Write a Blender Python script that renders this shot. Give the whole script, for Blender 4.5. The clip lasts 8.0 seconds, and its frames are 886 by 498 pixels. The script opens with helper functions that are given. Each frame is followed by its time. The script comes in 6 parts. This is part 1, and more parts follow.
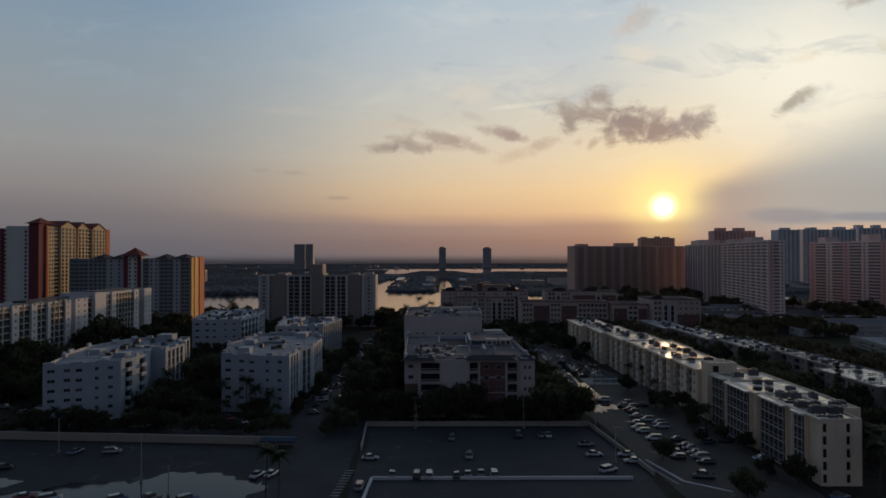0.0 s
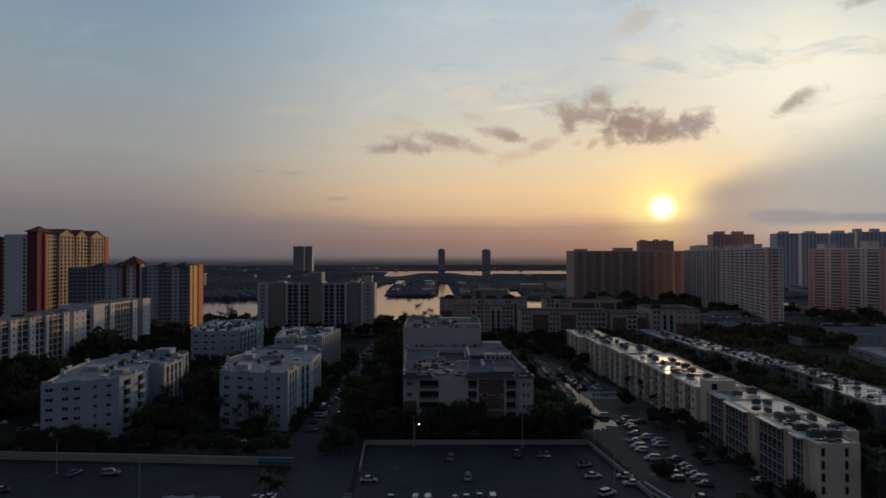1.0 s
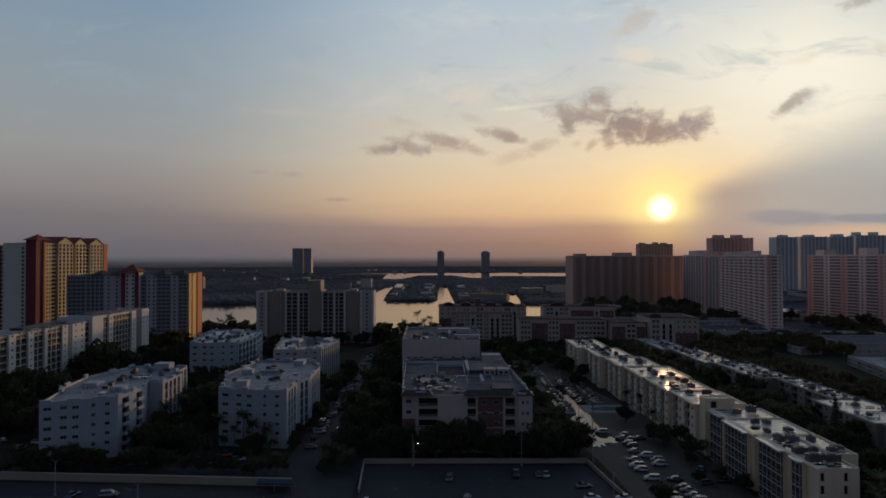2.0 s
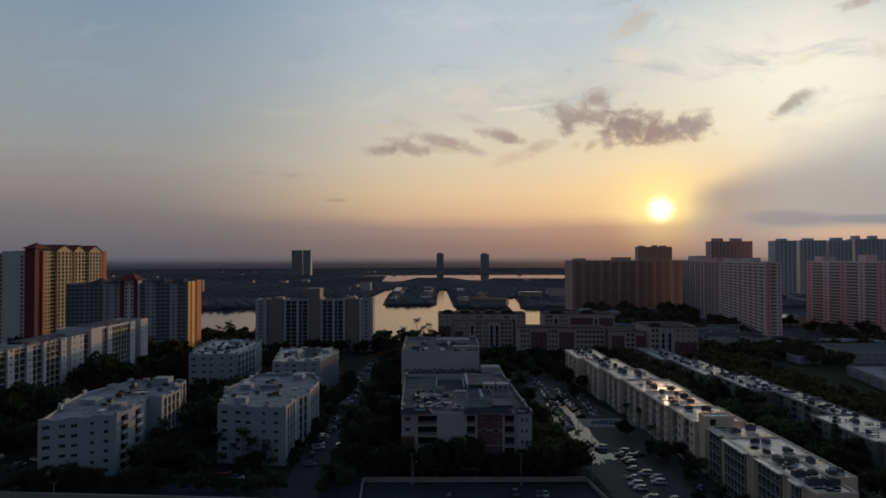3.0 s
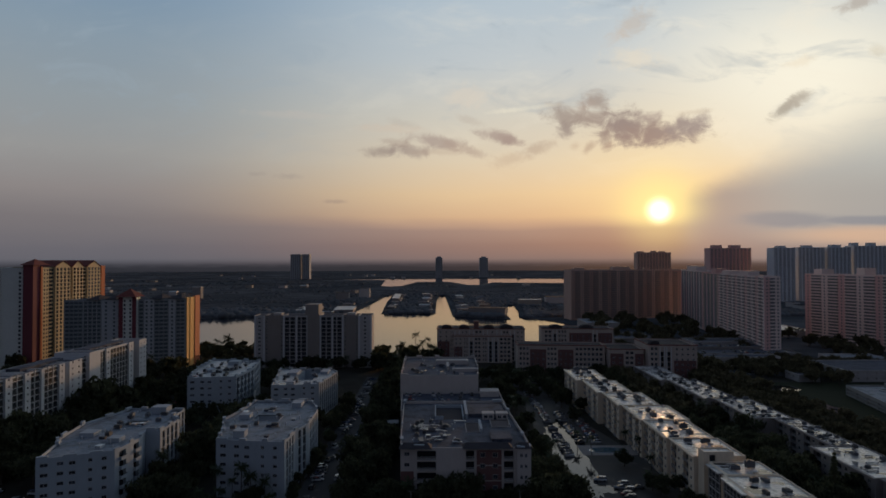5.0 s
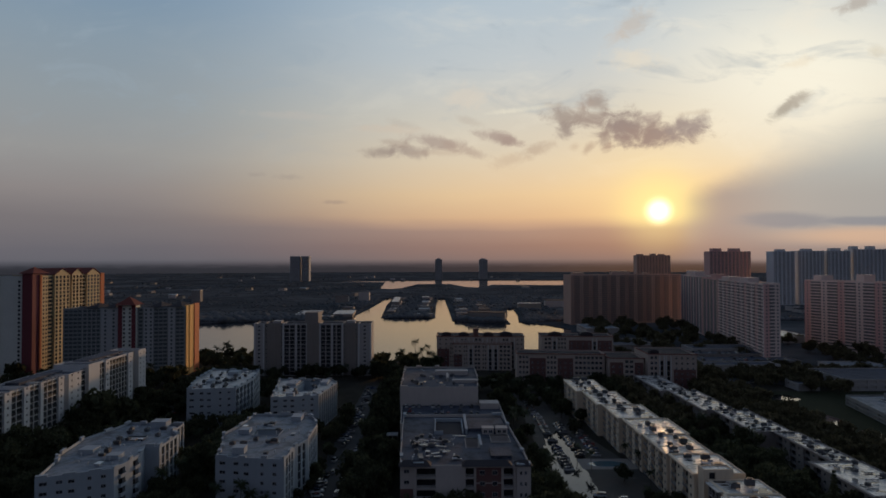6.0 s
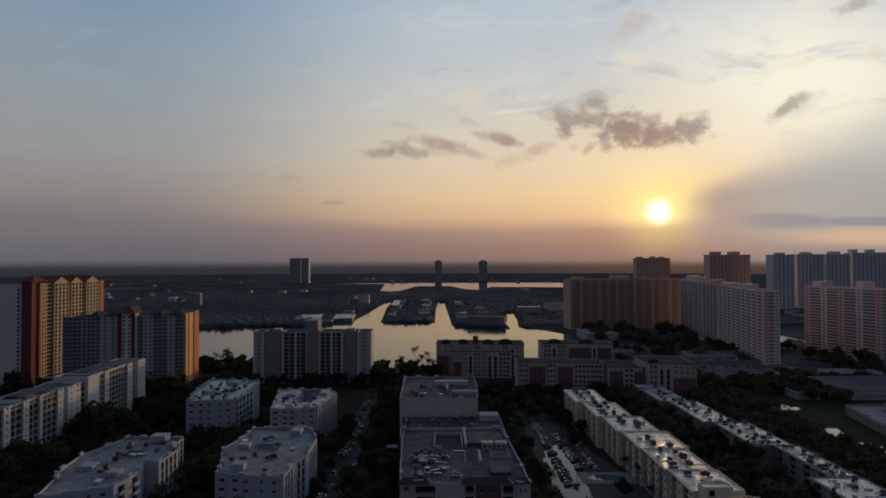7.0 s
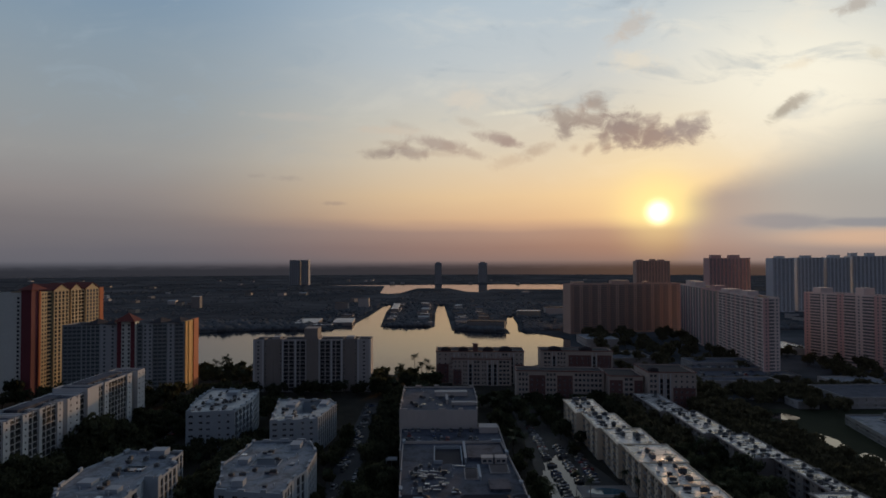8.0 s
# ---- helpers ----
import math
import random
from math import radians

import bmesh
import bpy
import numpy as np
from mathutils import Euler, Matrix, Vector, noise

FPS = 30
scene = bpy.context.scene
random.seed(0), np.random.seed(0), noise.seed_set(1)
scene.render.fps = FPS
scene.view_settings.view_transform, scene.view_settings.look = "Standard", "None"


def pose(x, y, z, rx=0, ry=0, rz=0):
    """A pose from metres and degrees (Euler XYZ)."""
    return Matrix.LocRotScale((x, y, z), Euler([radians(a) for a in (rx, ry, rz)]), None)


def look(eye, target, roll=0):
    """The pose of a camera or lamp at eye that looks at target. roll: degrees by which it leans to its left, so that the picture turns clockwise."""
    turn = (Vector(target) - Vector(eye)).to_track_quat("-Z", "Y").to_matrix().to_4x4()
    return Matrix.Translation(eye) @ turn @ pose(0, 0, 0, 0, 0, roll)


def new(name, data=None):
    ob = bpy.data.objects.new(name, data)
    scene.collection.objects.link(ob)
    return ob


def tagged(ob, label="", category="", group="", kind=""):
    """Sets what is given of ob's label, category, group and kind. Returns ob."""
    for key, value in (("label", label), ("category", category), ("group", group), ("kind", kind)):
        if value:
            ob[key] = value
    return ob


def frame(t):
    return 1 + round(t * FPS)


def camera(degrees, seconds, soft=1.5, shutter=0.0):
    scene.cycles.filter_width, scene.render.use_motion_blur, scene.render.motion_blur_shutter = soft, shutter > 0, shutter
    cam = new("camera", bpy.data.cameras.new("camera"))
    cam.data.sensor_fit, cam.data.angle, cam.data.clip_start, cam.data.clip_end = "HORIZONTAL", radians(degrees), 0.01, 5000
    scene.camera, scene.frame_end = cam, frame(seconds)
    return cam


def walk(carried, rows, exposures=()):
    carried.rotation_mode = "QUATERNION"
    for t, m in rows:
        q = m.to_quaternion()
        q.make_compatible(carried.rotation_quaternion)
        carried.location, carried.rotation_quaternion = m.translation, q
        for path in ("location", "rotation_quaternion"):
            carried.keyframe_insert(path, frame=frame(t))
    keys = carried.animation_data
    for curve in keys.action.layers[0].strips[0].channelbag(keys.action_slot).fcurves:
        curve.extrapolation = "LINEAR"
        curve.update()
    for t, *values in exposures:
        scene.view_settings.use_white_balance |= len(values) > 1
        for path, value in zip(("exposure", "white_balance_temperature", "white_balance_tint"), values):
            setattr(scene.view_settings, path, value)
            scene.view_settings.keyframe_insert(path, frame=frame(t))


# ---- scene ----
cam = camera(72.35, 8.0, soft=1.7)
PATH = [
    (0, 0.000, 0.000, 53.000, 0.710, 0.090, 0.000),
    (0.5, 0.088, 0.008, 55.754, 0.748, 0.092, -0.040),
    (1, 0.153, 0.019, 58.508, 0.784, 0.093, -0.078),
    (1.5, 0.197, 0.032, 61.261, 0.821, 0.095, -0.115),
    (3, 0.240, 0.077, 69.518, 0.925, 0.101, -0.216),
    (3.5, 0.234, 0.092, 72.268, 0.958, 0.103, -0.245),
    (4, 0.224, 0.105, 75.019, 0.991, 0.105, -0.273),
    (4.5, 0.212, 0.117, 77.768, 1.023, 0.108, -0.298),
    (6, 0.199, 0.132, 86.014, 1.115, 0.116, -0.359),
    (6.5, 0.213, 0.128, 88.761, 1.144, 0.120, -0.373),
    (7, 0.241, 0.119, 91.508, 1.173, 0.123, -0.385),
    (7.5, 0.287, 0.104, 94.254, 1.202, 0.126, -0.393),
    (8, 0.353, 0.082, 97.000, 1.229, 0.130, -0.397),
]
walk(cam, [(t, pose(x, y, z, 90 + p, r, w)) for t, x, y, z, p, r, w in PATH])
RNG = random.Random(7)

# ---- light: a low evening sun ahead, a wide sky that dims towards the east ----
SUN_AZ, SUN_EL = radians(20.0), radians(4.4)
SUN_DIR = Vector((math.sin(SUN_AZ) * math.cos(SUN_EL), math.cos(SUN_AZ) * math.cos(SUN_EL), math.sin(SUN_EL)))
sun_data = bpy.data.lights.new("sun", "SUN")
sun_data.energy, sun_data.angle, sun_data.color = 1.3, radians(1.0), (1.0, 0.58, 0.28)
sun = new("sun", sun_data)
sun.matrix_world = look((0, 0, 0), -SUN_DIR)


def lin(r, g, b, a=1.0):
    """A display colour of 0 to 255 as linear light."""
    f = lambda v: v / 255 / 12.92 if v <= 10 else ((v / 255 + 0.055) / 1.055) ** 2.4
    return (f(r), f(g), f(b), a)


class Nodes:
    """A short way to write node graphs."""

    def __init__(self, tree):
        self.tree = tree

    def add(self, kind, **values):
        node = self.tree.nodes.new(kind)
        for key, value in values.items():
            node.inputs[key.replace("_", " ")].default_value = value
        return node

    def put(self, socket, value):
        if isinstance(value, (int, float, tuple)):
            socket.default_value = value
        else:
            self.tree.links.new(value, socket)

    def math(self, op, a, b=0.0, c=0.0):
        node = self.tree.nodes.new("ShaderNodeMath")
        node.operation = op
        for socket, value in zip(node.inputs, (a, b, c)):
            self.put(socket, value)
        return node.outputs[0]

    def smooth(self, v, lo, hi, to0=0.0, to1=1.0):
        node = self.tree.nodes.new("ShaderNodeMapRange")
        node.interpolation_type = "SMOOTHSTEP"
        for socket, value in zip(node.inputs, (v, lo, hi, to0, to1)):
            self.put(socket, value)
        return node.outputs[0]

    def mix(self, fac, a, b, blend="MIX"):
        node = self.tree.nodes.new("ShaderNodeMixRGB")
        node.blend_type = blend
        for socket, value in zip(node.inputs, (fac, a, b)):
            self.put(socket, value)
        return node.outputs[0]

    def ramp(self, v, stops):
        node = self.tree.nodes.new("ShaderNodeValToRGB")
        el = node.color_ramp.elements
        el[0].position, el[0].color = stops[0]
        el[1].position, el[1].color = stops[-1]
        for p, col in stops[1:-1]:
            el.new(p).color = col
        self.put(node.inputs[0], v)
        return node.outputs[0]

    def noise(self, vec, scale, detail=4.0, rough=0.55, warp=0.0):
        node = self.tree.nodes.new("ShaderNodeTexNoise")
        self.put(node.inputs["Vector"], vec)
        for key, value in (("Scale", scale), ("Detail", detail), ("Roughness", rough), ("Distortion", warp)):
            node.inputs[key].default_value = value
        return node.outputs["Fac"]

    def xyz(self, x, y, z):
        node = self.tree.nodes.new("ShaderNodeCombineXYZ")
        for socket, value in zip(node.inputs, (x, y, z)):
            self.put(socket, value)
        return node.outputs[0]


def make_sky():
    world = bpy.data.worlds.new("evening_sky")
    scene.world = world
    world.use_nodes = True
    tree = world.node_tree
    tree.nodes.clear()
    n = Nodes(tree)
    way = n.add("ShaderNodeTexCoord").outputs["Generated"]
    sep = n.add("ShaderNodeSeparateXYZ")
    n.put(sep.inputs[0], way)
    x, y, z = sep.outputs
    flat = n.math("MAXIMUM", n.math("SQRT", n.math("ADD", n.math("MULTIPLY", x, x), n.math("MULTIPLY", y, y))), 0.001)
    toward = n.math("DIVIDE", n.math("ADD", n.math("MULTIPLY", x, math.sin(SUN_AZ)), n.math("MULTIPLY", y, math.cos(SUN_AZ))), flat)
    ahead = n.math("MAXIMUM", y, 0.05)
    u, v = n.math("DIVIDE", x, ahead), n.math("DIVIDE", z, ahead)
    front = n.smooth(y, 0.05, 0.25)
    # slow waves make the haze layers uneven
    wave = n.noise(n.xyz(n.math("MULTIPLY", u, 2.0), n.math("MULTIPLY", v, 9.0), 0.3), 1.6, 3.0)
    height = n.math("ADD", z, n.math("MULTIPLY", n.math("SUBTRACT", wave, 0.5), 0.022))
    up = n.math("POWER", n.math("MAXIMUM", height, 0.0), 0.5)
    cool = n.ramp(up, [(0.0, lin(96, 96, 104)), (0.14, lin(104, 102, 109)), (0.25, lin(119, 114, 117)), (0.32, lin(138, 132, 132)), (0.40, lin(148, 148, 148)), (0.48, lin(143, 152, 158)), (0.56, lin(134, 151, 165)), (0.63, lin(118, 144, 168)), (0.75, lin(84, 106, 134)), (1.0, lin(60, 75, 98))])
    warm = n.ramp(up, [(0.0, lin(124, 108, 106)), (0.15, lin(142, 116, 109)), (0.225, lin(160, 133, 122)), (0.25, lin(188, 154, 131)), (0.272, lin(212, 175, 139)), (0.33, lin(226, 195, 154)), (0.40, lin(221, 204, 177)), (0.48, lin(208, 203, 190)), (0.56, lin(192, 199, 202)), (0.63, lin(180, 194, 204)), (0.75, lin(118, 134, 150)), (1.0, lin(60, 75, 98))])
    sky = n.mix(n.math("POWER", n.smooth(toward, 0.55, 1.0), 2.5), cool, warm)
    # the east, behind the eye, is dim and blue
    east = n.ramp(up, [(0.0, lin(78, 76, 83)), (0.3, lin(91, 91, 103)), (0.6, lin(86, 93, 111)), (1.0, lin(60, 75, 98))])
    sky = n.mix(n.smooth(toward, 0.6, -0.5), sky, east)

    def blob(cu, cv, ru, rv):
        a = n.math("DIVIDE", n.math("SUBTRACT", u, cu), ru)
        b = n.math("DIVIDE", n.math("SUBTRACT", v, cv), rv)
        return n.math("SQRT", n.math("ADD", n.math("MULTIPLY", a, a), n.math("MULTIPLY", b, b)))

    # bright veil of high cloud over and right of the sun
    veil = n.math("MULTIPLY", n.smooth(blob(0.62, 0.31, 0.42, 0.24), 1.0, 0.0), front)
    sky = n.mix(n.math("MULTIPLY", veil, 0.85), sky, lin(252, 246, 226))
    thin = n.noise(n.xyz(n.math("MULTIPLY", u, 3.2), n.math("MULTIPLY", v, 8.5), 2.0), 1.9, 6.0, 0.6, 0.4)
    sky = n.mix(n.math("MULTIPLY", n.math("MULTIPLY", n.smooth(thin, 0.48, 0.72), n.smooth(v, 0.1, 0.22)), n.math("MULTIPLY", front, n.smooth(u, -0.35, 0.45, 0.02, 0.4))), sky, lin(240, 232, 214))
    soft = n.noise(n.xyz(n.math("MULTIPLY", u, 2.6), n.math("MULTIPLY", v, 7.0), 6.0), 2.3, 5.0, 0.6, 0.6)
    sky = n.mix(n.math("MULTIPLY", n.math("MULTIPLY", n.smooth(soft, 0.52, 0.75), n.smooth(v, 0.12, 0.3)), n.math("MULTIPLY", front, 0.5)), sky, lin(150, 165, 177))
    # the sun's glow
    away = n.math("SUBTRACT", 1.0, n.math("ADD", n.math("ADD", n.math("MULTIPLY", x, SUN_DIR.x), n.math("MULTIPLY", y, SUN_DIR.y)), n.math("MULTIPLY", z, SUN_DIR.z)))
    angle = n.math("SQRT", n.math("MAXIMUM", n.math("MULTIPLY", away, 2.0), 0.0))
    above = n.smooth(z, 0.045, 0.075)
    glow = n.math("POWER", n.smooth(angle, 0.30, 0.0), 2.2)
    sky = n.mix(n.math("MULTIPLY", glow, n.math("MULTIPLY", above, 0.42)), sky, lin(255, 226, 160))
    # the shaded haze right of the sun, with a soft slanting upper edge
    lump = n.noise(n.xyz(n.math("MULTIPLY", u, 4.0), n.math("MULTIPLY", v, 6.0), 3.0), 2.2, 5.0, 0.55)
    right = n.math("MAXIMUM", n.math("SUBTRACT", u, 0.385), 0.0)
    edge = n.math("SUBTRACT", n.math("ADD", 0.104, n.math("MULTIPLY", right, 0.43)), v)
    edge = n.math("ADD", edge, n.math("MULTIPLY", n.math("SUBTRACT", lump, 0.5), 0.03))
    depth = n.math("DIVIDE", edge, n.math("ADD", 0.026, n.math("MULTIPLY", right, 0.27)))
    bank = n.math("MULTIPLY", n.smooth(depth, -0.3, 0.8), n.smooth(n.math("ADD", u, n.math("MULTIPLY", n.math("SUBTRACT", lump, 0.5), 0.03)), 0.378, 0.430))
    tone = n.mix(n.smooth(v, 0.10, 0.22), n.mix(n.smooth(u, 0.42, 0.62), lin(150, 141, 141), lin(158, 160, 160)), lin(182, 186, 183))
    sky = n.mix(n.math("MULTIPLY", n.math("MULTIPLY", bank, front), n.smooth(v, 0.0, 0.07, 0.3, 0.95)), sky, tone)
    # peach light under it, and a long blue-grey cloud between
    peach = n.math("MULTIPLY", n.smooth(blob(0.74, 0.040, 0.25, 0.024), 1.0, 0.2), front)
    sky = n.mix(n.math("MULTIPLY", peach, 0.75), sky, lin(212, 176, 148))
    low = n.smooth(n.math("ADD", blob(0.585, 0.066, 0.10, 0.0165), n.math("MULTIPLY", n.math("SUBTRACT", soft, 0.5), 1.1)), 1.15, 0.45)
    tail = n.smooth(n.math("ADD", blob(0.72, 0.065, 0.16, 0.009), n.math("MULTIPLY", n.math("SUBTRACT", soft, 0.5), 0.9)), 1.15, 0.4)
    sky = n.mix(n.math("MULTIPLY", n.math("MULTIPLY", n.math("MAXIMUM", low, tail), front), 0.8), sky, lin(126, 134, 145))
    halo = n.math("POWER", n.smooth(angle, 0.115, 0.006), 1.9)
    sky = n.mix(n.math("MULTIPLY", halo, n.math("ADD", n.math("MULTIPLY", above, 0.55), 0.42)), sky, (1.0, 0.82, 0.34, 1.0))
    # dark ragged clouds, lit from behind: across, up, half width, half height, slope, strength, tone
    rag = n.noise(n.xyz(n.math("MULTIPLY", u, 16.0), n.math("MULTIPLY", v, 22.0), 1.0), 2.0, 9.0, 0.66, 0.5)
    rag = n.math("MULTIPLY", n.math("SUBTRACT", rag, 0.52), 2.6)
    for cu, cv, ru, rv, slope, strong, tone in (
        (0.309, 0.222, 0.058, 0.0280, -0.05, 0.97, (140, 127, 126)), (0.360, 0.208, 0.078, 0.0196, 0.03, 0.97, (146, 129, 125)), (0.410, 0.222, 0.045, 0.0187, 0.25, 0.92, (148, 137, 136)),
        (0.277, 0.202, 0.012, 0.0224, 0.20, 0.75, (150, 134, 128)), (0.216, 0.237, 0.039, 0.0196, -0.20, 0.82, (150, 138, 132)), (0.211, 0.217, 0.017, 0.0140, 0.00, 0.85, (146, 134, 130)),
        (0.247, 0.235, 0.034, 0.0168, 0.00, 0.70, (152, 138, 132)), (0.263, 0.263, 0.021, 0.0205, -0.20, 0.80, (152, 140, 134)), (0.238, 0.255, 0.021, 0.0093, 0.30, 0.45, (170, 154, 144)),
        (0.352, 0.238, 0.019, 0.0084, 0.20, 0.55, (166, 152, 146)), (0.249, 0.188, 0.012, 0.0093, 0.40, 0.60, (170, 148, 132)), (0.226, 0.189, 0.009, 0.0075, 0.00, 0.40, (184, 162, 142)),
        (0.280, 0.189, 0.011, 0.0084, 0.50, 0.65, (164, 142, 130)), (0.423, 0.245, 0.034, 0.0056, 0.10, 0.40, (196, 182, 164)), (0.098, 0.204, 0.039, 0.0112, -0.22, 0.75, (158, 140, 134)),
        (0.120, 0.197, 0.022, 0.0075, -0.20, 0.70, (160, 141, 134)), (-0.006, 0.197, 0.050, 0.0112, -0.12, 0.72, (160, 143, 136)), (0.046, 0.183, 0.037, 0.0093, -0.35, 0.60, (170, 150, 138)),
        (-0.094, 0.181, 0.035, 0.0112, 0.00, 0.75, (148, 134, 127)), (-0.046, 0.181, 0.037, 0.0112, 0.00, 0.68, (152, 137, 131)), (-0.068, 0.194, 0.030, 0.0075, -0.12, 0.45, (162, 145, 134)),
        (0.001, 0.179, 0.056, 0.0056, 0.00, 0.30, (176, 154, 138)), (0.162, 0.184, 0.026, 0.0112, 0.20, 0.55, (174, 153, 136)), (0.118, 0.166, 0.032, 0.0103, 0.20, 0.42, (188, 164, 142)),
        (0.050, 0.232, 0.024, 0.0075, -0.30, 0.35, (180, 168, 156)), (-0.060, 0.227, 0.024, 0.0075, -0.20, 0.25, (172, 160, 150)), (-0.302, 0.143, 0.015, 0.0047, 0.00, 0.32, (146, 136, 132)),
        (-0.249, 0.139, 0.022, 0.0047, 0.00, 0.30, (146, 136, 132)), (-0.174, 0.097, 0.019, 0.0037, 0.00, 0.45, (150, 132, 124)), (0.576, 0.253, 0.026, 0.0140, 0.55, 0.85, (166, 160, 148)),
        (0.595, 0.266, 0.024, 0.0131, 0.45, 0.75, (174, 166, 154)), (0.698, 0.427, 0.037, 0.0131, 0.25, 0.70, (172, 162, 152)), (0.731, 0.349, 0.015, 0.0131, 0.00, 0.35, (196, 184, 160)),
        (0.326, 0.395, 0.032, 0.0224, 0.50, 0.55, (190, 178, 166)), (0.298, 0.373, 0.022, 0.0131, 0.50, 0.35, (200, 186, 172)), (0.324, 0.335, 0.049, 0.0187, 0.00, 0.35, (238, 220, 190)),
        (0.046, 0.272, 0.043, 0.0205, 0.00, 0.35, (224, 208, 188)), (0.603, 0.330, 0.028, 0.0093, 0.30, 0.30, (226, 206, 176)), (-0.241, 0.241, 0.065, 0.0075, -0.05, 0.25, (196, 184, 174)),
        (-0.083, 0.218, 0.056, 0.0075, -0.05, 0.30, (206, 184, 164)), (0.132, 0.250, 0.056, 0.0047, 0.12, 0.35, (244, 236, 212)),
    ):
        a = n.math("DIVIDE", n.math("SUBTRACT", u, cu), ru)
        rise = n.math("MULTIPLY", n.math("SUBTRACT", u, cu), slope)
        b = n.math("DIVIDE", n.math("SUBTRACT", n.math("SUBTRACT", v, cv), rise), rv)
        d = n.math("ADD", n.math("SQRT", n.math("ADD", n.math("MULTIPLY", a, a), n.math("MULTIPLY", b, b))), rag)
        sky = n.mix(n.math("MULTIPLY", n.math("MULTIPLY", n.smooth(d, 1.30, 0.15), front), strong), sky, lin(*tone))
    disc = n.math("POWER", n.smooth(angle, 0.033, 0.003), 2.2)
    sky = n.mix(disc, sky, (2.6, 2.3, 1.45, 1.0))
    # hazy land painted into the sky at the world's edge, past the ground
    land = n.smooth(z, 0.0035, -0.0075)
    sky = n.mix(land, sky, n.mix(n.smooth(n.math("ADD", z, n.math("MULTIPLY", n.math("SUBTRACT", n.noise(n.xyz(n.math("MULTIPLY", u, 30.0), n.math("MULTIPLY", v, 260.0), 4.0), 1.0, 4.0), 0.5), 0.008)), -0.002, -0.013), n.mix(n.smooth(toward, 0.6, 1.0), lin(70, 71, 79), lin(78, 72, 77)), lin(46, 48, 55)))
    air = n.add("ShaderNodeTexSky")
    air.sky_type, air.sun_disc, air.sun_elevation, air.sun_rotation = "NISHITA", False, SUN_EL, SUN_AZ
    air.air_density, air.dust_density, air.ozone_density = 1.2, 2.5, 1.0
    total = n.mix(1.0, sky, n.mix(1.0, air.outputs[0], (0.003, 0.003, 0.003, 1.0), "MULTIPLY"), "ADD")
    back = n.add("ShaderNodeBackground")
    n.put(back.inputs[0], total)
    back.inputs[1].default_value = 1.0
    out = n.add("ShaderNodeOutputWorld")
    n.put(out.inputs[0], back.outputs[0])


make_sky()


# ---- materials ----
def material(name, col, rough=0.8, metal=0.0, grain=0.18, coarse=0.05, fine=1.5, bump=0.0, spots=None, random_tint=0.0, island=0.0, wet=0.0, stretch=(1, 1, 1), spec=0.5, lets_through=0.0):
    """Surface with slow stains (coarse per metre) and grain (fine per metre). spots: a second colour in patches. wet: share of smooth wet patches."""
    m = bpy.data.materials.new(name)
    m.use_nodes = True
    tree = m.node_tree
    tree.nodes.clear()
    n = Nodes(tree)
    co = n.add("ShaderNodeTexCoord").outputs["Object"]
    mp = n.add("ShaderNodeMapping")
    mp.inputs["Scale"].default_value = stretch
    n.put(mp.inputs[0], co)
    co = mp.outputs[0]
    big = n.noise(co, coarse, 9.0, 0.68, 0.2)
    small = n.noise(co, fine, 4.0, 0.6)
    base = (*col, 1.0)
    if spots:
        base = n.mix(n.smooth(big, 0.40, 0.66), base, (*spots, 1.0))
    var = n.math("ADD", n.math("MULTIPLY", n.math("SUBTRACT", big, 0.5), 2.2 * grain), n.math("MULTIPLY", n.math("SUBTRACT", small, 0.5), 2.0 * grain))
    var = n.math("ADD", var, 1.0)
    if random_tint:
        rnd = n.add("ShaderNodeObjectInfo").outputs["Random"]
        var = n.math("ADD", var, n.math("MULTIPLY", n.math("SUBTRACT", rnd, 0.5), random_tint))
    if island:
        rnd = n.add("ShaderNodeNewGeometry").outputs["Random Per Island"]
        var = n.math("ADD", var, n.math("MULTIPLY", n.math("SUBTRACT", rnd, 0.5), island))
    colour = n.mix(1.0, base, n.xyz(var, var, var), "MULTIPLY")
    bsdf = n.add("ShaderNodeBsdfPrincipled")
    n.put(bsdf.inputs["Base Color"], colour)
    bsdf.inputs["Metallic"].default_value = metal
    bsdf.inputs["Specular IOR Level"].default_value = spec
    r = n.math("ADD", rough, n.math("MULTIPLY", n.math("SUBTRACT", small, 0.5), 0.2))
    if wet:
        puddle = n.smooth(n.noise(co, coarse * 3.0, 8.0, 0.7, 0.2), 0.64 - wet, 0.78 - wet)
        r = n.mix(n.math("MULTIPLY", puddle, 0.8), n.xyz(r, r, r), (0.2, 0.2, 0.2, 1.0))
    n.put(bsdf.inputs["Roughness"], r)
    if bump:
        bp = n.add("ShaderNodeBump")
        bp.inputs["Strength"].default_value, bp.inputs["Distance"].default_value = 0.6, bump
        n.put(bp.inputs["Height"], small)
        n.put(bsdf.inputs["Normal"], bp.outputs[0])
    surface = bsdf.outputs[0]
    if lets_through:
        thin = n.add("ShaderNodeBsdfTranslucent")
        n.put(thin.inputs[0], colour)
        both = n.add("ShaderNodeMixShader")
        both.inputs[0].default_value = lets_through
        n.put(both.inputs[1], surface)
        n.put(both.inputs[2], thin.outputs[0])
        surface = both.outputs[0]
    out = n.add("ShaderNodeOutputMaterial")
    n.put(out.inputs[0], surface)
    return m


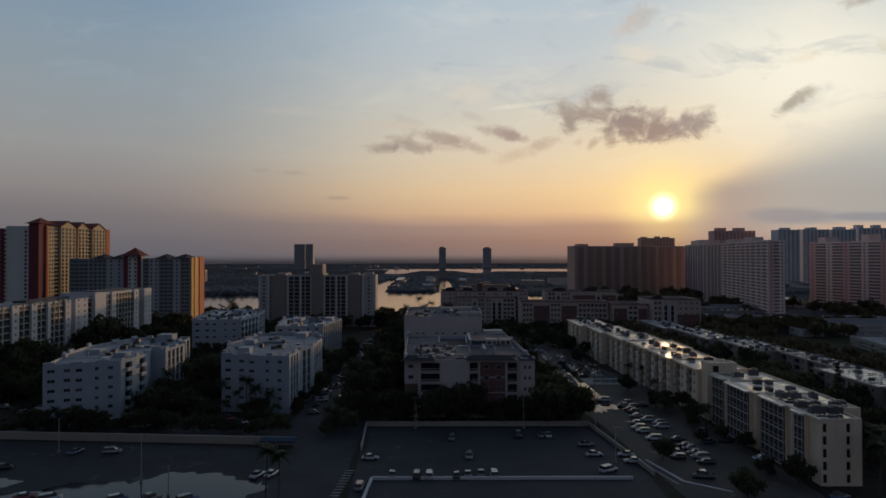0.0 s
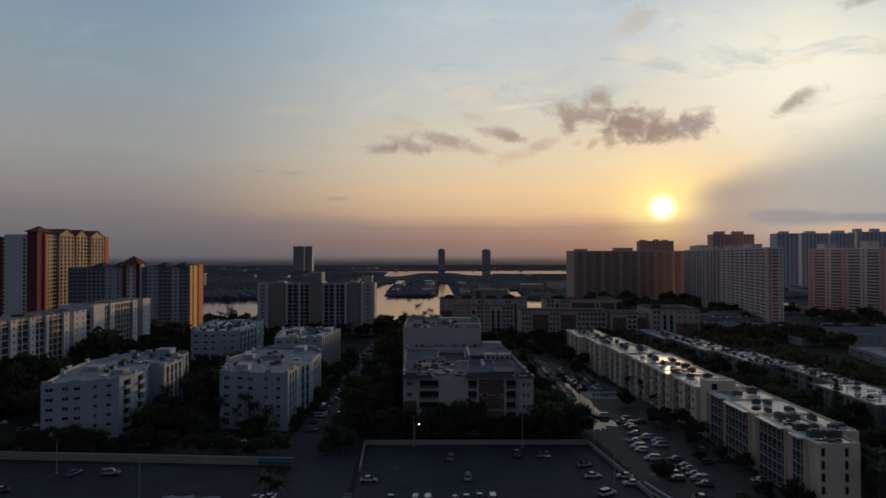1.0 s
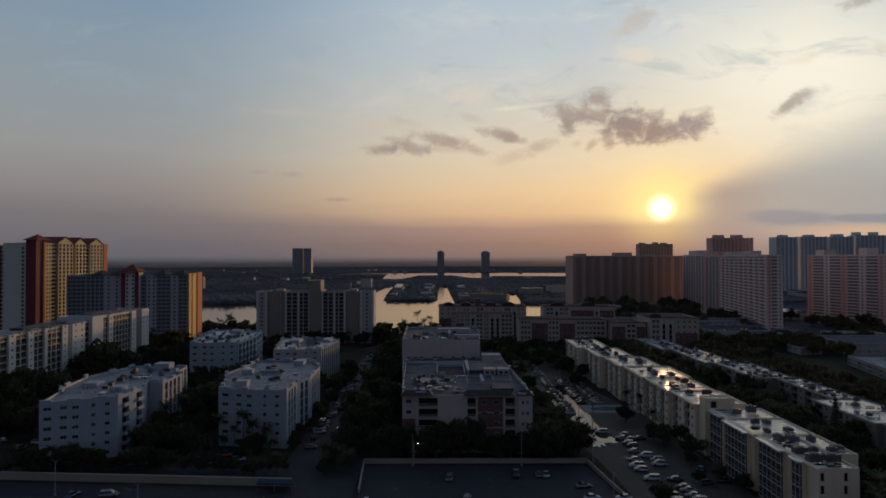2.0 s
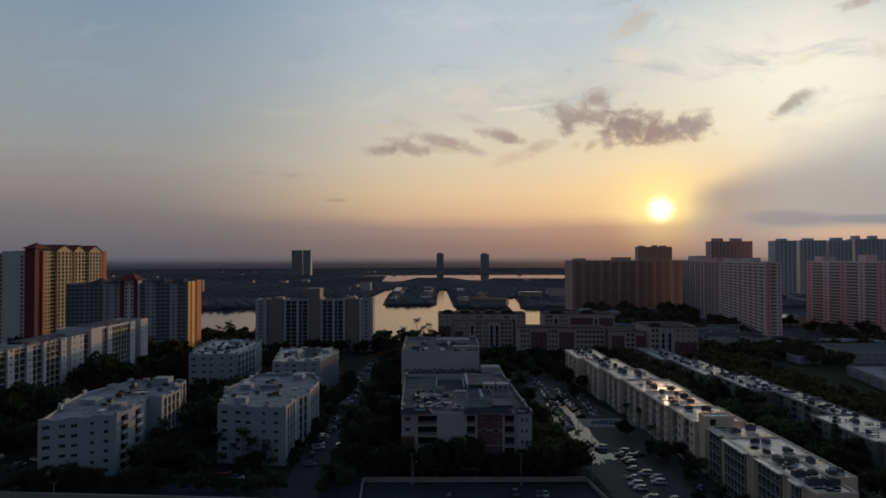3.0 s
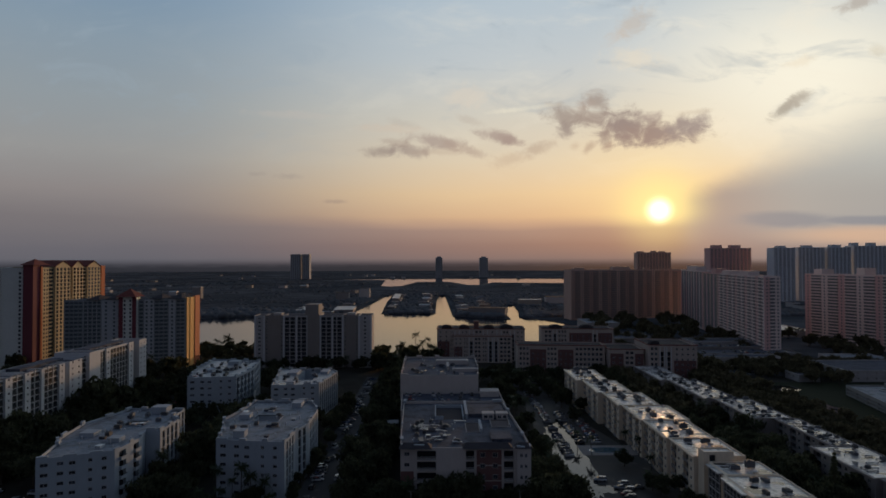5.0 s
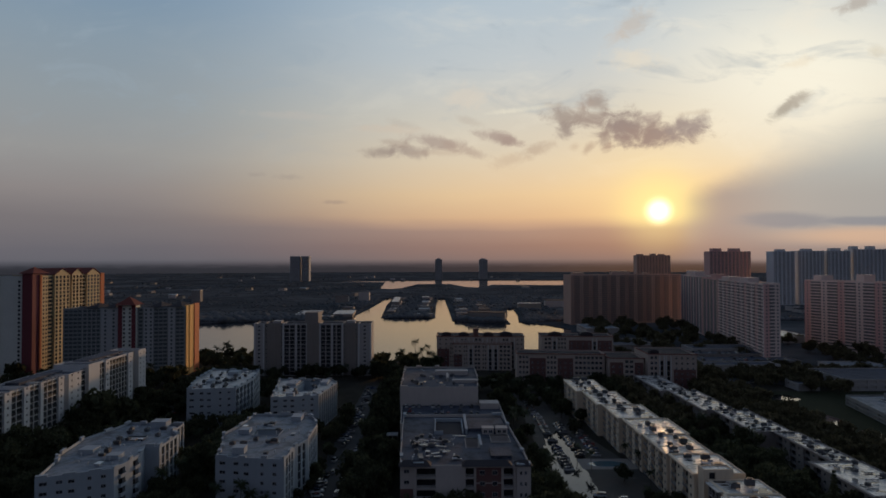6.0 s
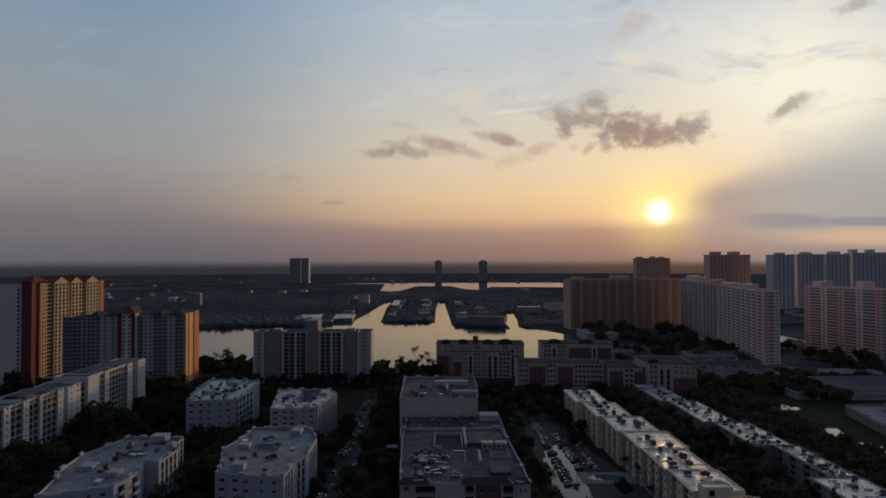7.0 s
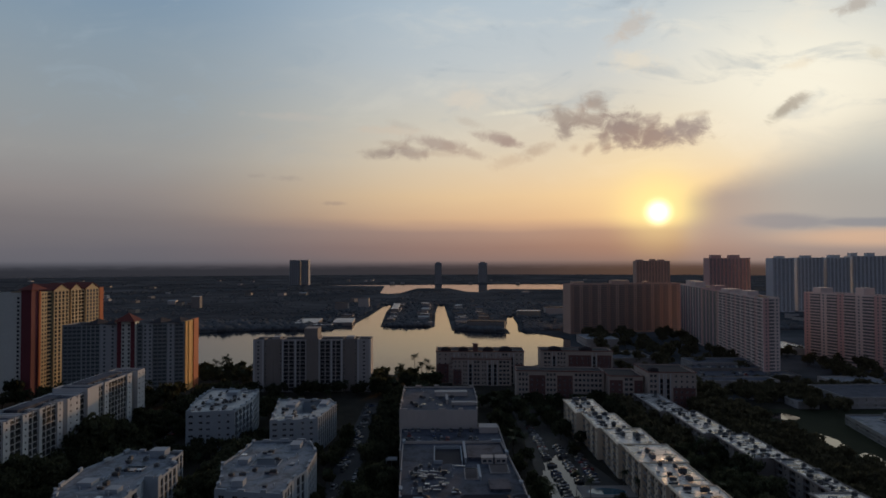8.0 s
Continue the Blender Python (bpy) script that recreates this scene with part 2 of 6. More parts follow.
def glossy(name, col, rough=0.06, spec=0.6, ripple=0.0, scale=0.5, random_tint=0.0):
    m = bpy.data.materials.new(name)
    m.use_nodes = True
    tree = m.node_tree
    tree.nodes.clear()
    n = Nodes(tree)
    co = n.add("ShaderNodeTexCoord").outputs["Object"]
    bsdf = n.add("ShaderNodeBsdfPrincipled")
    if random_tint:
        rnd = n.add("ShaderNodeObjectInfo").outputs["Random"]
        n.put(bsdf.inputs["Base Color"], n.ramp(rnd, [(0.0, (*col, 1)), (0.75, tuple(c * 1.8 for c in col) + (1,)), (0.9, tuple(c * (1 + 9 * random_tint) for c in col) + (1,))]))
    else:
        bsdf.inputs["Base Color"].default_value = (*col, 1)
    bsdf.inputs["Roughness"].default_value, bsdf.inputs["Specular IOR Level"].default_value = rough, spec
    if ripple:
        bp = n.add("ShaderNodeBump")
        bp.inputs["Strength"].default_value, bp.inputs["Distance"].default_value = 1.0, ripple
        n.put(bp.inputs["Height"], n.math("ADD", n.noise(co, scale, 4.0, 0.55), n.math("MULTIPLY", n.noise(co, scale * 0.12, 2.0), 2.0)))
        n.put(bsdf.inputs["Normal"], bp.outputs[0])
    out = n.add("ShaderNodeOutputMaterial")
    n.put(out.inputs[0], bsdf.outputs[0])
    return m


WHITE = material("white_stucco", (0.34, 0.385, 0.425), 0.85, grain=0.12, coarse=0.09, fine=0.8, stretch=(1, 1, 0.35))
WHITE_WARM = material("warm_white_stucco", (0.48, 0.435, 0.405), 0.85, grain=0.12, coarse=0.08, fine=0.8, stretch=(1, 1, 0.35))
WHITE_BRIGHT = material("bright_white_stucco", (0.55, 0.55, 0.55), 0.85, grain=0.12, coarse=0.08, fine=0.8, stretch=(1, 1, 0.35))
SAND = material("sand_coloured_stucco", (0.45, 0.375, 0.325), 0.85, grain=0.14, coarse=0.1, fine=0.9, stretch=(1, 1, 0.3))
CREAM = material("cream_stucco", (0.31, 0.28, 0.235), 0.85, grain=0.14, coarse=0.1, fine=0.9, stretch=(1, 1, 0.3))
GREY_WALL = material("grey_stucco", (0.40, 0.38, 0.37), 0.85, grain=0.14, coarse=0.08, fine=0.7, stretch=(1, 1, 0.3))
RED_WALL = material("brick_red_stucco", (0.155, 0.078, 0.071), 0.85, grain=0.16, coarse=0.1, fine=0.9)
MAROON = material("maroon_paint", (0.16, 0.035, 0.045), 0.8, grain=0.12, coarse=0.06, fine=0.6)
ORANGE = material("orange_paint", (0.86, 0.47, 0.15), 0.8, grain=0.10, coarse=0.06, fine=0.6)
RED_ORANGE = material("red_orange_paint", (0.58, 0.17, 0.07), 0.8, grain=0.10, coarse=0.06, fine=0.6)
YELLOW = material("ochre_yellow_paint", (0.64, 0.48, 0.27), 0.8, grain=0.12, coarse=0.06, fine=0.6)
BLUEGREY = material("blue_grey_paint", (0.40, 0.41, 0.42), 0.8, grain=0.12, coarse=0.05, fine=0.6)
TEAL_GREY = material("dark_teal_grey_paint", (0.25, 0.27, 0.28), 0.8, grain=0.2, coarse=0.05, fine=0.6)
OCHRE_DARK = material("dark_ochre_paint", (0.36, 0.28, 0.17), 0.8, grain=0.16, coarse=0.06, fine=0.6)
PALE_GREY = material("pale_grey_paint", (0.62, 0.63, 0.58), 0.8, grain=0.1, coarse=0.05, fine=0.6)
BROWN = material("brown_concrete", (0.62, 0.42, 0.33), 0.85, grain=0.14, coarse=0.04, fine=0.5)
PINKISH = material("pinkish_concrete", (0.86, 0.69, 0.62), 0.85, grain=0.12, coarse=0.04, fine=0.5)
ROSE = material("rose_concrete", (0.76, 0.47, 0.42), 0.85, grain=0.12, coarse=0.04, fine=0.5)
SLATE_BLUE = material("slate_blue_concrete", (0.74, 0.75, 0.76), 0.8, grain=0.1, coarse=0.03, fine=0.4)
# tower glass raised to mid grey, as haze would pale it
FAR_PANE = glossy("haze_greyed_pane", (0.22, 0.205, 0.205), 0.55, 0.25)
TEAL_PANE = glossy("teal_tinted_window", (0.075, 0.092, 0.098), 0.3, 0.4)
ROOF_PALE = material("pale_roof_membrane", (0.245, 0.27, 0.31), 0.68, grain=0.5, coarse=0.24, fine=0.9, spots=(0.075, 0.086, 0.10), bump=0.03, wet=0.03)
ROOF_GREY = material("grey_roof_gravel", (0.100, 0.112, 0.146), 0.75, grain=0.55, coarse=0.2, fine=1.0, spots=(0.036, 0.040, 0.053), bump=0.03, wet=0.03, spec=0.12)
ROOF_WET = material("wet_flat_roof", (0.50, 0.50, 0.49), 0.45, grain=0.45, coarse=0.22, fine=1.0, spots=(0.22, 0.225, 0.235), wet=0.10, bump=0.03)
ROOF_ROW = material("wet_pale_row_roof", (0.76, 0.72, 0.67), 0.42, grain=0.5, coarse=0.22, fine=0.9, spots=(0.17, 0.165, 0.16), wet=0.22, bump=0.03)
SCREEN = material("dark_insect_screen", (0.050, 0.048, 0.048), 0.6, grain=0.3, coarse=0.4, fine=2.0, spec=0.3, random_tint=0.5)
LOT_WATER = glossy("murky_standing_water", (0.014, 0.015, 0.018), 0.05, 0.17, ripple=0.002, scale=0.8)
DARK_BROWN = material("dark_brown_concrete", (0.50, 0.32, 0.25), 0.85, grain=0.14, coarse=0.04, fine=0.5)
ROOF_RED = material("red_tile_roof", (0.19, 0.065, 0.055), 0.85, grain=0.2, coarse=0.1, fine=2.0, spec=0.12)
ROOF_DARK = material("dark_roof", (0.06, 0.055, 0.06), 0.85, grain=0.25, coarse=0.1, fine=1.0, spec=0.08)
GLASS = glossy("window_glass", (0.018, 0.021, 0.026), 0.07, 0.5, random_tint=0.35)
# glass for deep openings, darkened for the shade inside them
SHADED_GLASS = glossy("shaded_balcony_glass", (0.012, 0.013, 0.015), 0.35, 0.12, random_tint=0.2)
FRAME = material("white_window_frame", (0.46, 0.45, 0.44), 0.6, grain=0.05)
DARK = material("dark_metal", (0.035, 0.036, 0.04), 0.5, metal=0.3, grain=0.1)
RAIL = material("balcony_railing", (0.30, 0.30, 0.31), 0.6, grain=0.1, random_tint=0.3)
CASING = material("weathered_steel_casing", (0.10, 0.105, 0.115), 0.5, metal=0.3, grain=0.2, random_tint=0.7)
DUCT = material("galvanised_duct", (0.55, 0.56, 0.58), 0.32, metal=0.7, grain=0.15, random_tint=0.4)
ASPHALT = material("asphalt", (0.044, 0.046, 0.052), 0.82, grain=0.40, coarse=0.06, fine=2.0, spots=(0.027, 0.028, 0.033), bump=0.01, spec=0.28, wet=0.045)
ASPHALT_WET = material("damp_asphalt", (0.032, 0.034, 0.039), 0.8, grain=0.30, coarse=0.04, fine=2.0, spots=(0.022, 0.022, 0.025), bump=0.006, spec=0.3, wet=0.08)
LOT_ASPHALT = material("worn_brown_asphalt", (0.078, 0.068, 0.060), 0.8, grain=0.4, coarse=0.06, fine=1.5, spots=(0.048, 0.046, 0.044), bump=0.008, spec=0.3, wet=0.07)
PAINT = material("road_paint", (0.24, 0.24, 0.24), 0.8, grain=0.5, coarse=0.5, fine=4.0)
CONCRETE = material("concrete", (0.30, 0.29, 0.27), 0.8, grain=0.2, coarse=0.08, fine=1.2, wet=0.04)
# far land: grey-blue base lightened for the haze that would lie over it
GROUND = material("hazed_ground", (0.074, 0.079, 0.086), 0.95, grain=0.5, coarse=0.004, fine=0.022, spots=(0.115, 0.119, 0.126), spec=0.0)
SOIL = material("dark_garden_soil", (0.036, 0.032, 0.025), 0.95, grain=0.4, coarse=0.05, fine=0.6, spots=(0.048, 0.043, 0.034), spec=0.1)
ROW_CREAM = material("pale_cream_stucco", (0.76, 0.63, 0.47), 0.85, grain=0.14, coarse=0.1, fine=0.9, stretch=(1, 1, 0.3))
TAUPE = material("taupe_stucco", (0.27, 0.24, 0.22), 0.85, grain=0.14, coarse=0.08, fine=0.7, stretch=(1, 1, 0.3))
LAWN = material("lawn", (0.032, 0.036, 0.019), 0.95, grain=0.4, coarse=0.05, fine=1.2, bump=0.05, spec=0.1)
LEAF = material("leaf", (0.078, 0.083, 0.047), 0.75, grain=0.35, coarse=0.2, fine=1.0, island=0.9, random_tint=0.5, spec=0.15, lets_through=0.45)
# distance haze is mixed into this leaf colour as pale grey-blue
HAZED_LEAF = material("hazed_foliage", (0.118, 0.123, 0.130), 0.95, grain=0.2, coarse=0.004, fine=0.05, island=0.2, spec=0.05)
# leaf colour lightened and warmed to olive for the glare below the sun
GLARE_LEAF = material("glare_warmed_leaf", (0.120, 0.106, 0.062), 0.75, grain=0.35, coarse=0.1, fine=1.0, island=0.8, spec=0.15, lets_through=0.4)
PALM_LEAF = material("palm_frond", (0.06, 0.078, 0.036), 0.6, grain=0.3, coarse=0.5, fine=3.0, island=0.5, spec=0.2, lets_through=0.3)
BARK = material("bark", (0.085, 0.068, 0.052), 0.9, grain=0.35, coarse=0.8, fine=6.0, stretch=(1, 1, 0.3))
WATER = glossy("bay_water", (0.022, 0.026, 0.034), 0.09, 0.165, ripple=0.03, scale=0.35)
PUDDLE = glossy("standing_water", (0.018, 0.019, 0.021), 0.02, 0.25)
POOL = glossy("pool_water", (0.03, 0.10, 0.14), 0.05, 0.5, ripple=0.006, scale=1.5)
CAR_PAINT = bpy.data.materials.new("car_paint")
TYRE = material("tyre_rubber", (0.02, 0.02, 0.02), 0.8, grain=0.1)
CAR_GLASS = glossy("car_glass", (0.015, 0.017, 0.02), 0.04, 0.6)
BLUE_TARP = material("blue_canvas", (0.025, 0.055, 0.085), 0.8, grain=0.3, coarse=0.3, fine=2.0)


def make_car_paint():
    CAR_PAINT.use_nodes = True
    tree = CAR_PAINT.node_tree
    tree.nodes.clear()
    n = Nodes(tree)
    rnd = n.add("ShaderNodeObjectInfo").outputs["Random"]
    cols = [(0.0, (0.45, 0.46, 0.47, 1)), (0.25, (0.22, 0.23, 0.24, 1)), (0.45, (0.10, 0.105, 0.11, 1)), (0.66, (0.018, 0.018, 0.02, 1)), (0.82, (0.05, 0.08, 0.16, 1)), (0.9, (0.22, 0.03, 0.03, 1)), (0.95, (0.5, 0.5, 0.5, 1))]
    col = n.ramp(rnd, cols)
    tree.nodes[-1].color_ramp.interpolation = "CONSTANT"
    dust = n.noise(n.add("ShaderNodeTexCoord").outputs["Object"], 1.4, 3.0)
    bsdf = n.add("ShaderNodeBsdfPrincipled", Metallic=0.15, Roughness=0.25)
    n.put(bsdf.inputs["Base Color"], n.mix(n.math("MULTIPLY", dust, 0.2), col, (0.12, 0.11, 0.1, 1)))
    n.put(bsdf.inputs["Roughness"], n.smooth(dust, 0.3, 0.8, 0.15, 0.4))
    bsdf.inputs["Coat Weight"].default_value = 0.5
    out = n.add("ShaderNodeOutputMaterial")
    n.put(out.inputs[0], bsdf.outputs[0])


make_car_paint()


def lamp_glow(name, col, power):
    m = bpy.data.materials.new(name)
    m.use_nodes = True
    b = m.node_tree.nodes["Principled BSDF"]
    b.inputs["Emission Color"].default_value, b.inputs["Emission Strength"].default_value = (*col, 1), power
    return m


LAMP_ON = lamp_glow("lit_lamp", (1.0, 0.97, 0.9), 30.0)


# ---- building blocks ----
def rect(x0, y0, x1, y1):
    return [(x0, y0), (x1, y0), (x1, y1), (x0, y1)]


def link_mesh(name, bm, mats, smooth=False):
    me = bpy.data.meshes.new(name)
    bm.to_mesh(me)
    bm.free()
    for m in mats if isinstance(mats, (list, tuple)) else [mats]:
        me.materials.append(m)
    if smooth:
        me.polygons.foreach_set("use_smooth", [True] * len(me.polygons))
    return me


def part(name, bm, mats, parent, label="", smooth=False):
    """One mesh under a thing or a part."""
    return put(name, link_mesh(name, bm, mats, smooth), parent, None, label)


def put(name, me, parent, m=None, label=""):
    ob = new(name, me)
    ob.parent = parent
    if m is not None:
        ob.matrix_local = m
    return tagged(ob, label) if label else ob


def thing(name, x, y, z, rz, label, category, group="", kind=""):
    ob = new(name)
    ob.empty_display_size = 0.5
    ob.matrix_world = pose(x, y, z, 0, 0, rz)
    return tagged(ob, label, category, group, kind)


def quad(bm, *pts, mat=0):
    f = bm.faces.new([bm.verts.new(p) for p in pts])
    f.material_index = mat
    return f


def box(bm, x0, y0, z0, x1, y1, z1, mat=0, bottom=True):
    v = [bm.verts.new((x, y, z)) for z in (z0, z1) for x, y in ((x0, y0), (x1, y0), (x1, y1), (x0, y1))]
    sides = [(0, 1, 5, 4), (1, 2, 6, 5), (2, 3, 7, 6), (3, 0, 4, 7), (4, 5, 6, 7)] + ([(3, 2, 1, 0)] if bottom else [])
    for s in sides:
        bm.faces.new([v[i] for i in s]).material_index = mat


def tube(bm, a, b, r0, r1, n=8, mat=0, cap=True):
    a, b = Vector(a), Vector(b)
    m = (b - a).to_track_quat("Z", "Y").to_matrix()
    rings = []
    for c, r in ((a, r0), (b, r1)):
        rings.append([bm.verts.new(c + m @ Vector((r * math.cos(2 * math.pi * i / n), r * math.sin(2 * math.pi * i / n), 0))) for i in range(n)])
    for i in range(n):
        bm.faces.new([rings[0][i], rings[0][(i + 1) % n], rings[1][(i + 1) % n], rings[1][i]]).material_index = mat
    if cap:
        bm.faces.new(rings[1]).material_index = mat


def inset(poly, d):
    """A counter-clockwise outline moved inwards by d."""
    out = []
    k = len(poly)
    for i in range(k):
        p, q, r = (Vector(poly[j % k]) for j in (i - 1, i, i + 1))
        a, b = (q - p).normalized(), (r - q).normalized()
        na, nb = Vector((-a.y, a.x)), Vector((-b.y, b.x))
        h = (na + nb) / max(0.3, 1 + na.dot(nb))
        out.append(tuple(q + h * d))
    return out


def wall_face(bm, p, q, z0, z1, holes):
    """An outer wall from p to q with recessed openings (a, b, low, high, depth) along it."""
    p, q = Vector(p), Vector(q)
    length = (q - p).length
    d = (q - p) / length
    nrm = Vector((d.y, -d.x))
    xs = sorted({0.0, length, *(round(h[i], 3) for h in holes for i in (0, 1))})
    zs = sorted({z0, z1, *(round(h[i], 3) for h in holes for i in (2, 3))})
    at = lambda a, z, back=0.0: (p.x + d.x * a - nrm.x * back, p.y + d.y * a - nrm.y * back, z)
    open_cells = set()
    for h in holes:
        for i, a in enumerate(xs[:-1]):
            if h[0] - 0.002 <= a < h[1] - 0.002:
                for j, c in enumerate(zs[:-1]):
                    if h[2] - 0.002 <= c < h[3] - 0.002:
                        open_cells.add((i, j))
    for j in range(len(zs) - 1):
        i = 0
        while i < len(xs) - 1:
            if (i, j) in open_cells:
                i += 1
                continue
            k = i
            while k < len(xs) - 1 and (k, j) not in open_cells:
                k += 1
            quad(bm, at(xs[i], zs[j]), at(xs[k], zs[j]), at(xs[k], zs[j + 1]), at(xs[i], zs[j + 1]))
            i = k
    for a, b, c, e, back in holes:
        quad(bm, at(a, c, back), at(b, c, back), at(b, e, back), at(a, e, back))
        quad(bm, at(a, c), at(b, c), at(b, c, back), at(a, c, back))
        quad(bm, at(a, e, back), at(b, e, back), at(b, e), at(a, e))
        quad(bm, at(a, c), at(a, c, back), at(a, e, back), at(a, e))
        quad(bm, at(b, c, back), at(b, c), at(b, e), at(b, e, back))


WINDOWS, BALCONIES = {}, {}


def window_mesh(w, h, panes, dark=False):
    """A frame with panes set back in it, as one connected mesh."""
    key = (round(w, 1), round(h, 1), panes, dark)
    if key not in WINDOWS:
        w, h = key[0] - 0.02, key[1] - 0.02
        f, m = 0.08, 0.03
        xs = [-w / 2, -w / 2 + f]
        for i in range(1, panes):
            c = -w / 2 + w * i / panes
            xs += [c - m, c + m]
        xs += [w / 2 - f, w / 2]
        zs = [0, f, h - f, h]
        bm = bmesh.new()
        v = [[bm.verts.new((x, -0.09, z)) for x in xs] for z in zs]
        glass = []
        for j in range(3):
            for i in range(len(xs) - 1):
                face = bm.faces.new((v[j][i], v[j][i + 1], v[j + 1][i + 1], v[j + 1][i]))
                if j == 1 and i % 2 == 1:
                    glass.append(face)
        edge = [e for e in bm.edges if e.is_boundary]
        for e in bmesh.ops.extrude_edge_only(bm, edges=edge)["geom"]:
            if isinstance(e, bmesh.types.BMVert):
                e.co.y = 0.0
        for face in glass:
            bmesh.ops.inset_individual(bm, faces=[face], thickness=0.005, depth=-0.05)
            face.material_index = 1
        # deep openings: black frames and darker glass stand in for recess shade
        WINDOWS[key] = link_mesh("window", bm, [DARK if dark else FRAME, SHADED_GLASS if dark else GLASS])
    return WINDOWS[key]


def balcony_mesh(w, out, solid, mat):
    key = (round(w, 1), round(out, 1), solid, mat.name)
    if key not in BALCONIES:
        w, out = key[0], key[1]
        bm = bmesh.new()
        box(bm, -w / 2, -out, -0.18, w / 2, 0.02, 0.0)
        if solid:
            box(bm, -w / 2, -out, 0, w / 2, -out + 0.12, 1.0)
            for x in (-w / 2, w / 2 - 0.12):
                box(bm, x, -out + 0.12, 0, x + 0.12, 0.02, 1.0)
        else:
            box(bm, -w / 2, -out, 0.95, w / 2, -out + 0.07, 1.05)
            k = max(4, int(w / 0.35))
            for i in range(k + 1):
                x = -w / 2 + (w - 0.05) * i / k
                box(bm, x, -out + 0.01, 0, x + 0.05, -out + 0.06, 0.95)
        BALCONIES[key] = link_mesh("balcony", bm, mat)
    return BALCONIES[key]


def bays(length, storeys, z0, floor, w, h, sill, step, margin=1.2, back=0.18, skip=()):
    """A grid of like windows along a wall."""
    k = max(1, int((length - 2 * margin + step - w) / step))
    first = (length - (k - 1) * step) / 2
    return [(first + i * step - w / 2, first + i * step + w / 2, z0 + s * floor + sill, z0 + s * floor + sill + h, back) for s in range(storeys) for i in range(k) if i not in skip]


def building_shell(parent, poly, z0, z1, wall_mat, roof_mat, holes=None, parapet=0.8, thick=0.3, panes=2, name="wall", windows=True, wells=()):
    """Walls with recessed openings, a parapet and a flat roof. holes: {edge: [(a, b, low, high, depth), ...]}. Returns the outline."""
    holes = holes or {}
    bm = bmesh.new()
    k = len(poly)
    for i in range(k):
        wall_face(bm, poly[i], poly[(i + 1) % k], z0, z1, holes.get(i, []))
    inner = inset(poly, thick)
    for i in range(k):
        a, b, c, d = poly[i], poly[(i + 1) % k], inner[(i + 1) % k], inner[i]
        quad(bm, (*a, z1), (*b, z1), (*c, z1), (*d, z1))
        if parapet > 0:
            quad(bm, (*c, z1 - parapet), (*d, z1 - parapet), (*d, z1), (*c, z1))
    body = part(name, bm, wall_mat, parent)
    bm = bmesh.new()
    if wells:
        edges = []
        for loop in [inner] + [rect(*w) for w in wells]:
            vs = [bm.verts.new((*p, z1 - parapet)) for p in loop]
            edges += [bm.edges.new((vs[i], vs[(i + 1) % len(vs)])) for i in range(len(vs))]
        bmesh.ops.triangle_fill(bm, use_beauty=True, edges=edges, normal=(0, 0, 1))
        for f in bm.faces:
            if f.normal.z < 0:
                f.normal_flip()
    else:
        bm.faces.new([bm.verts.new((*p, z1 - parapet)) for p in inner])
        bmesh.ops.triangulate(bm, faces=bm.faces[:])
    part("roof", bm, roof_mat, parent)
    for x0, y0, x1, y1 in wells:
        # an open shaft sunk into the roof, with a low kerb
        bm = bmesh.new()
        zt, zb = z1 - parapet, max(0.3, z1 - parapet - 9.0)
        c = rect(x0, y0, x1, y1)
        for i in range(4):
            a, b = c[i], c[(i + 1) % 4]
            quad(bm, (*b, zb), (*a, zb), (*a, zt + 0.35), (*b, zt + 0.35))
        quad(bm, *((*p, zb) for p in c))
        t = 0.25
        for a in ((x0 - t, y0 - t, x1 + t, y0), (x0 - t, y1, x1 + t, y1 + t), (x0 - t, y0, x0, y1), (x1, y0, x1 + t, y1)):
            box(bm, a[0], a[1], zt - 0.02, a[2], a[3], zt + 0.35)
        part("light_well", bm, wall_mat, parent)
    if windows:
        for i, hs in holes.items():
            p, q = Vector(poly[i]), Vector(poly[(i + 1) % k])
            d = (q - p).normalized()
            nrm = Vector((d.y, -d.x))
            rz = math.degrees(math.atan2(d.y, d.x))
            for a, b, c, e, back in hs:
                at = p + d * (a + b) / 2 - nrm * (back - 0.003)
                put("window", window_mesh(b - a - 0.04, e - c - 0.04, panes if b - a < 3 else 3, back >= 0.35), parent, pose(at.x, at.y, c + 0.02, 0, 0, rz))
    return body


def rows_stuff(parent, poly, edge, items, mat, name="facade_slabs"):
    """Many small slabs, posts or panes on one wall, as a single joined part: (a, b, low, high, out)."""
    p, q = Vector(poly[edge]), Vector(poly[(edge + 1) % len(poly)])
    d = (q - p).normalized()
    nrm = Vector((d.y, -d.x))
    bm = bmesh.new()
    for a, b, c, e, out in items:
        back = -0.02
        pts = [p + d * a + nrm * back, p + d * b + nrm * back, p + d * b + nrm * out, p + d * a + nrm * out]
        lo, hi = [[bm.verts.new((v.x, v.y, z)) for v in pts] for z in (c, e)]
        for i in range(4):
            j = (i + 1) % 4
            bm.faces.new((lo[j], lo[i], hi[i], hi[j]))
        bm.faces.new(hi[::-1])
        bm.faces.new(lo)
    bmesh.ops.recalc_face_normals(bm, faces=bm.faces[:])
    ob = part(name, bm, mat, parent)
    ob["kind"] = "stuff"
    return ob


# ---- ground, water, streets ----
def ring(pts):
    return [Vector((x, y, 0)) for x, y in pts]


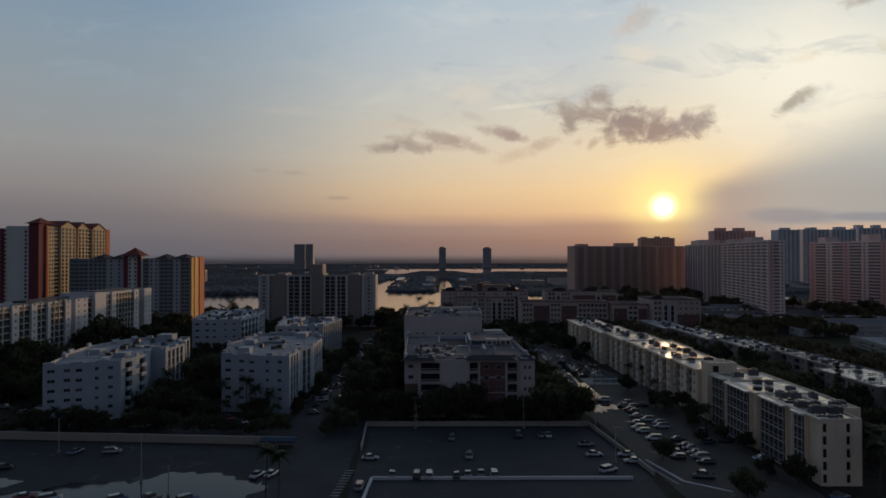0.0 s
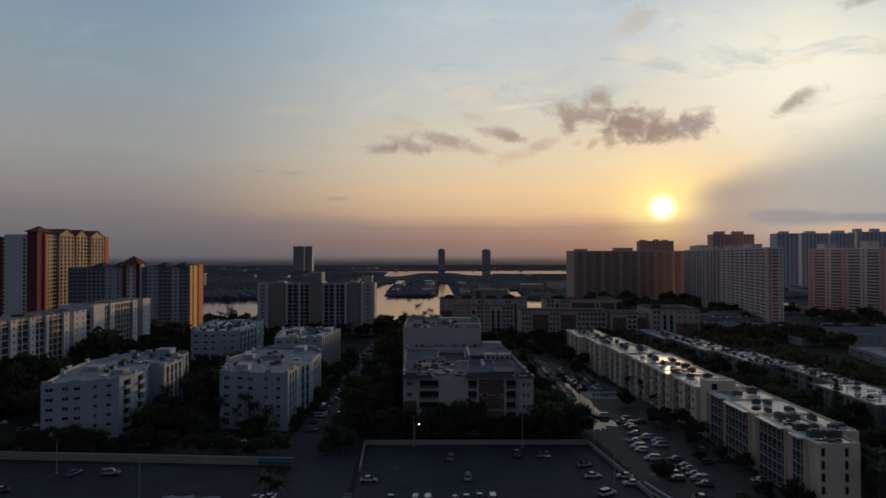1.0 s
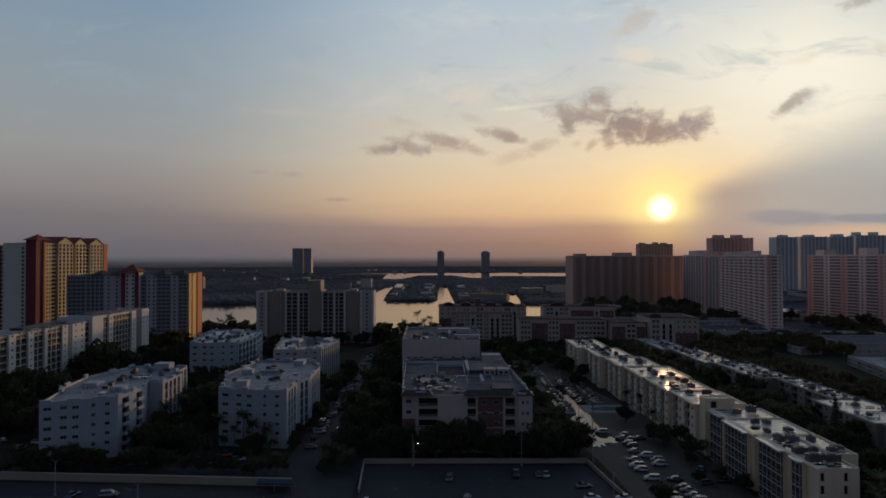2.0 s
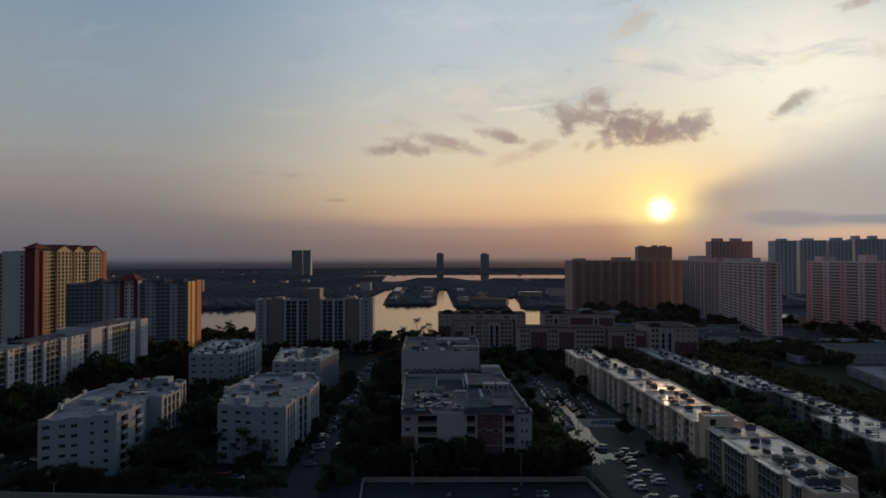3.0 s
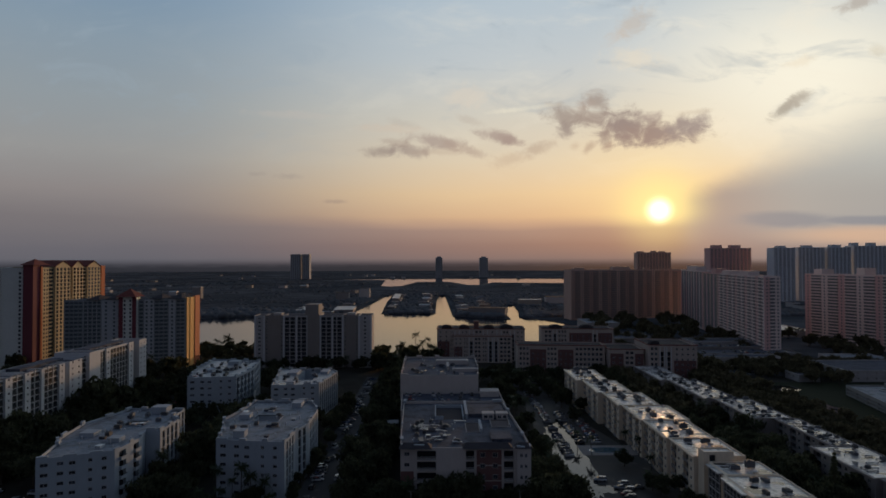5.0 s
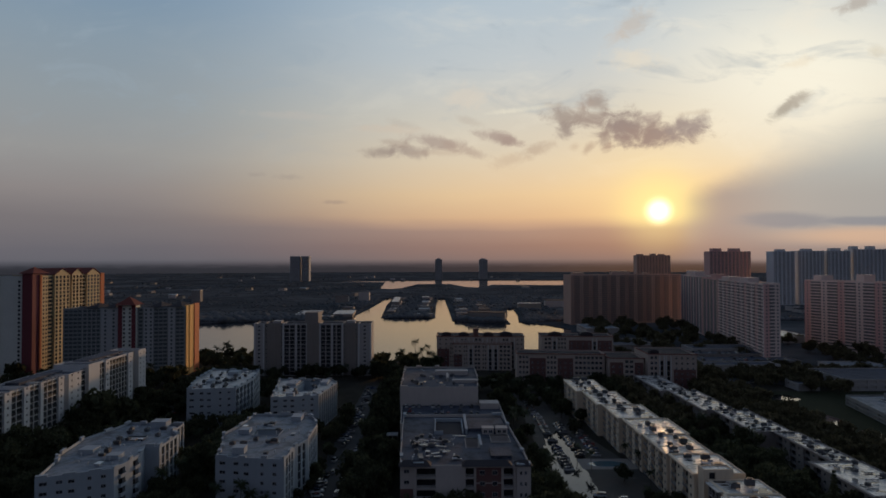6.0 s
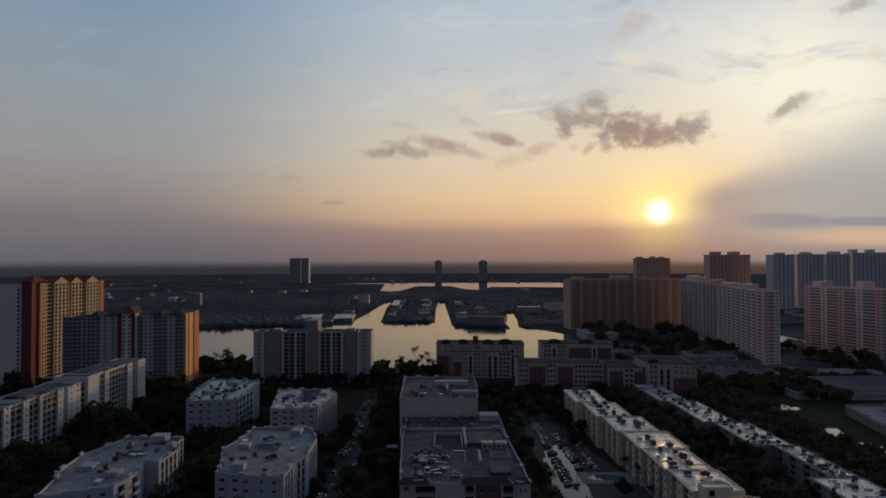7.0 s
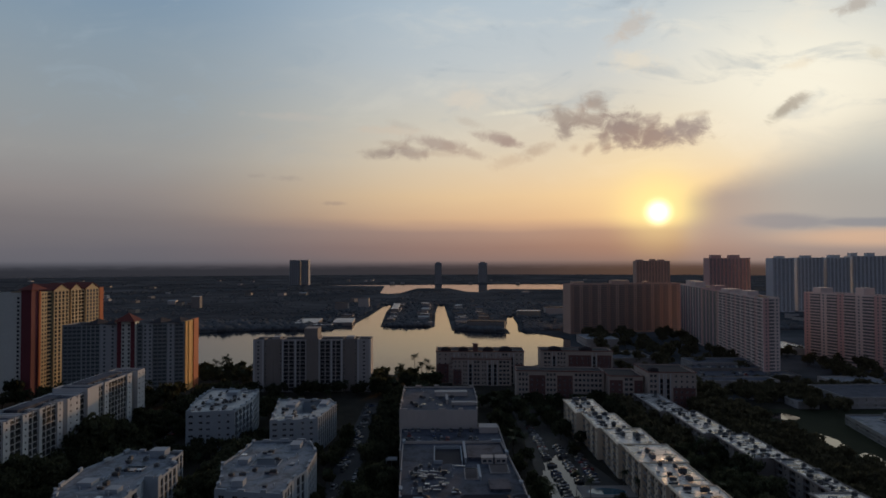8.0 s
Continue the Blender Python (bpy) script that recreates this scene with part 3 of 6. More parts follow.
BAY = [(-900, 540), (-560, 560), (-300, 556), (-216, 556), (-170, 545), (-60, 528), (0, 520), (58, 530), (95, 575), (150, 690), (165, 760), (140, 822), (112, 852),
       (124, 960), (132, 1085), (122, 1088), (108, 960), (99, 905), (97, 828), (60, 846), (19, 873), (18, 960), (12, 1375), (-2, 1375), (-6, 1180), (-6, 918), (-88, 922),
       (-102, 1180), (-106, 1385), (-120, 1385), (-126, 1130), (-134, 950), (-160, 872), (-262, 872), (-345, 842), (-600, 850), (-900, 870)]
LAKE = [(-560, 2560), (-220, 2470), (-185, 1900), (-150, 1860), (-120, 1905), (-80, 2250), (40, 2250), (90, 1990), (135, 1955), (190, 2180), (420, 2130), (720, 2200), (900, 2600), (300, 2640)]


def make_ground():
    bm = bmesh.new()
    loops = [ring([(4700 * math.cos(2 * math.pi * i / 48), 4700 * math.sin(2 * math.pi * i / 48)) for i in range(48)]), ring(BAY), ring(LAKE)]
    edges = []
    for loop in loops:
        vs = [bm.verts.new(v) for v in loop]
        edges += [bm.edges.new((vs[i], vs[(i + 1) % len(vs)])) for i in range(len(vs))]
    bmesh.ops.triangle_fill(bm, use_beauty=True, edges=edges, normal=(0, 0, 1))
    for loop in loops[1:]:
        for a, b in zip(loop, loop[1:] + loop[:1]):
            quad(bm, a, b, b - Vector((0, 0, 1.6)), a - Vector((0, 0, 1.6)))
    bmesh.ops.recalc_face_normals(bm, faces=bm.faces[:])
    for f in bm.faces:
        if abs(f.normal.z) > 0.9 and f.normal.z < 0:
            f.normal_flip()
    tagged(new("ground", link_mesh("ground", bm, GROUND)), "flat land greyed towards haze, with streets and gardens", "ground", kind="structure")
    for nm, loop, label in (("water", BAY, "calm bay reflecting the evening sky"), ("water", LAKE, "distant lagoon reflecting the evening sky")):
        xs, ys = [p[0] for p in loop], [p[1] for p in loop]
        bm = bmesh.new()
        x0, x1, y0, y1 = min(xs) - 5, max(xs) + 5, min(ys) - 5, max(ys) + 5
        quad(bm, (x0, y0, -0.8), (x1, y0, -0.8), (x1, y1, -0.8), (x0, y1, -0.8))
        tagged(new(nm, link_mesh(nm, bm, WATER)), label, "water", kind="structure")


make_ground()


def sheet(name, pts, z, mat, label, category):
    bm = bmesh.new()
    bm.faces.new([bm.verts.new((x, y, z)) for x, y in pts])
    bmesh.ops.triangulate(bm, faces=bm.faces[:])
    return tagged(new(name, link_mesh(name, bm, mat)), label, category, kind="structure")


sheet("garden_ground", [(-420, 50), (420, 50), (420, 480), (150, 520), (120, 560), (90, 545), (58, 520), (0, 512), (-60, 520), (-170, 536), (-216, 546), (-420, 550)], 0.006, SOIL, "dark planted ground between the buildings", "ground")
sheet("parking_lot", [(-19, 90), (46, 90), (50, 147), (45.5, 188), (-23.5, 188)], 0.02, ASPHALT, "dark asphalt parking lot behind a low wall", "parking lot")
sheet("parking_lot", [(-170, 90), (-42, 90), (-42, 169), (-170, 178)], 0.02, ASPHALT_WET, "flooded wet asphalt parking lot", "parking lot")
sheet("parking_lot", [(54, 120), (84, 120), (84, 240), (72, 300), (70, 400), (48, 400), (44, 240), (50, 190)], 0.024, LOT_ASPHALT, "wet asphalt parking lot beside long apartment row", "parking lot")
sheet("road", [(-38, 60), (-22, 60), (-24.5, 192), (-34, 220), (-38, 420), (-50, 420), (-49, 200)], 0.016, ASPHALT, "asphalt side street lined with parked cars", "road")
sheet("road", [(-230, 183), (-45, 176), (-45, 186), (-230, 193)], 0.012, ASPHALT, "dark asphalt lane along the white blocks", "road")
sheet("road", [(105, 60), (112, 60), (122, 380), (112, 380)], 0.016, ASPHALT, "asphalt lane between two apartment rows", "road")
sheet("road", [(150, 430), (900, 330), (900, 352), (150, 452)], 0.016, ASPHALT, "wide avenue by the towers", "road")
sheet("lawn", [(156, 150), (300, 150), (300, 395), (160, 400)], 0.02, LAWN, "dark green lawn behind apartment row", "lawn")


# ---- the white six-storey blocks ----
def edge_len(poly, i):
    return (Vector(poly[(i + 1) % len(poly)]) - Vector(poly[i])).length


def rooftop_box(parent, x0, y0, x1, y1, z, h, mat, name="roof_housing"):
    bm = bmesh.new()
    box(bm, x0, y0, z, x1, y1, z + h)
    box(bm, x0 - 0.15, y0 - 0.15, z + h, x1 + 0.15, y1 + 0.15, z + h + 0.15)
    return part(name, bm, mat, parent)


def parapet_steps(parent, poly, top, mat, r, step=6.5):
    """Raised lengths of parapet at the corners and here and there along the edge."""
    for i in range(len(poly)):
        p, q = Vector(poly[i]), Vector(poly[(i + 1) % len(poly)])
        L = (q - p).length
        d = (q - p).normalized()
        rz = math.degrees(math.atan2(d.y, d.x))
        k = max(1, int(L / step))
        for j in range(k):
            if r.random() < 0.3 and j:
                continue
            w = min(L * 0.8, r.uniform(1.8, 4.0))
            at = p + d * (L * j / k + w / 2 + 0.15)
            h, deep = r.uniform(0.3, 0.9), r.uniform(0.4, 1.2)
            bm = bmesh.new()
            box(bm, -w / 2, 0.02, -0.3, w / 2, deep, h)
            box(bm, -w / 2 - 0.1, -0.1, h, w / 2 + 0.1, deep + 0.1, h + 0.14)
            part("parapet_step", bm, mat, parent).matrix_local = pose(at.x, at.y, top, 0, 0, rz)


def white_block(poly, top, storeys, label, front=(0,), strips=(), balconies=(), wall=WHITE, roof=ROOF_PALE, court=None, boxes=()):
    b = thing("apartment_building", 0, 0, 0, 0, label, "apartment block", "white apartment blocks")
    floor = (top - 1.0) / storeys
    holes = {}
    for i in front:
        L = edge_len(poly, i)
        cols = [(0.10, 2.2, 1.0), (0.30, 1.9, 1.0), (0.45, 1.9, 0.8), (0.68, 1.2, 1.0), (0.86, 1.5, 1.0)]
        holes[i] = [(L * f - w / 2, L * f + w / 2, 0.3 + s * floor + sill, 0.3 + s * floor + sill + 1.25, 0.22) for s in range(storeys) for f, w, sill in cols]
    for i in strips:
        L = edge_len(poly, i)
        holes[i] = bays(L, storeys, 0.3, floor, 2.1, 2.85, 0.1, 3.5, 0.8, 0.45)
    for i in balconies:
        L = edge_len(poly, i)
        k = max(1, int(L / 5.0))
        w = min(3.6, L / k - 1.2)
        holes[i] = [(L * (j + 0.5) / k - w / 2, L * (j + 0.5) / k + w / 2, 0.3 + s * floor, 0.3 + s * floor + floor - 0.5, 1.1) for s in range(storeys) for j in range(k)]
    building_shell(b, poly, 0, top, wall, roof, holes, wells=(court,) if court else ())
    for i in balconies:
        p, q = Vector(poly[i]), Vector(poly[(i + 1) % len(poly)])
        d = (q - p).normalized()
        rz = math.degrees(math.atan2(d.y, d.x))
        for a, e, c, _, _ in holes[i]:
            at = p + d * (a + e) / 2
            put("balcony", balcony_mesh(e - a, 0.9, True, wall), b, pose(at.x, at.y, c, 0, 0, rz))
    z = top - 0.8
    for x0, y0, x1, y1, h in boxes:
        rooftop_box(b, x0, y0, x1, y1, z, h, wall)
    parapet_steps(b, poly, top, wall, random.Random(int(abs(poly[0][0]))))
    return b


POLY_A = [(-124, 188), (-104.5, 197), (-103.6, 205), (-103.6, 213), (-105.5, 219.5), (-100.3, 219.5), (-100.4, 236), (-104.5, 240), (-104.7, 251), (-128, 253), (-130, 243), (-134, 230), (-131, 209), (-128.5, 206)]
POLY_B = [(-76.2, 208.4), (-52, 205), (-51.7, 219), (-49, 229), (-49.8, 250), (-53.3, 260), (-57.4, 266), (-80.4, 266), (-81, 252), (-83.5, 235.5), (-79, 222)]
POLY_C = [(-128.5, 310.7), (-105, 315), (-103.5, 340), (-107, 364), (-137, 370), (-135, 340)]
POLY_D = [(-84, 304), (-61, 309), (-57, 341), (-62, 352), (-92, 352)]
white_block(POLY_A, 19.5, 6, "white six-storey apartment block with stepped balconies", front=(0,), strips=(5, 7), balconies=(1, 2), court=(-119, 228, -112, 235), boxes=((-116, 246, -110, 251, 2.6), (-126, 214, -121, 219, 1.4), (-113, 208, -109, 212, 1.3)))
white_block(POLY_B, 19.5, 6, "white six-storey apartment block beside the side street", front=(0,), strips=(1, 2, 3), balconies=(), court=(-72, 235, -62, 243), boxes=((-72, 213, -68, 217, 2.2), (-78, 238, -74, 242, 1.5), (-62, 256, -58, 262, 1.8)))
white_block(POLY_C, 20.8, 6, "white apartment block with cluttered roof", front=(0,), strips=(2,), balconies=(1,), roof=ROOF_WET, boxes=((-122, 352, -116, 358, 2.0), (-126, 330, -123, 336, 1.2)))
white_block(POLY_D, 18.0, 6, "small white apartment block with notched roof", front=(0,), strips=(1, 2), roof=ROOF_WET, court=(-77, 322, -67, 349), boxes=((-84, 335, -78.5, 346, 1.4), (-66, 338, -62, 347, 1.4), (-78, 310, -74, 313, 1.5)))


# ---- the long white slab ----
def long_slab():
    b = thing("apartment_building", 0, 0, 0, 0, "long white twelve-storey slab with recessed balconies", "apartment block")
    floor, n = 2.78, 12
    # bands along the front: from, to, kind (pier, balcony bay, recess, tall shaft), count of openings
    marks = [(196, 214, "bay", 3), (214, 232, "bay", 3), (232, 236, "pier", 1), (236, 244.5, "bay", 2), (244.5, 248.5, "pier", 1), (248.5, 256, "bay", 2), (256, 259.6, "pier", 1), (259.6, 266.5, "bay", 2),
             (266.5, 268.5, "pier", 0), (268.5, 279, "bay", 3), (279, 283, "pier", 1), (283, 286.5, "recess", 0), (286.5, 296.5, "pier", 2), (296.5, 301, "bay", 1), (301, 310, "shaft", 0), (310, 312.5, "pier", 1), (312.5, 318, "bay", 2),
             (318, 322, "pier", 1), (322, 329, "bay", 2), (329, 341, "bay", 4), (341, 346, "pier", 1), (346, 352.6, "recess", 1), (352.6, 361, "pier", 2), (361, 365, "recess", 0)]
    for k, (y0, y1, kind, m) in enumerate(marks):
        x = {"pier": -173.6, "bay": -174.2, "recess": -176.6, "shaft": -172.6}[kind]
        poly = [(-190, y0), (x, y0), (x, y1), (-190, y1)]
        L = y1 - y0
        hs = []
        for s in range(n):
            z = 0.4 + s * floor
            w = L / max(m, 1)
            if kind == "pier":
                hs += [((j + 0.5) * w - 0.55, (j + 0.5) * w + 0.55, z + 1.0, z + 2.0, 0.25) for j in range(m)]
            elif kind == "bay":
                hs += [(j * w + 0.15, (j + 1) * w - 0.15, z + 0.05, z + 2.6, 0.4) for j in range(m)]
            elif m:
                hs += [(0.6, L - 0.6, z + 0.05, z + 2.5, 0.6)]
        top = (35.2 if kind == "shaft" else 33.2 if y1 <= 301 else 34.7) - (0.6 if kind == "recess" else 0)
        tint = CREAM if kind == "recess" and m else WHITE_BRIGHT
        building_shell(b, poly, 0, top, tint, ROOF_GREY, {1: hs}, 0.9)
        if kind == "bay":
            bm = bmesh.new()
            half = L / m / 2 - 0.2
            box(bm, -half, -0.03, 0.06, half, 0.03, 1.0)
            rail = link_mesh("railing", bm, SCREEN)
            for a, e, c, _, _ in hs:
                put("railing", rail, b, pose(x - 0.1, y0 + (a + e) / 2, c, 0, 0, 90))
    rooftop_box(b, -187, 312, -179, 345, 33.8, 1.5, ROOF_GREY, "roof_housing")
    rooftop_box(b, -186, 262, -180, 292, 32.3, 1.6, ROOF_GREY, "roof_housing")
    rooftop_box(b, -186, 205, -180, 240, 32.3, 1.4, ROOF_GREY, "roof_housing")


long_slab()


# ---- the courtyard building with its garage and rear block ----
def courtyard_building():
    b = thing("apartment_building", 0, 0, 0, 0, "white and brick-red apartment building with roof garage", "apartment block")
    top = 19.0
    front = [(-12.8, 201), (-8.4, 201), (-8.4, 200), (25.4, 200), (25.4, 199), (30, 199), (30, 215), (28.5, 247), (27.3, 266), (-15.5, 266), (-13.5, 212)]
    o = 8.4
    holes = {2: [], 4: [], 0: []}
    for s in range(5):
        z = 1.0 + s * 3.55
        holes[2] += [(o - 7.4, o - 1.1, z, z + 2.8, 1.6), (o + 8.7, o + 11.5, z, z + 2.8, 1.4), (o + 21.2, o + 24.4, z, z + 2.8, 1.4)]
        holes[4] += [(1.0, 1.9, z + 0.8, z + 2.1, 0.2), (2.5, 3.4, z + 0.8, z + 2.1, 0.2)]
        holes[0] += [(1.2, 3.0, z + 0.8, z + 2.1, 0.2)]
    holes[5] = bays(16, 5, 1.0, 3.55, 1.6, 1.4, 0.8, 4.0)
    holes[6] = bays(32, 5, 1.0, 3.55, 1.6, 1.4, 0.8, 4.5)
    building_shell(b, front, 0, top, WHITE_WARM, ROOF_GREY, holes, 1.1, wells=((10, 222, 14.6, 233), (19.8, 228.5, 26.6, 237.5)))
    bm = bmesh.new()
    box(bm, 12.2, 199.82, 1.0, 20.4, 200.05, 8.0)
    box(bm, 12.2, 199.82, 8.4, 20.4, 200.05, 13.0)
    box(bm, 12.2, 199.82, 13.4, 20.4, 200.05, 18.2)
    part("red_panel", bm, RED_WALL, b, "brick-red stucco panel")
    bm = bmesh.new()
    box(bm, -12.75, 200.8, 1.0, -8.45, 201.05, 11.0)
    part("red_panel", bm, RED_WALL, b)
    for s in range(5):
        z = 1.0 + s * 3.55
        for x, w in ((-4.2, 6.3), (10.1, 2.8), (22.8, 3.2)):
            put("balcony", balcony_mesh(w, 0.5, False, FRAME), b, pose(x, 200, z, 0, 0, 0))
        for x in (14.2, 18.3):
            put("window", window_mesh(1.7, 1.5, 2), b, pose(x, 199.82, z + 0.7))
    z = top - 1.1
    # tiled sloping caps over the front corners
    for x0, x1 in ((-13.2, -2.5), (24.8, 30.6), (7.5, 24.0)):
        bm = bmesh.new()
        v = [(x0, 198.4, top), (x1, 198.4, top), (x1, 203.5, top), (x0, 203.5, top), (x0 + 1.5, 201.5, top + 1.3), (x1 - 1.5, 201.5, top + 1.3)]
        for f in ((0, 1, 5, 4), (1, 2, 5), (2, 3, 4, 5), (3, 0, 4), (3, 2, 1, 0)):
            bm.faces.new([bm.verts.new(v[i]) for i in f])
        part("tiled_cap", bm, ROOF_DARK, b, "")
    # roof terrace: a walled court, a screen wall, raised plant roofs and two dormer rooms
    x0, y0, x1, y1 = -1.8, 239.0, 9.6, 258.0
    for q in ((x0, y1 - 0.4, x1, y1), (x0, y0, x0 + 0.4, y1 - 0.4), (x1 - 0.4, y0, x1, y1 - 0.4), (x0 + 0.4, y0, x0 + 3.4, y0 + 0.4)):
        bm = bmesh.new()
        box(bm, q[0], q[1], z, q[2], q[3], z + 1.4)
        part("court_wall", bm, WHITE, b)
    bm = bmesh.new()
    box(bm, x0 + 0.42, y0 + 0.42, z - 0.05, x1 - 0.42, y1 - 0.42, z + 0.04)
    part("court_floor", bm, ROOF_DARK, b, "dark court floor")
    rooftop_box(b, 10.4, 240, 11.2, 263, z, 1.9, WHITE, "screen_wall")
    rooftop_box(b, 12.0, 243, 26.0, 259, z, 1.2, ROOF_GREY, "plant_room")
    rooftop_box(b, 14.95, 221, 15.6, 234, z, 1.3, WHITE, "screen_wall")
    for bx in (17.0, 22.4):
        rooftop_box(b, bx, 239, bx + 4.4, 242.6, z, 2.3, WHITE_WARM, "dormer_room")
        for k in (1.2, 3.2):
            put("window", window_mesh(1.5, 1.3, 2), b, pose(bx + k, 238.996, z + 0.5))
    rooftop_box(b, 18, 210, 25, 219, z, 0.9, ROOF_GREY, "plant_room")
    # parking deck
    deck = [(-17, 266.4), (30, 266.4), (30, 304), (-18.5, 304)]
    building_shell(b, deck, 0, 14.9, WHITE_WARM, ROOF_GREY, {1: bays(37, 4, 0.5, 3.4, 4.5, 1.3, 1.2, 6.0, back=0.6)}, 1.0, windows=False, name="garage_wall")
    rear = [(-19.5, 304.4), (19.5, 304.4), (21.0, 330), (21.0, 362), (-20.5, 362)]
    building_shell(b, rear, 0, 23.0, WHITE_WARM, ROOF_GREY, {1: bays(25.5, 6, 1.0, 3.5, 1.6, 1.4, 0.8, 4.2), 2: bays(32, 6, 1.0, 3.5, 1.6, 1.4, 0.8, 4.2)}, 0.9)
    rooftop_box(b, -2, 340, 16, 345, 22.1, 2.2, WHITE_WARM, "plant_room")
    rooftop_box(b, 4, 322, 5, 336, 22.1, 2.0, WHITE_WARM, "screen_wall")
    rooftop_box(b, 7, 318, 19, 321, 22.1, 1.5, WHITE_WARM, "plant_room")
    parapet_steps(b, front, top, WHITE, random.Random(5), 17.0)
    parapet_steps(b, rear, 23.0, WHITE_WARM, random.Random(6), 9.0)
    rooftop_box(b, 20, 296, 29, 303, 13.9, 2.6, WHITE_WARM, "stair_house")


courtyard_building()


# ---- the two long five-storey rows ----
SUNROOMS = {}


def sunroom_mesh(w, h):
    """A screened balcony: slab, slim white posts and rails, dark screens behind them."""
    key = (round(w, 1), round(h, 2))
    if key not in SUNROOMS:
        bm = bmesh.new()
        o = 1.5
        box(bm, -w / 2, -o, -0.15, w / 2, 0.0, 0.05)
        box(bm, -w / 2 + 0.1, -o + 0.3, 0.05, w / 2 - 0.1, -0.02, h - 0.15, 1)
        n_posts = max(2, round(w / 2.2))
        for i in range(n_posts + 1):
            x = -w / 2 + (w - 0.12) * i / n_posts
            box(bm, x, -o, 0.05, x + 0.12, -o + 0.12, h - 0.15)
        for y in (-o / 2,):
            for x in (-w / 2, w / 2 - 0.1):
                box(bm, x, y, 0.05, x + 0.1, y + 0.1, h - 0.15)
        for z in (1.0,):
            box(bm, -w / 2, -o + 0.02, z, w / 2, -o + 0.12, z + 0.08)
        SUNROOMS[key] = link_mesh("screened_balcony", bm, [FRAME, SCREEN])
    return SUNROOMS[key]


def apartment_row(segments, top, storeys, wall, roof, label, tower=None, tower_top=18.5, sunrooms={}):
    b = thing("apartment_row", 0, 0, 0, 0, label, "apartment block", "long apartment rows")
    floor = (top - 0.9) / storeys
    for k, (x0, y0, x1, y1) in enumerate(segments):
        poly = [(x0, y0), (x1, y0), (x1, y1), (x0, y1)]
        L = y1 - y0
        m = max(1, round(L / 9.5))
        hs = []
        rooms = sunrooms.get(k, ())
        for s in range(storeys):
            z = 0.3 + s * floor
            for c, w in rooms:
                put("screened_balcony", sunroom_mesh(w, floor), b, pose(x0, c, z, 0, 0, 270))
                hs.append((y1 - c - w / 2 - 1.5, y1 - c - w / 2 - 0.7, z + 0.9, z + 2.1, 0.2))
            for j in range(0 if rooms else m):
                c = L * (j + 0.5) / m
                hs.append((c - 3.6, c + 0.6, z, z + floor - 0.45, 1.2))
                hs.append((c + 2.0, c + 3.4, z + 0.9, z + 2.1, 0.2))
        holes = {3: hs}
        if k == 0:
            holes[0] = [(a, a + 0.9, 0.3 + s * floor + 0.4, 0.3 + s * floor + 2.4, 0.35) for s in range(storeys) for a in (0.4, (x1 - x0) * 0.62)]
        building_shell(b, poly, 0, top, wall, roof, holes, 0.35, 0.4)
        for a, e, c, _, back in hs:
            if back > 1:
                put("balcony", balcony_mesh(e - a, 0.35, False, RAIL), b, pose(x0, y1 - (a + e) / 2, c, 0, 0, 270))
        bm = bmesh.new()
        box(bm, x0 - 0.7, y0 - 0.5, top - 0.5, x0 + 0.001, y1, top - 0.02)
        part("eave", bm, wall, b)
        for c, w in rooms:
            bm = bmesh.new()
            box(bm, x0 - 2.2, c - w / 2 - 0.4, top - 0.45, x0 - 0.705, c + w / 2 + 0.4, top - 0.05)
            part("bay_roof", bm, roof, b)
            for yy in (c - w / 2 - 0.35, c + w / 2 + 0.05):
                bm = bmesh.new()
                box(bm, x0 - 1.0, yy, 0, x0 - 0.002, yy + 0.3, top - 0.5)
                part("bay_pier", bm, wall, b)
    if tower:
        x0, y0, x1, y1 = tower
        poly = rect(x0, y0, x1, y1)
        building_shell(b, poly, 0, tower_top, wall, roof, {0: [(1.8, 3.8, top - 0.2, tower_top - 1.0, 0.6)]}, 0.4, name="stair_tower")
    return b


ROW_ONE = [(87, 140, 96.4, 166.4), (86, 166.8, 103, 183.6), (87, 184, 103, 196), (84.2, 201.4, 101.5, 222), (83, 222.4, 100.5, 247), (82.2, 247.4, 102, 272), (80.4, 272.4, 99, 298), (77.8, 298.4, 95, 328), (74.3, 328.4, 91.5, 361), (96.8, 150, 103, 166.4)]
ROW_TWO = [(138.5, 150, 156, 190), (136.5, 190.4, 155.5, 223.6), (145, 224, 155, 262), (136, 262.4, 153, 300), (131, 300.4, 147, 345), (126, 345.4, 142, 392)]
apartment_row(ROW_ONE, 15.5, 5, ROW_CREAM, ROOF_ROW, "long cream five-storey apartment row with wet flat roof", tower=(85.4, 196.4, 95, 201), sunrooms={0: ((146.9, 3.8), (158.6, 11.0)), 1: ((175.2, 12.4),), 2: ((189.8, 7.6),)})
apartment_row(ROW_TWO, 12.0, 4, TAUPE, ROOF_ROW, "long taupe four-storey apartment row with cluttered wet roof")


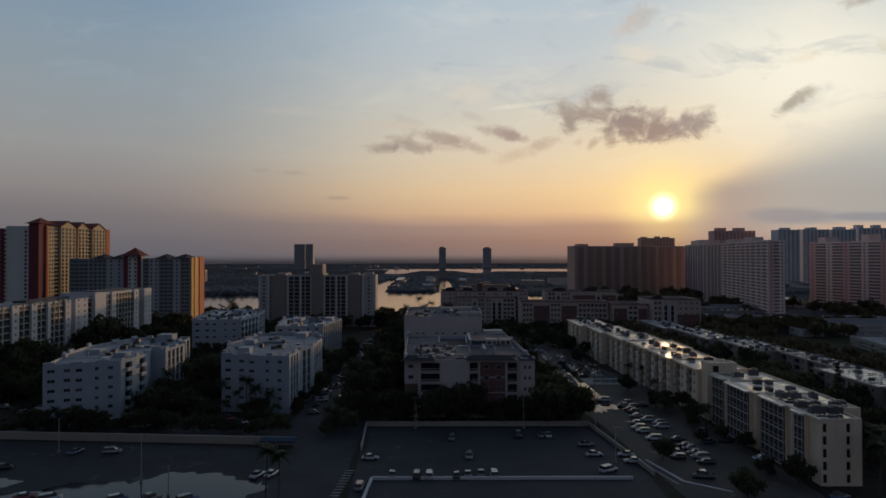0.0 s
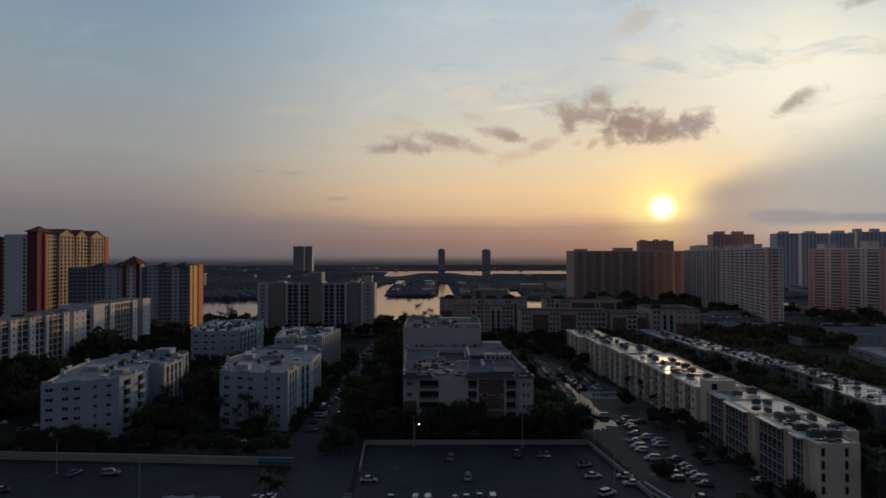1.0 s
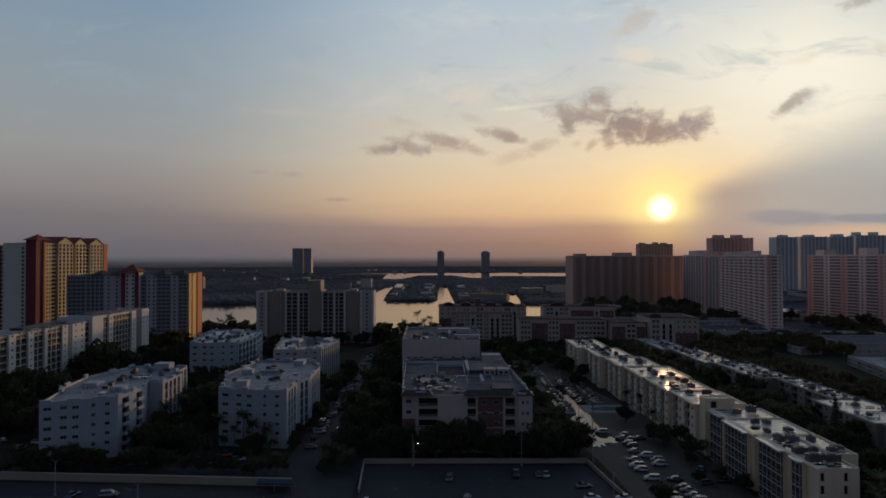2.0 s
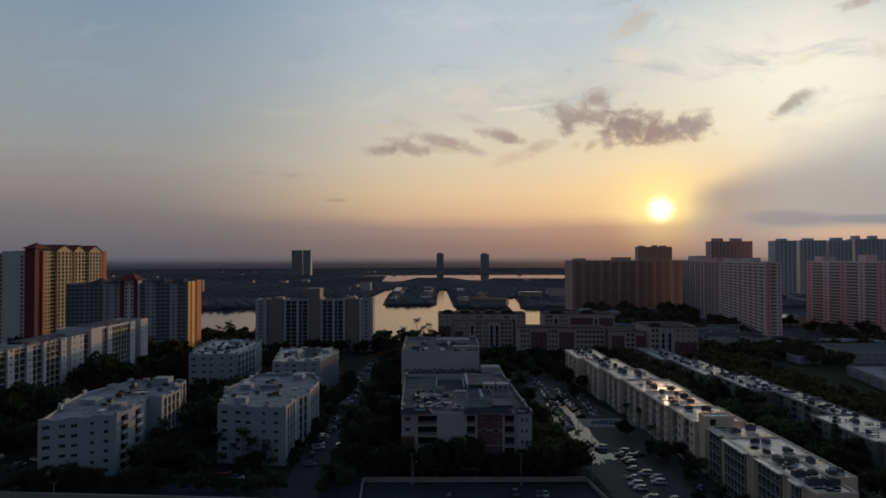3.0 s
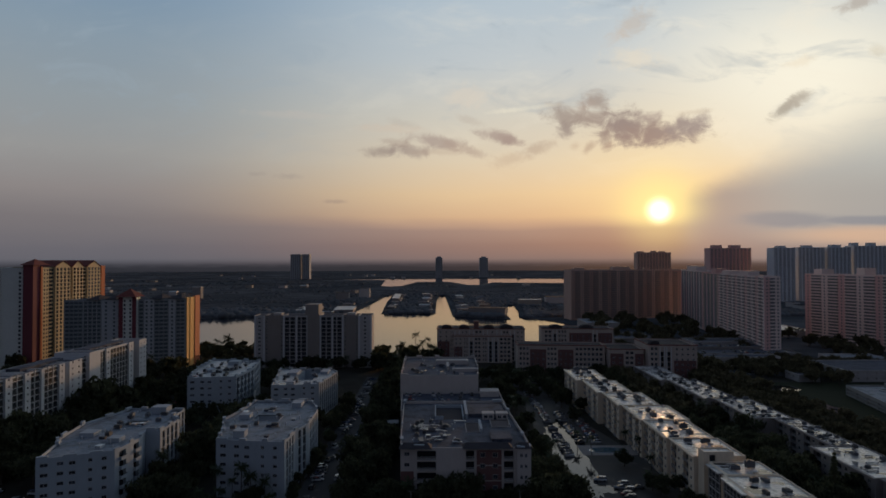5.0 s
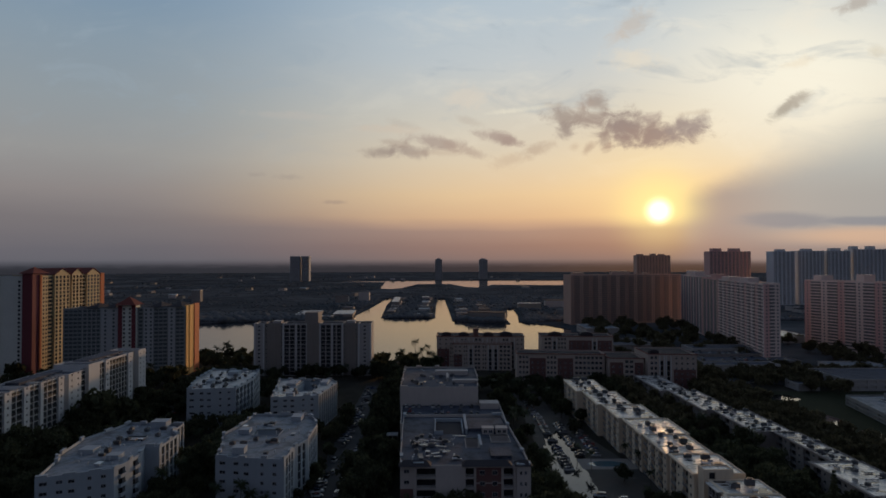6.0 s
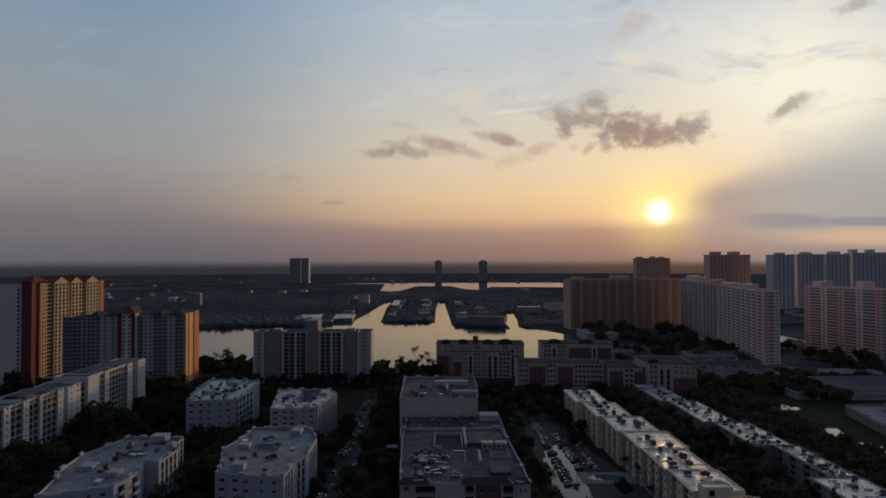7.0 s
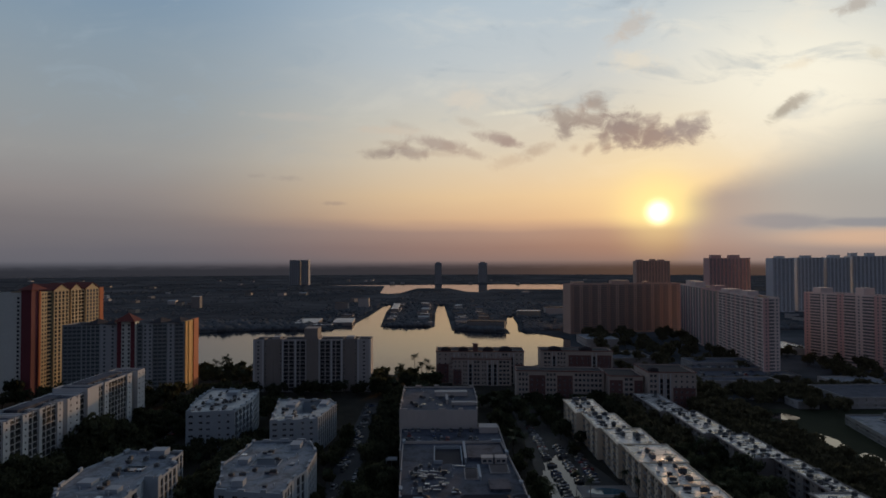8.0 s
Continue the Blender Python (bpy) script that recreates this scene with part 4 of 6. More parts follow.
# ---- the mid slab by the bay ----
def bay_slab():
    b = thing("apartment_building", 0, 0, 0, 0, "grey and white thirteen-storey slab on the bay shore", "apartment block")
    top, n = 39.2, 13
    floor = 2.9
    xs = [(-139, -131.5, 457, GREY_WALL, "w"), (-131.5, -117.5, 458.2, TAUPE, "b"), (-117.5, -99, 457, GREY_WALL, "l"), (-99, -90, 455.5, TAUPE, "c"), (-90, -72.5, 457, GREY_WALL, "l"), (-72.5, -61, 458.2, TAUPE, "b"), (-61, -51, 457, GREY_WALL, "w")]
    for x0, x1, y0, mat, kind in xs:
        poly = [(x0, y0), (x1, y0), (x1, 474), (x0, 474)]
        L = x1 - x0
        hs = []
        for s in range(n):
            z = 0.6 + s * floor
            if kind == "w":
                hs += [(L / 2 - 0.9, L / 2 + 0.9, z + 0.8, z + 2.2, 0.3)]
            elif kind == "l":
                k = 4
                w = (L - 1.6) / k
                hs += [(0.8 + j * w + 0.3, 0.8 + (j + 1) * w - 0.3, z, z + 2.4, 0.7) for j in range(k)]
            elif kind == "b":
                hs += [(0.8, 1.8, z + 0.8, z + 2.2, 0.3), (L - 1.8, L - 0.8, z + 0.8, z + 2.2, 0.3)]
        building_shell(b, poly, 0, top if kind != "c" else top + 1, mat, ROOF_DARK, {0: hs} if hs else {}, 0.9)
        for f in ((0.0, 0.52, 0.96) if kind == "l" else (0.0, 0.9) if kind == "w" else (0.3, 0.5, 0.7)):
            bm = bmesh.new()
            box(bm, x0 + L * f, y0 - 0.35, 0, x0 + L * f + (1.2 if kind != "b" else 0.5), y0 + 0.01, top - 0.2)
            part("pilaster", bm, WHITE_BRIGHT if kind in "lw" else TAUPE, b)
        if kind == "l":
            rows_stuff(b, poly, 0, [(a - 0.2, e + 0.2, c - 0.1, c + 0.1, 0.1) for a, e, c, _, _ in hs] + [(a, e, c + 0.9, c + 1.0, 0.05) for a, e, c, _, _ in hs], RAIL, "balcony_rail")
    rooftop_box(b, -101, 458, -91, 472, 38.3, 8.8, TAUPE, "lift_housing")
    rooftop_box(b, -126, 462, -120, 470, 38.3, 2.0, GREY_WALL)
    rooftop_box(b, -70, 462, -64, 470, 38.3, 2.0, GREY_WALL)


bay_slab()


# ---- towers ----
FAR_GROUP = "distant tower row"


def on_face(poly, edge, a):
    """A place a metres along one edge of an outline, and the turn that faces out from it."""
    p, q = Vector(poly[edge]), Vector(poly[(edge + 1) % len(poly)])
    d = (q - p).normalized()
    at = p + d * a
    return at.x, at.y, math.degrees(math.atan2(d.y, d.x))


def window_column(b, poly, edge, columns, floors, floor, w, h, out, pane):
    """Small far windows of one strip of wall, too small to pick apart."""
    cells = [(c - w / 2, c + w / 2, 2.9 + s * floor, 2.9 + s * floor + h, out) for s in range(floors) for c in columns]
    return rows_stuff(b, poly, edge, cells, pane, "window_column")


def balcony_stack(b, poly, edge, a, e, floors, floor, top, out, mat, pane):
    """Dark full-height glazing with one solid-fronted balcony for each storey."""
    glass = rows_stuff(b, poly, edge, [(a, e, 1.5, top - 1.6, 0.04)], pane, "glazing")
    del glass["kind"]
    x, y, rz = on_face(poly, edge, (a + e) / 2)
    me = balcony_mesh(e - a + 0.3, out, True, mat)
    for s in range(floors):
        put("balcony", me, b, pose(x, y, 2.0 + s * floor, 0, 0, rz))


def wall_strip(b, poly, edge, a, e, top, out, mat, label=""):
    strip = rows_stuff(b, poly, edge, [(a, e, 0.0, top - 0.5, out)], mat, "wall_strip")
    del strip["kind"]
    return tagged(strip, label) if label else strip


def tower(poly, top, floors, wall, label, faces=(0,), stack=6.5, gap=4.0, stripe=None, balcony=None, boxes=(), roof=ROOF_DARK, pane=FAR_PANE, group="", out=1.2):
    """A high-rise: walls with stacks of balconies between plain strips that carry small windows."""
    b = thing("apartment_tower", 0, 0, 0, 0, label, "tower", group)
    building_shell(b, poly, 0, top, wall, roof, {}, 1.0, windows=False)
    floor = (top - 3.0) / floors
    for i in faces:
        L = edge_len(poly, i)
        k = max(1, round((L - gap) / (stack + gap)))
        step = (L - gap) / k
        for j in range(k + 1):
            a = j * step
            if stripe and j % 2 == 0:
                wall_strip(b, poly, i, a, a + gap, top, 0.35, stripe)
            window_column(b, poly, i, (a + gap * 0.5,), floors, floor, 1.3, 1.3, 0.41, pane)
            if j < k:
                balcony_stack(b, poly, i, a + gap, a + step, floors, floor, top, out, balcony or wall, pane)
    for x0, y0, x1, y1, h in boxes:
        rooftop_box(b, x0, y0, x1, y1, top - 1.0, h + 1.0, wall, "lift_housing")
    return b


def far_tower(poly, top, floors, wall, label, bay=7.5, boxes=()):
    """A slab so far off that its storeys blur: glazing, floor edges and piers joined on its front."""
    b = thing("apartment_tower", 0, 0, 0, 0, label, "tower", FAR_GROUP)
    building_shell(b, poly, 0, top, wall, ROOF_DARK, {}, 1.0, windows=False)
    floor = (top - 3.0) / floors
    L = edge_len(poly, 0)
    k = max(1, round(L / bay))
    w = L / k
    cells = [(j, 2.0 + s * floor) for s in range(floors) for j in range(k)]
    rows_stuff(b, poly, 0, [(j * w + w * 0.2, j * w + w * 0.8, z + 0.3, z + floor - 0.5, 0.05) for j, z in cells], FAR_PANE, "glazing")
    rows_stuff(b, poly, 0, [(j * w + w * 0.12, j * w + w * 0.88, z - 0.1, z + 0.8, 0.8) for j, z in cells], wall, "balcony_front")
    rows_stuff(b, poly, 0, [(min(max(0.0, j * w - 0.35), L - 0.7), min(max(0.0, j * w - 0.35), L - 0.7) + 0.7, 0.0, top - 0.3, 1.05) for j in range(k + 1)], wall, "pier")
    for x0, y0, x1, y1, h in boxes:
        rooftop_box(b, x0, y0, x1, y1, top - 1.0, h + 1.0, wall, "lift_housing")
    return b


def gable(parent, x0, y0, x1, y1, z, h, mat, name="gable_roof", along="x"):
    bm = bmesh.new()
    if along == "x":
        v = [(x0, y0, z), (x1, y0, z), (x1, y1, z), (x0, y1, z), (x0, (y0 + y1) / 2, z + h), (x1, (y0 + y1) / 2, z + h)]
        fs = ((0, 1, 5, 4), (2, 3, 4, 5), (1, 2, 5), (3, 0, 4), (3, 2, 1, 0))
    else:
        xm, ym = (x0 + x1) / 2, (y0 + y1) / 2
        v = [(x0, y0, z), (x1, y0, z), (x1, y1, z), (x0, y1, z), (xm, ym, z + h)]
        fs = ((0, 1, 4), (1, 2, 4), (2, 3, 4), (3, 0, 4), (3, 2, 1, 0))
    for f in fs:
        bm.faces.new([bm.verts.new(v[i]) for i in f])
    return part(name, bm, mat, parent)


# yellow tower with a grey end and a maroon stair shaft
def yellow_tower():
    b = thing("apartment_tower", 0, 0, 0, 0, "ochre yellow tower with red-trimmed gables", "tower")
    top, floors = 76.0, 25
    floor = (top - 3.0) / floors
    poly = [(-292.5, 446), (-287, 521), (-312, 524), (-314, 448)]
    building_shell(b, poly, 0, top, OCHRE_DARK, ROOF_DARK, {}, 1.0, windows=False)
    wall_strip(b, poly, 0, 2.0, 8.0, top, 0.6, YELLOW)
    window_column(b, poly, 0, (3.6, 6.4), floors, floor, 1.3, 1.5, 0.65, GLASS)
    for a, e in ((14, 30.2), (33.2, 45.2), (51, 66.8)):
        wall_strip(b, poly, 0, a, e, top + 0.6, 1.6, YELLOW)
        k = 4 if e - a > 14 else 3
        window_column(b, poly, 0, [a + (e - a) * (j + 0.5) / k for j in range(k)], floors, floor, 2.2, 2.2, 1.66, GLASS)
        x, y, rz = on_face(poly, 0, (a + e) / 2)
        # a yellow gable over the bay, with red tiled slopes lying on it
        h, half = 4.4, (e - a) / 2 + 0.5
        bm = bmesh.new()
        v = [(-half, -1.5, 0), (half, -1.5, 0), (half, 20, 0), (-half, 20, 0), (0, -1.5, h), (0, 20, h)]
        for f in ((0, 1, 4), (1, 2, 5, 4), (2, 3, 5), (3, 0, 4, 5), (3, 2, 1, 0)):
            bm.faces.new([bm.verts.new(v[i]) for i in f])
        part("gable", bm, YELLOW, b).matrix_local = pose(x, y, top, 0, 0, rz)
        for sg in (-1, 1):
            bm = bmesh.new()
            g = [(sg * (half + 0.5), -2.0), (0, -2.0), (0, 20.5), (sg * (half + 0.5), 20.5)]
            z = (-0.2, h + 0.1, h + 0.1, -0.2)
            lo, hi = [[bm.verts.new((px, py, pz + dz)) for (px, py), pz in zip(g, z)] for dz in (0.05, 0.5)]
            bm.faces.new(hi)
            bm.faces.new(lo[::-1])
            for i in range(4):
                bm.faces.new((lo[i], lo[(i + 1) % 4], hi[(i + 1) % 4], hi[i]))
            bmesh.ops.recalc_face_normals(bm, faces=bm.faces[:])
            part("tiled_slope", bm, ROOF_RED, b, "dark red tiled roof slope").matrix_local = pose(x, y, top, 0, 0, rz)
    for a, e in ((8.4, 13.7), (30.4, 33.0), (45.5, 50.7), (67.0, 69.6)):
        balcony_stack(b, poly, 0, a, e, floors, floor, top, 0.7, OCHRE_DARK, GLASS)
    wall_strip(b, poly, 0, 70, 74.8, top + 0.9, 0.8, RED_ORANGE, "red-orange corner strip")
    wall_strip(b, poly, 0, 0.0, 1.6, top + 0.9, 0.8, RED_ORANGE, "red-orange corner strip")
    wing = [(-316, 438), (-300, 440), (-300, 460), (-316, 470)]
    building_shell(b, wing, 0, 75.6, PALE_GREY, ROOF_DARK, {}, 1.0, windows=False, name="grey_wing")
    window_column(b, wing, 0, (13.3,), 24, 2.95, 1.5, 1.6, 0.05, GLASS)
    x, y, rz = on_face(wing, 0, 0.3)
    for s in range(25):
        put("balcony", balcony_mesh(1.8, 0.9, True, PALE_GREY), b, pose(x, y, 2.4 + s * 2.95, 0, 0, rz))
    building_shell(b, [(-299.6, 438), (-293.0, 439), (-292.6, 446), (-299.6, 455)], 0, 77.5, MAROON, ROOF_RED, {}, 0.6, windows=False, name="stair_shaft")
    gable(b, -302, 437, -291.5, 456, 77.5, 4.6, ROOF_RED, "hipped_roof", "y")


yellow_tower()
tower([(-352, 440), (-319.6, 440), (-322, 455), (-352, 455)], 74, 24, MAROON, "maroon tower edge beside the yellow tower")


# blue-grey slab with an orange end wall
def blue_slab():
    b = thing("apartment_tower", 0, 0, 0, 0, "blue-grey slab tower with orange end wall", "tower")
    top, floors = 52.0, 17
    floor = (top - 3.0) / floors
    poly = [(-272, 441), (-192, 461), (-191, 484), (-272, 462)]
    building_shell(b, poly, 0, top, TEAL_GREY, ROOF_DARK, {}, 1.0, windows=False)
    for a, e, trim in ((0.8, 12.4, TEAL_GREY), (12.9, 24.6, BLUEGREY), (47.0, 53.0, TEAL_GREY), (60.6, 70.0, TEAL_GREY), (75.6, 81.6, TEAL_GREY)):
        balcony_stack(b, poly, 0, a, e, floors, floor, top, 0.5, TEAL_GREY, TEAL_PANE)
        k = max(2, round((e - a) / 2.9))
        for j in range(k + 1):
            c = a + (e - a) * j / k
            wall_strip(b, poly, 0, c - 0.16, c + 0.16, top, 0.75, trim)
    for a, e in ((25.0, 36.0), (53.5, 60.2), (70.4, 75.2)):
        wall_strip(b, poly, 0, a, e, top, 0.45, BLUEGREY)
        window_column(b, poly, 0, [a + (e - a) * f for f in ((0.25, 0.75) if e - a > 6 else (0.5,))], floors, floor, 1.4, 1.5, 0.5, TEAL_PANE)
    shaft = [(-235.5, 447), (-224.0, 450), (-224.0, 456), (-235.5, 456)]
    building_shell(b, shaft, 0, 54.0, PALE_GREY, ROOF_RED, {}, 0.5, windows=False, name="stair_shaft")
    window_column(b, shaft, 0, (4.0, 7.8), 17, 2.95, 1.2, 1.6, 0.05, GLASS)
    for a in (0.0, 9.0):
        wall_strip(b, shaft, 0, a, a + 2.8, 54.1, 0.4, MAROON)
    gable(b, -237, 445, -222, 459, 54.0, 6.0, ROOF_RED, "hipped_roof", "y")
    for x0, x1 in ((-258, -248.6), (-246, -237.6), (-216.6, -207), (-204.6, -193)):
        gable(b, x0, 440.5 + (x0 + 272) * 0.25, x1, 461 + (x0 + 272) * 0.27, 52.0, 3.4, ROOF_DARK, "hipped_roof", "y")
    bm = bmesh.new()
    for a in ((461.2, 466.2, -191.6), (466.2, 468.6, -191.1), (468.6, 475.0, -191.5)):
        box(bm, -192.6, a[0], 0, a[2] + 0.3, a[1], 52.6)
    part("end_wall", bm, ORANGE, b, "orange painted end wall")
    bm = bmesh.new()
    box(bm, -192.6, 475.0, 0, -190.6, 484, 53.2)
    part("end_stripe", bm, RED_ORANGE, b, "red-orange strip of the end wall")


blue_slab()

# brown slab before the sun, pale slabs beside it
tower([(176.5, 812), (338, 847), (334, 873), (172, 838)], 67.0, 22, BROWN, "dark brown slab tower against the sun", stack=8.0, gap=5.0, balcony=DARK_BROWN, stripe=DARK_BROWN, boxes=((181, 818, 196, 832, 2.5), (238, 832, 262, 846, 4.0), (285, 842, 292, 850, 2.0)), out=1.4)
GR = "pinkish balcony slabs"
tower([(304.5, 700), (322, 806), (344, 806), (326, 700)], 67.5, 22, PINKISH, "pinkish slab tower with long balconies", faces=(0, 3), stripe=ROSE, stack=8.0, gap=5.0, boxes=((310, 730, 322, 745, 5.0), (324, 780, 336, 792, 5.0)), group=GR)
tower([(294.5, 640), (304, 698), (326, 698), (316, 640)], 66.5, 22, ROSE, "rose slab tower with tiers of balconies", faces=(0, 3), stripe=BROWN, balcony=PINKISH, stack=8.0, gap=5.0, boxes=((302, 660, 314, 672, 4.0),), group=GR)
tower([(272, 507), (288, 510.5), (309, 638), (294, 638)], 66.5, 22, PINKISH, "pinkish slab tower with tiers of pale balconies", faces=(0, 3), stripe=ROSE, stack=8.5, gap=5.5, boxes=((280, 548, 290, 563, 3.5), (286, 596, 298, 612, 3.0)), group=GR)
tower([(394, 512), (414, 512), (386, 612), (366, 605)], 66.5, 22, PINKISH, "pinkish slab tower with rooftop water tanks", faces=(0, 3), stripe=ROSE, stack=11.0, gap=7.0, boxes=((372, 588, 384, 600, 4.5), (384, 545, 394, 556, 6.0), (394, 518, 404, 530, 5.0)), group=GR)

for x0, x1, y0, top, mat, bx in (
    (500, 585, 1530, 99, BROWN, ((505, 1540, 520, 1552, 3), (540, 1540, 552, 1552, 4), (560, 1540, 575, 1552, 3))),
    (546, 629, 1220, 104, ROSE, ((555, 1228, 574, 1240, 6), (592, 1228, 612, 1240, 6))),
    (637, 678, 1150, 103, SLATE_BLUE, ((648, 1158, 664, 1168, 4),)),
    (692, 744, 1165, 104, SLATE_BLUE, ((706, 1172, 724, 1182, 4),)),
    (749, 795, 1165, 104, SLATE_BLUE, ((760, 1172, 780, 1182, 5),)),
    (803, 868, 1170, 107, SLATE_BLUE, ((805, 1178, 818, 1188, 6), (838, 1178, 852, 1188, 6))),
    (880, 960, 1190, 106, SLATE_BLUE, ((900, 1198, 915, 1208, 5),)),
):
    slim = 1.5 if mat is SLATE_BLUE else 0
    far_slab = far_tower(rect(x0, y0, x1 - slim, y0 + 26), top, 34, mat, "distant high-rise slab in evening haze", 7.5, bx)
    for xe in (x0, x1 - slim - 3.2) if slim else ():
        bm = bmesh.new()
        box(bm, xe, y0 - 1.6, 0, xe + 3.2, y0 + 0.01, top + 0.4)
        part("corner_strip", bm, WHITE_BRIGHT, far_slab, "white corner strip")
far_tower(rect(-636, 2590, -594, 2625), 107, 30, BLUEGREY, "distant dark office tower across the bay", 8)
far_tower(rect(-588, 2592, -556, 2625), 107, 30, BLUEGREY, "distant office tower beside its twin", 8)
far_tower(rect(-18, 2710, 13, 2740), 92, 28, BLUEGREY, "distant slim tower on the far shore", 8, ((-12, 2715, 6, 2730, 5),))
far_tower(rect(190, 2870, 229, 2900), 92, 28, BLUEGREY, "distant slim tower on the far shore", 8, ((198, 2875, 220, 2890, 5),))


# ---- the brick-red and white blocks by the water ----
def grid_block(poly, top, storeys, label, cols, group="brick-red and white blocks", domes=()):
    """A front split into white window grids and red panels: cols = (from, to, kind)."""
    b = thing("apartment_building", 0, 0, 0, 0, label, "apartment block", group)
    floor = (top - 1.2) / storeys
    hs = []
    p, q = Vector(poly[0]), Vector(poly[1])
    d = (q - p).normalized()
    nrm = Vector((d.y, -d.x))
    for a, e, kind in cols:
        for s in range(storeys):
            z = 0.5 + s * floor
            if kind == "grid":
                k = max(2, round((e - a) / 2.6))
                w = (e - a) / k
                hs += [(a + j * w + 0.38, a + (j + 1) * w - 0.38, z + 0.6, z + 2.5, 0.3) for j in range(k)]
            elif kind == "tall" and s < storeys - 1:
                hs += [(a + 0.4, e - 0.4, z, z + floor - 0.35, 0.8)]
    building_shell(b, poly, 0, top, SAND, ROOF_DARK, {0: hs}, 0.9)
    for a, e, kind in cols:
        if kind == "tall":
            for c in (a - 0.3, e - 0.3):
                wall_strip(b, poly, 0, c, c + 0.6, top - 0.6, 0.55, WHITE_BRIGHT)
        if kind in ("red", "low"):
            panel = rows_stuff(b, poly, 0, [(a, e, 0.5, top * (0.86 if kind == "red" else 0.6), 0.15)], RED_WALL, "red_panel")
            del panel["kind"]
            rz = math.degrees(math.atan2(d.y, d.x))
            k = max(1, round((e - a) / 4))
            for s in range(storeys - (1 if kind == "red" else 0)):
                for j in range(k):
                    c = p + d * (a + (e - a) * (j + 0.5) / k) + nrm * 0.15
                    put("window", window_mesh(1.3, 1.4, 2), b, pose(c.x, c.y, 0.5 + s * floor + 0.8, 0, 0, rz))
    bm = bmesh.new()
    outer, inner = inset(poly, -0.45), inset(poly, 0.05)
    for i in range(len(poly)):
        j = (i + 1) % len(poly)
        z0, z1 = top - 0.35, top + 0.12
        quad(bm, (*outer[i], z0), (*outer[j], z0), (*outer[j], z1), (*outer[i], z1))
        quad(bm, (*outer[i], z1), (*outer[j], z1), (*inner[j], z1), (*inner[i], z1))
        quad(bm, (*inner[i], z0), (*inner[j], z0), (*outer[j], z0), (*outer[i], z0))
    part("cornice", bm, ROOF_RED, b, "dark red tiled cornice")
    for x, y, r, h in domes:
        bm = bmesh.new()
        box(bm, x - r, y - r * 0.6, top - 0.9, x + r, y + r * 0.6, top + h * 0.3)
        box(bm, x - r - 0.3, y - r * 0.6 - 0.3, top + h * 0.3, x + r + 0.3, y + r * 0.6 + 0.3, top + h * 0.3 + 0.25)
        for i in range(6):
            a0, a1 = math.pi * i / 6, math.pi * (i + 1) / 6
            for s0 in (-1,):
                pts = [(x - r * math.cos(a0), y - r * 0.6, top + h * 0.3 + h * 0.7 * math.sin(a0)), (x - r * math.cos(a1), y - r * 0.6, top + h * 0.3 + h * 0.7 * math.sin(a1)), (x - r * math.cos(a1), y + r * 0.6, top + h * 0.3 + h * 0.7 * math.sin(a1)), (x - r * math.cos(a0), y + r * 0.6, top + h * 0.3 + h * 0.7 * math.sin(a0))]
                quad(bm, *pts)
        for yy in (y - r * 0.6, y + r * 0.6):
            bm.faces.new([bm.verts.new((x - r * math.cos(math.pi * i / 6), yy, top + h * 0.3 + h * 0.7 * math.sin(math.pi * i / 6))) for i in range(7)])
        part("roof_pavilion", bm, ROOF_DARK, b)
    return b


shore_house = grid_block([(-2, 488), (68, 484), (69, 508), (-1, 512)], 25.5, 7, "white and brick-red apartment house on the bay", [(0.5, 10, "low"), (10.5, 13.5, "grid"), (14.5, 18, "tall"), (19, 25, "low"), (26, 29.5, "tall"), (30.5, 36, "grid"), (37, 40.5, "tall"), (41.5, 47, "low"), (48, 51.5, "tall"), (52.5, 57.5, "grid"), (58.5, 62, "tall"), (63, 69.5, "low")], domes=((6, 494, 4, 2.6), (20, 494, 4, 2.6), (40, 493, 4, 2.6), (54, 492, 5, 3.0)))
bm = bmesh.new()
box(bm, 27.5, 487, 24, 31.5, 491, 31)
box(bm, 27.2, 486.7, 31, 31.8, 491.3, 31.5)
part("chimney", bm, RED_WALL, shore_house, "red square chimney stack")
grid_block([(11, 478.6), (57, 476), (57.4, 483.9), (11.5, 486.6)], 20.8, 6, "low front wing of the bay apartment house", [(0.6, 7, "low"), (8, 11.5, "grid"), (12.5, 15.5, "tall"), (16.6, 21.5, "grid"), (22.8, 26.4, "grid"), (27.6, 30.6, "tall"), (32, 35, "tall"), (36.2, 45, "grid")])
grid_block([(54, 420), (113, 414), (114, 432), (55, 438)], 22.0, 6, "white window grids with brick-red panels", [(1, 8, "grid"), (8.6, 19.5, "red"), (20, 27, "grid"), (27.6, 38, "red"), (39, 58, "grid")])
grid_block([(83, 492), (140, 488), (141, 510), (84, 514)], 25.0, 7, "grey-white apartment house with red upper panels", [(2, 8, "grid"), (9, 12, "tall"), (13, 20, "grid"), (22, 40, "red"), (41, 44, "tall"), (45, 56, "red")], domes=((95, 498, 5, 2.6), (120, 497, 5, 2.6)))
grid_block([(113.6, 405), (136, 403), (137, 432), (114.6, 434)], 21.0, 6, "brick-red apartment house with a pale gable", [(0.5, 9, "red"), (10, 16, "grid"), (16.5, 22, "red")])
grid_block([(136.6, 396), (167, 393), (168, 425), (137.6, 428)], 25.0, 7, "white stepped apartment house with a brick-red base", [(1, 6, "grid"), (7.2, 10, "tall"), (11.4, 14.2, "tall"), (16, 30, "low")], domes=((142, 402, 3, 2.0),))


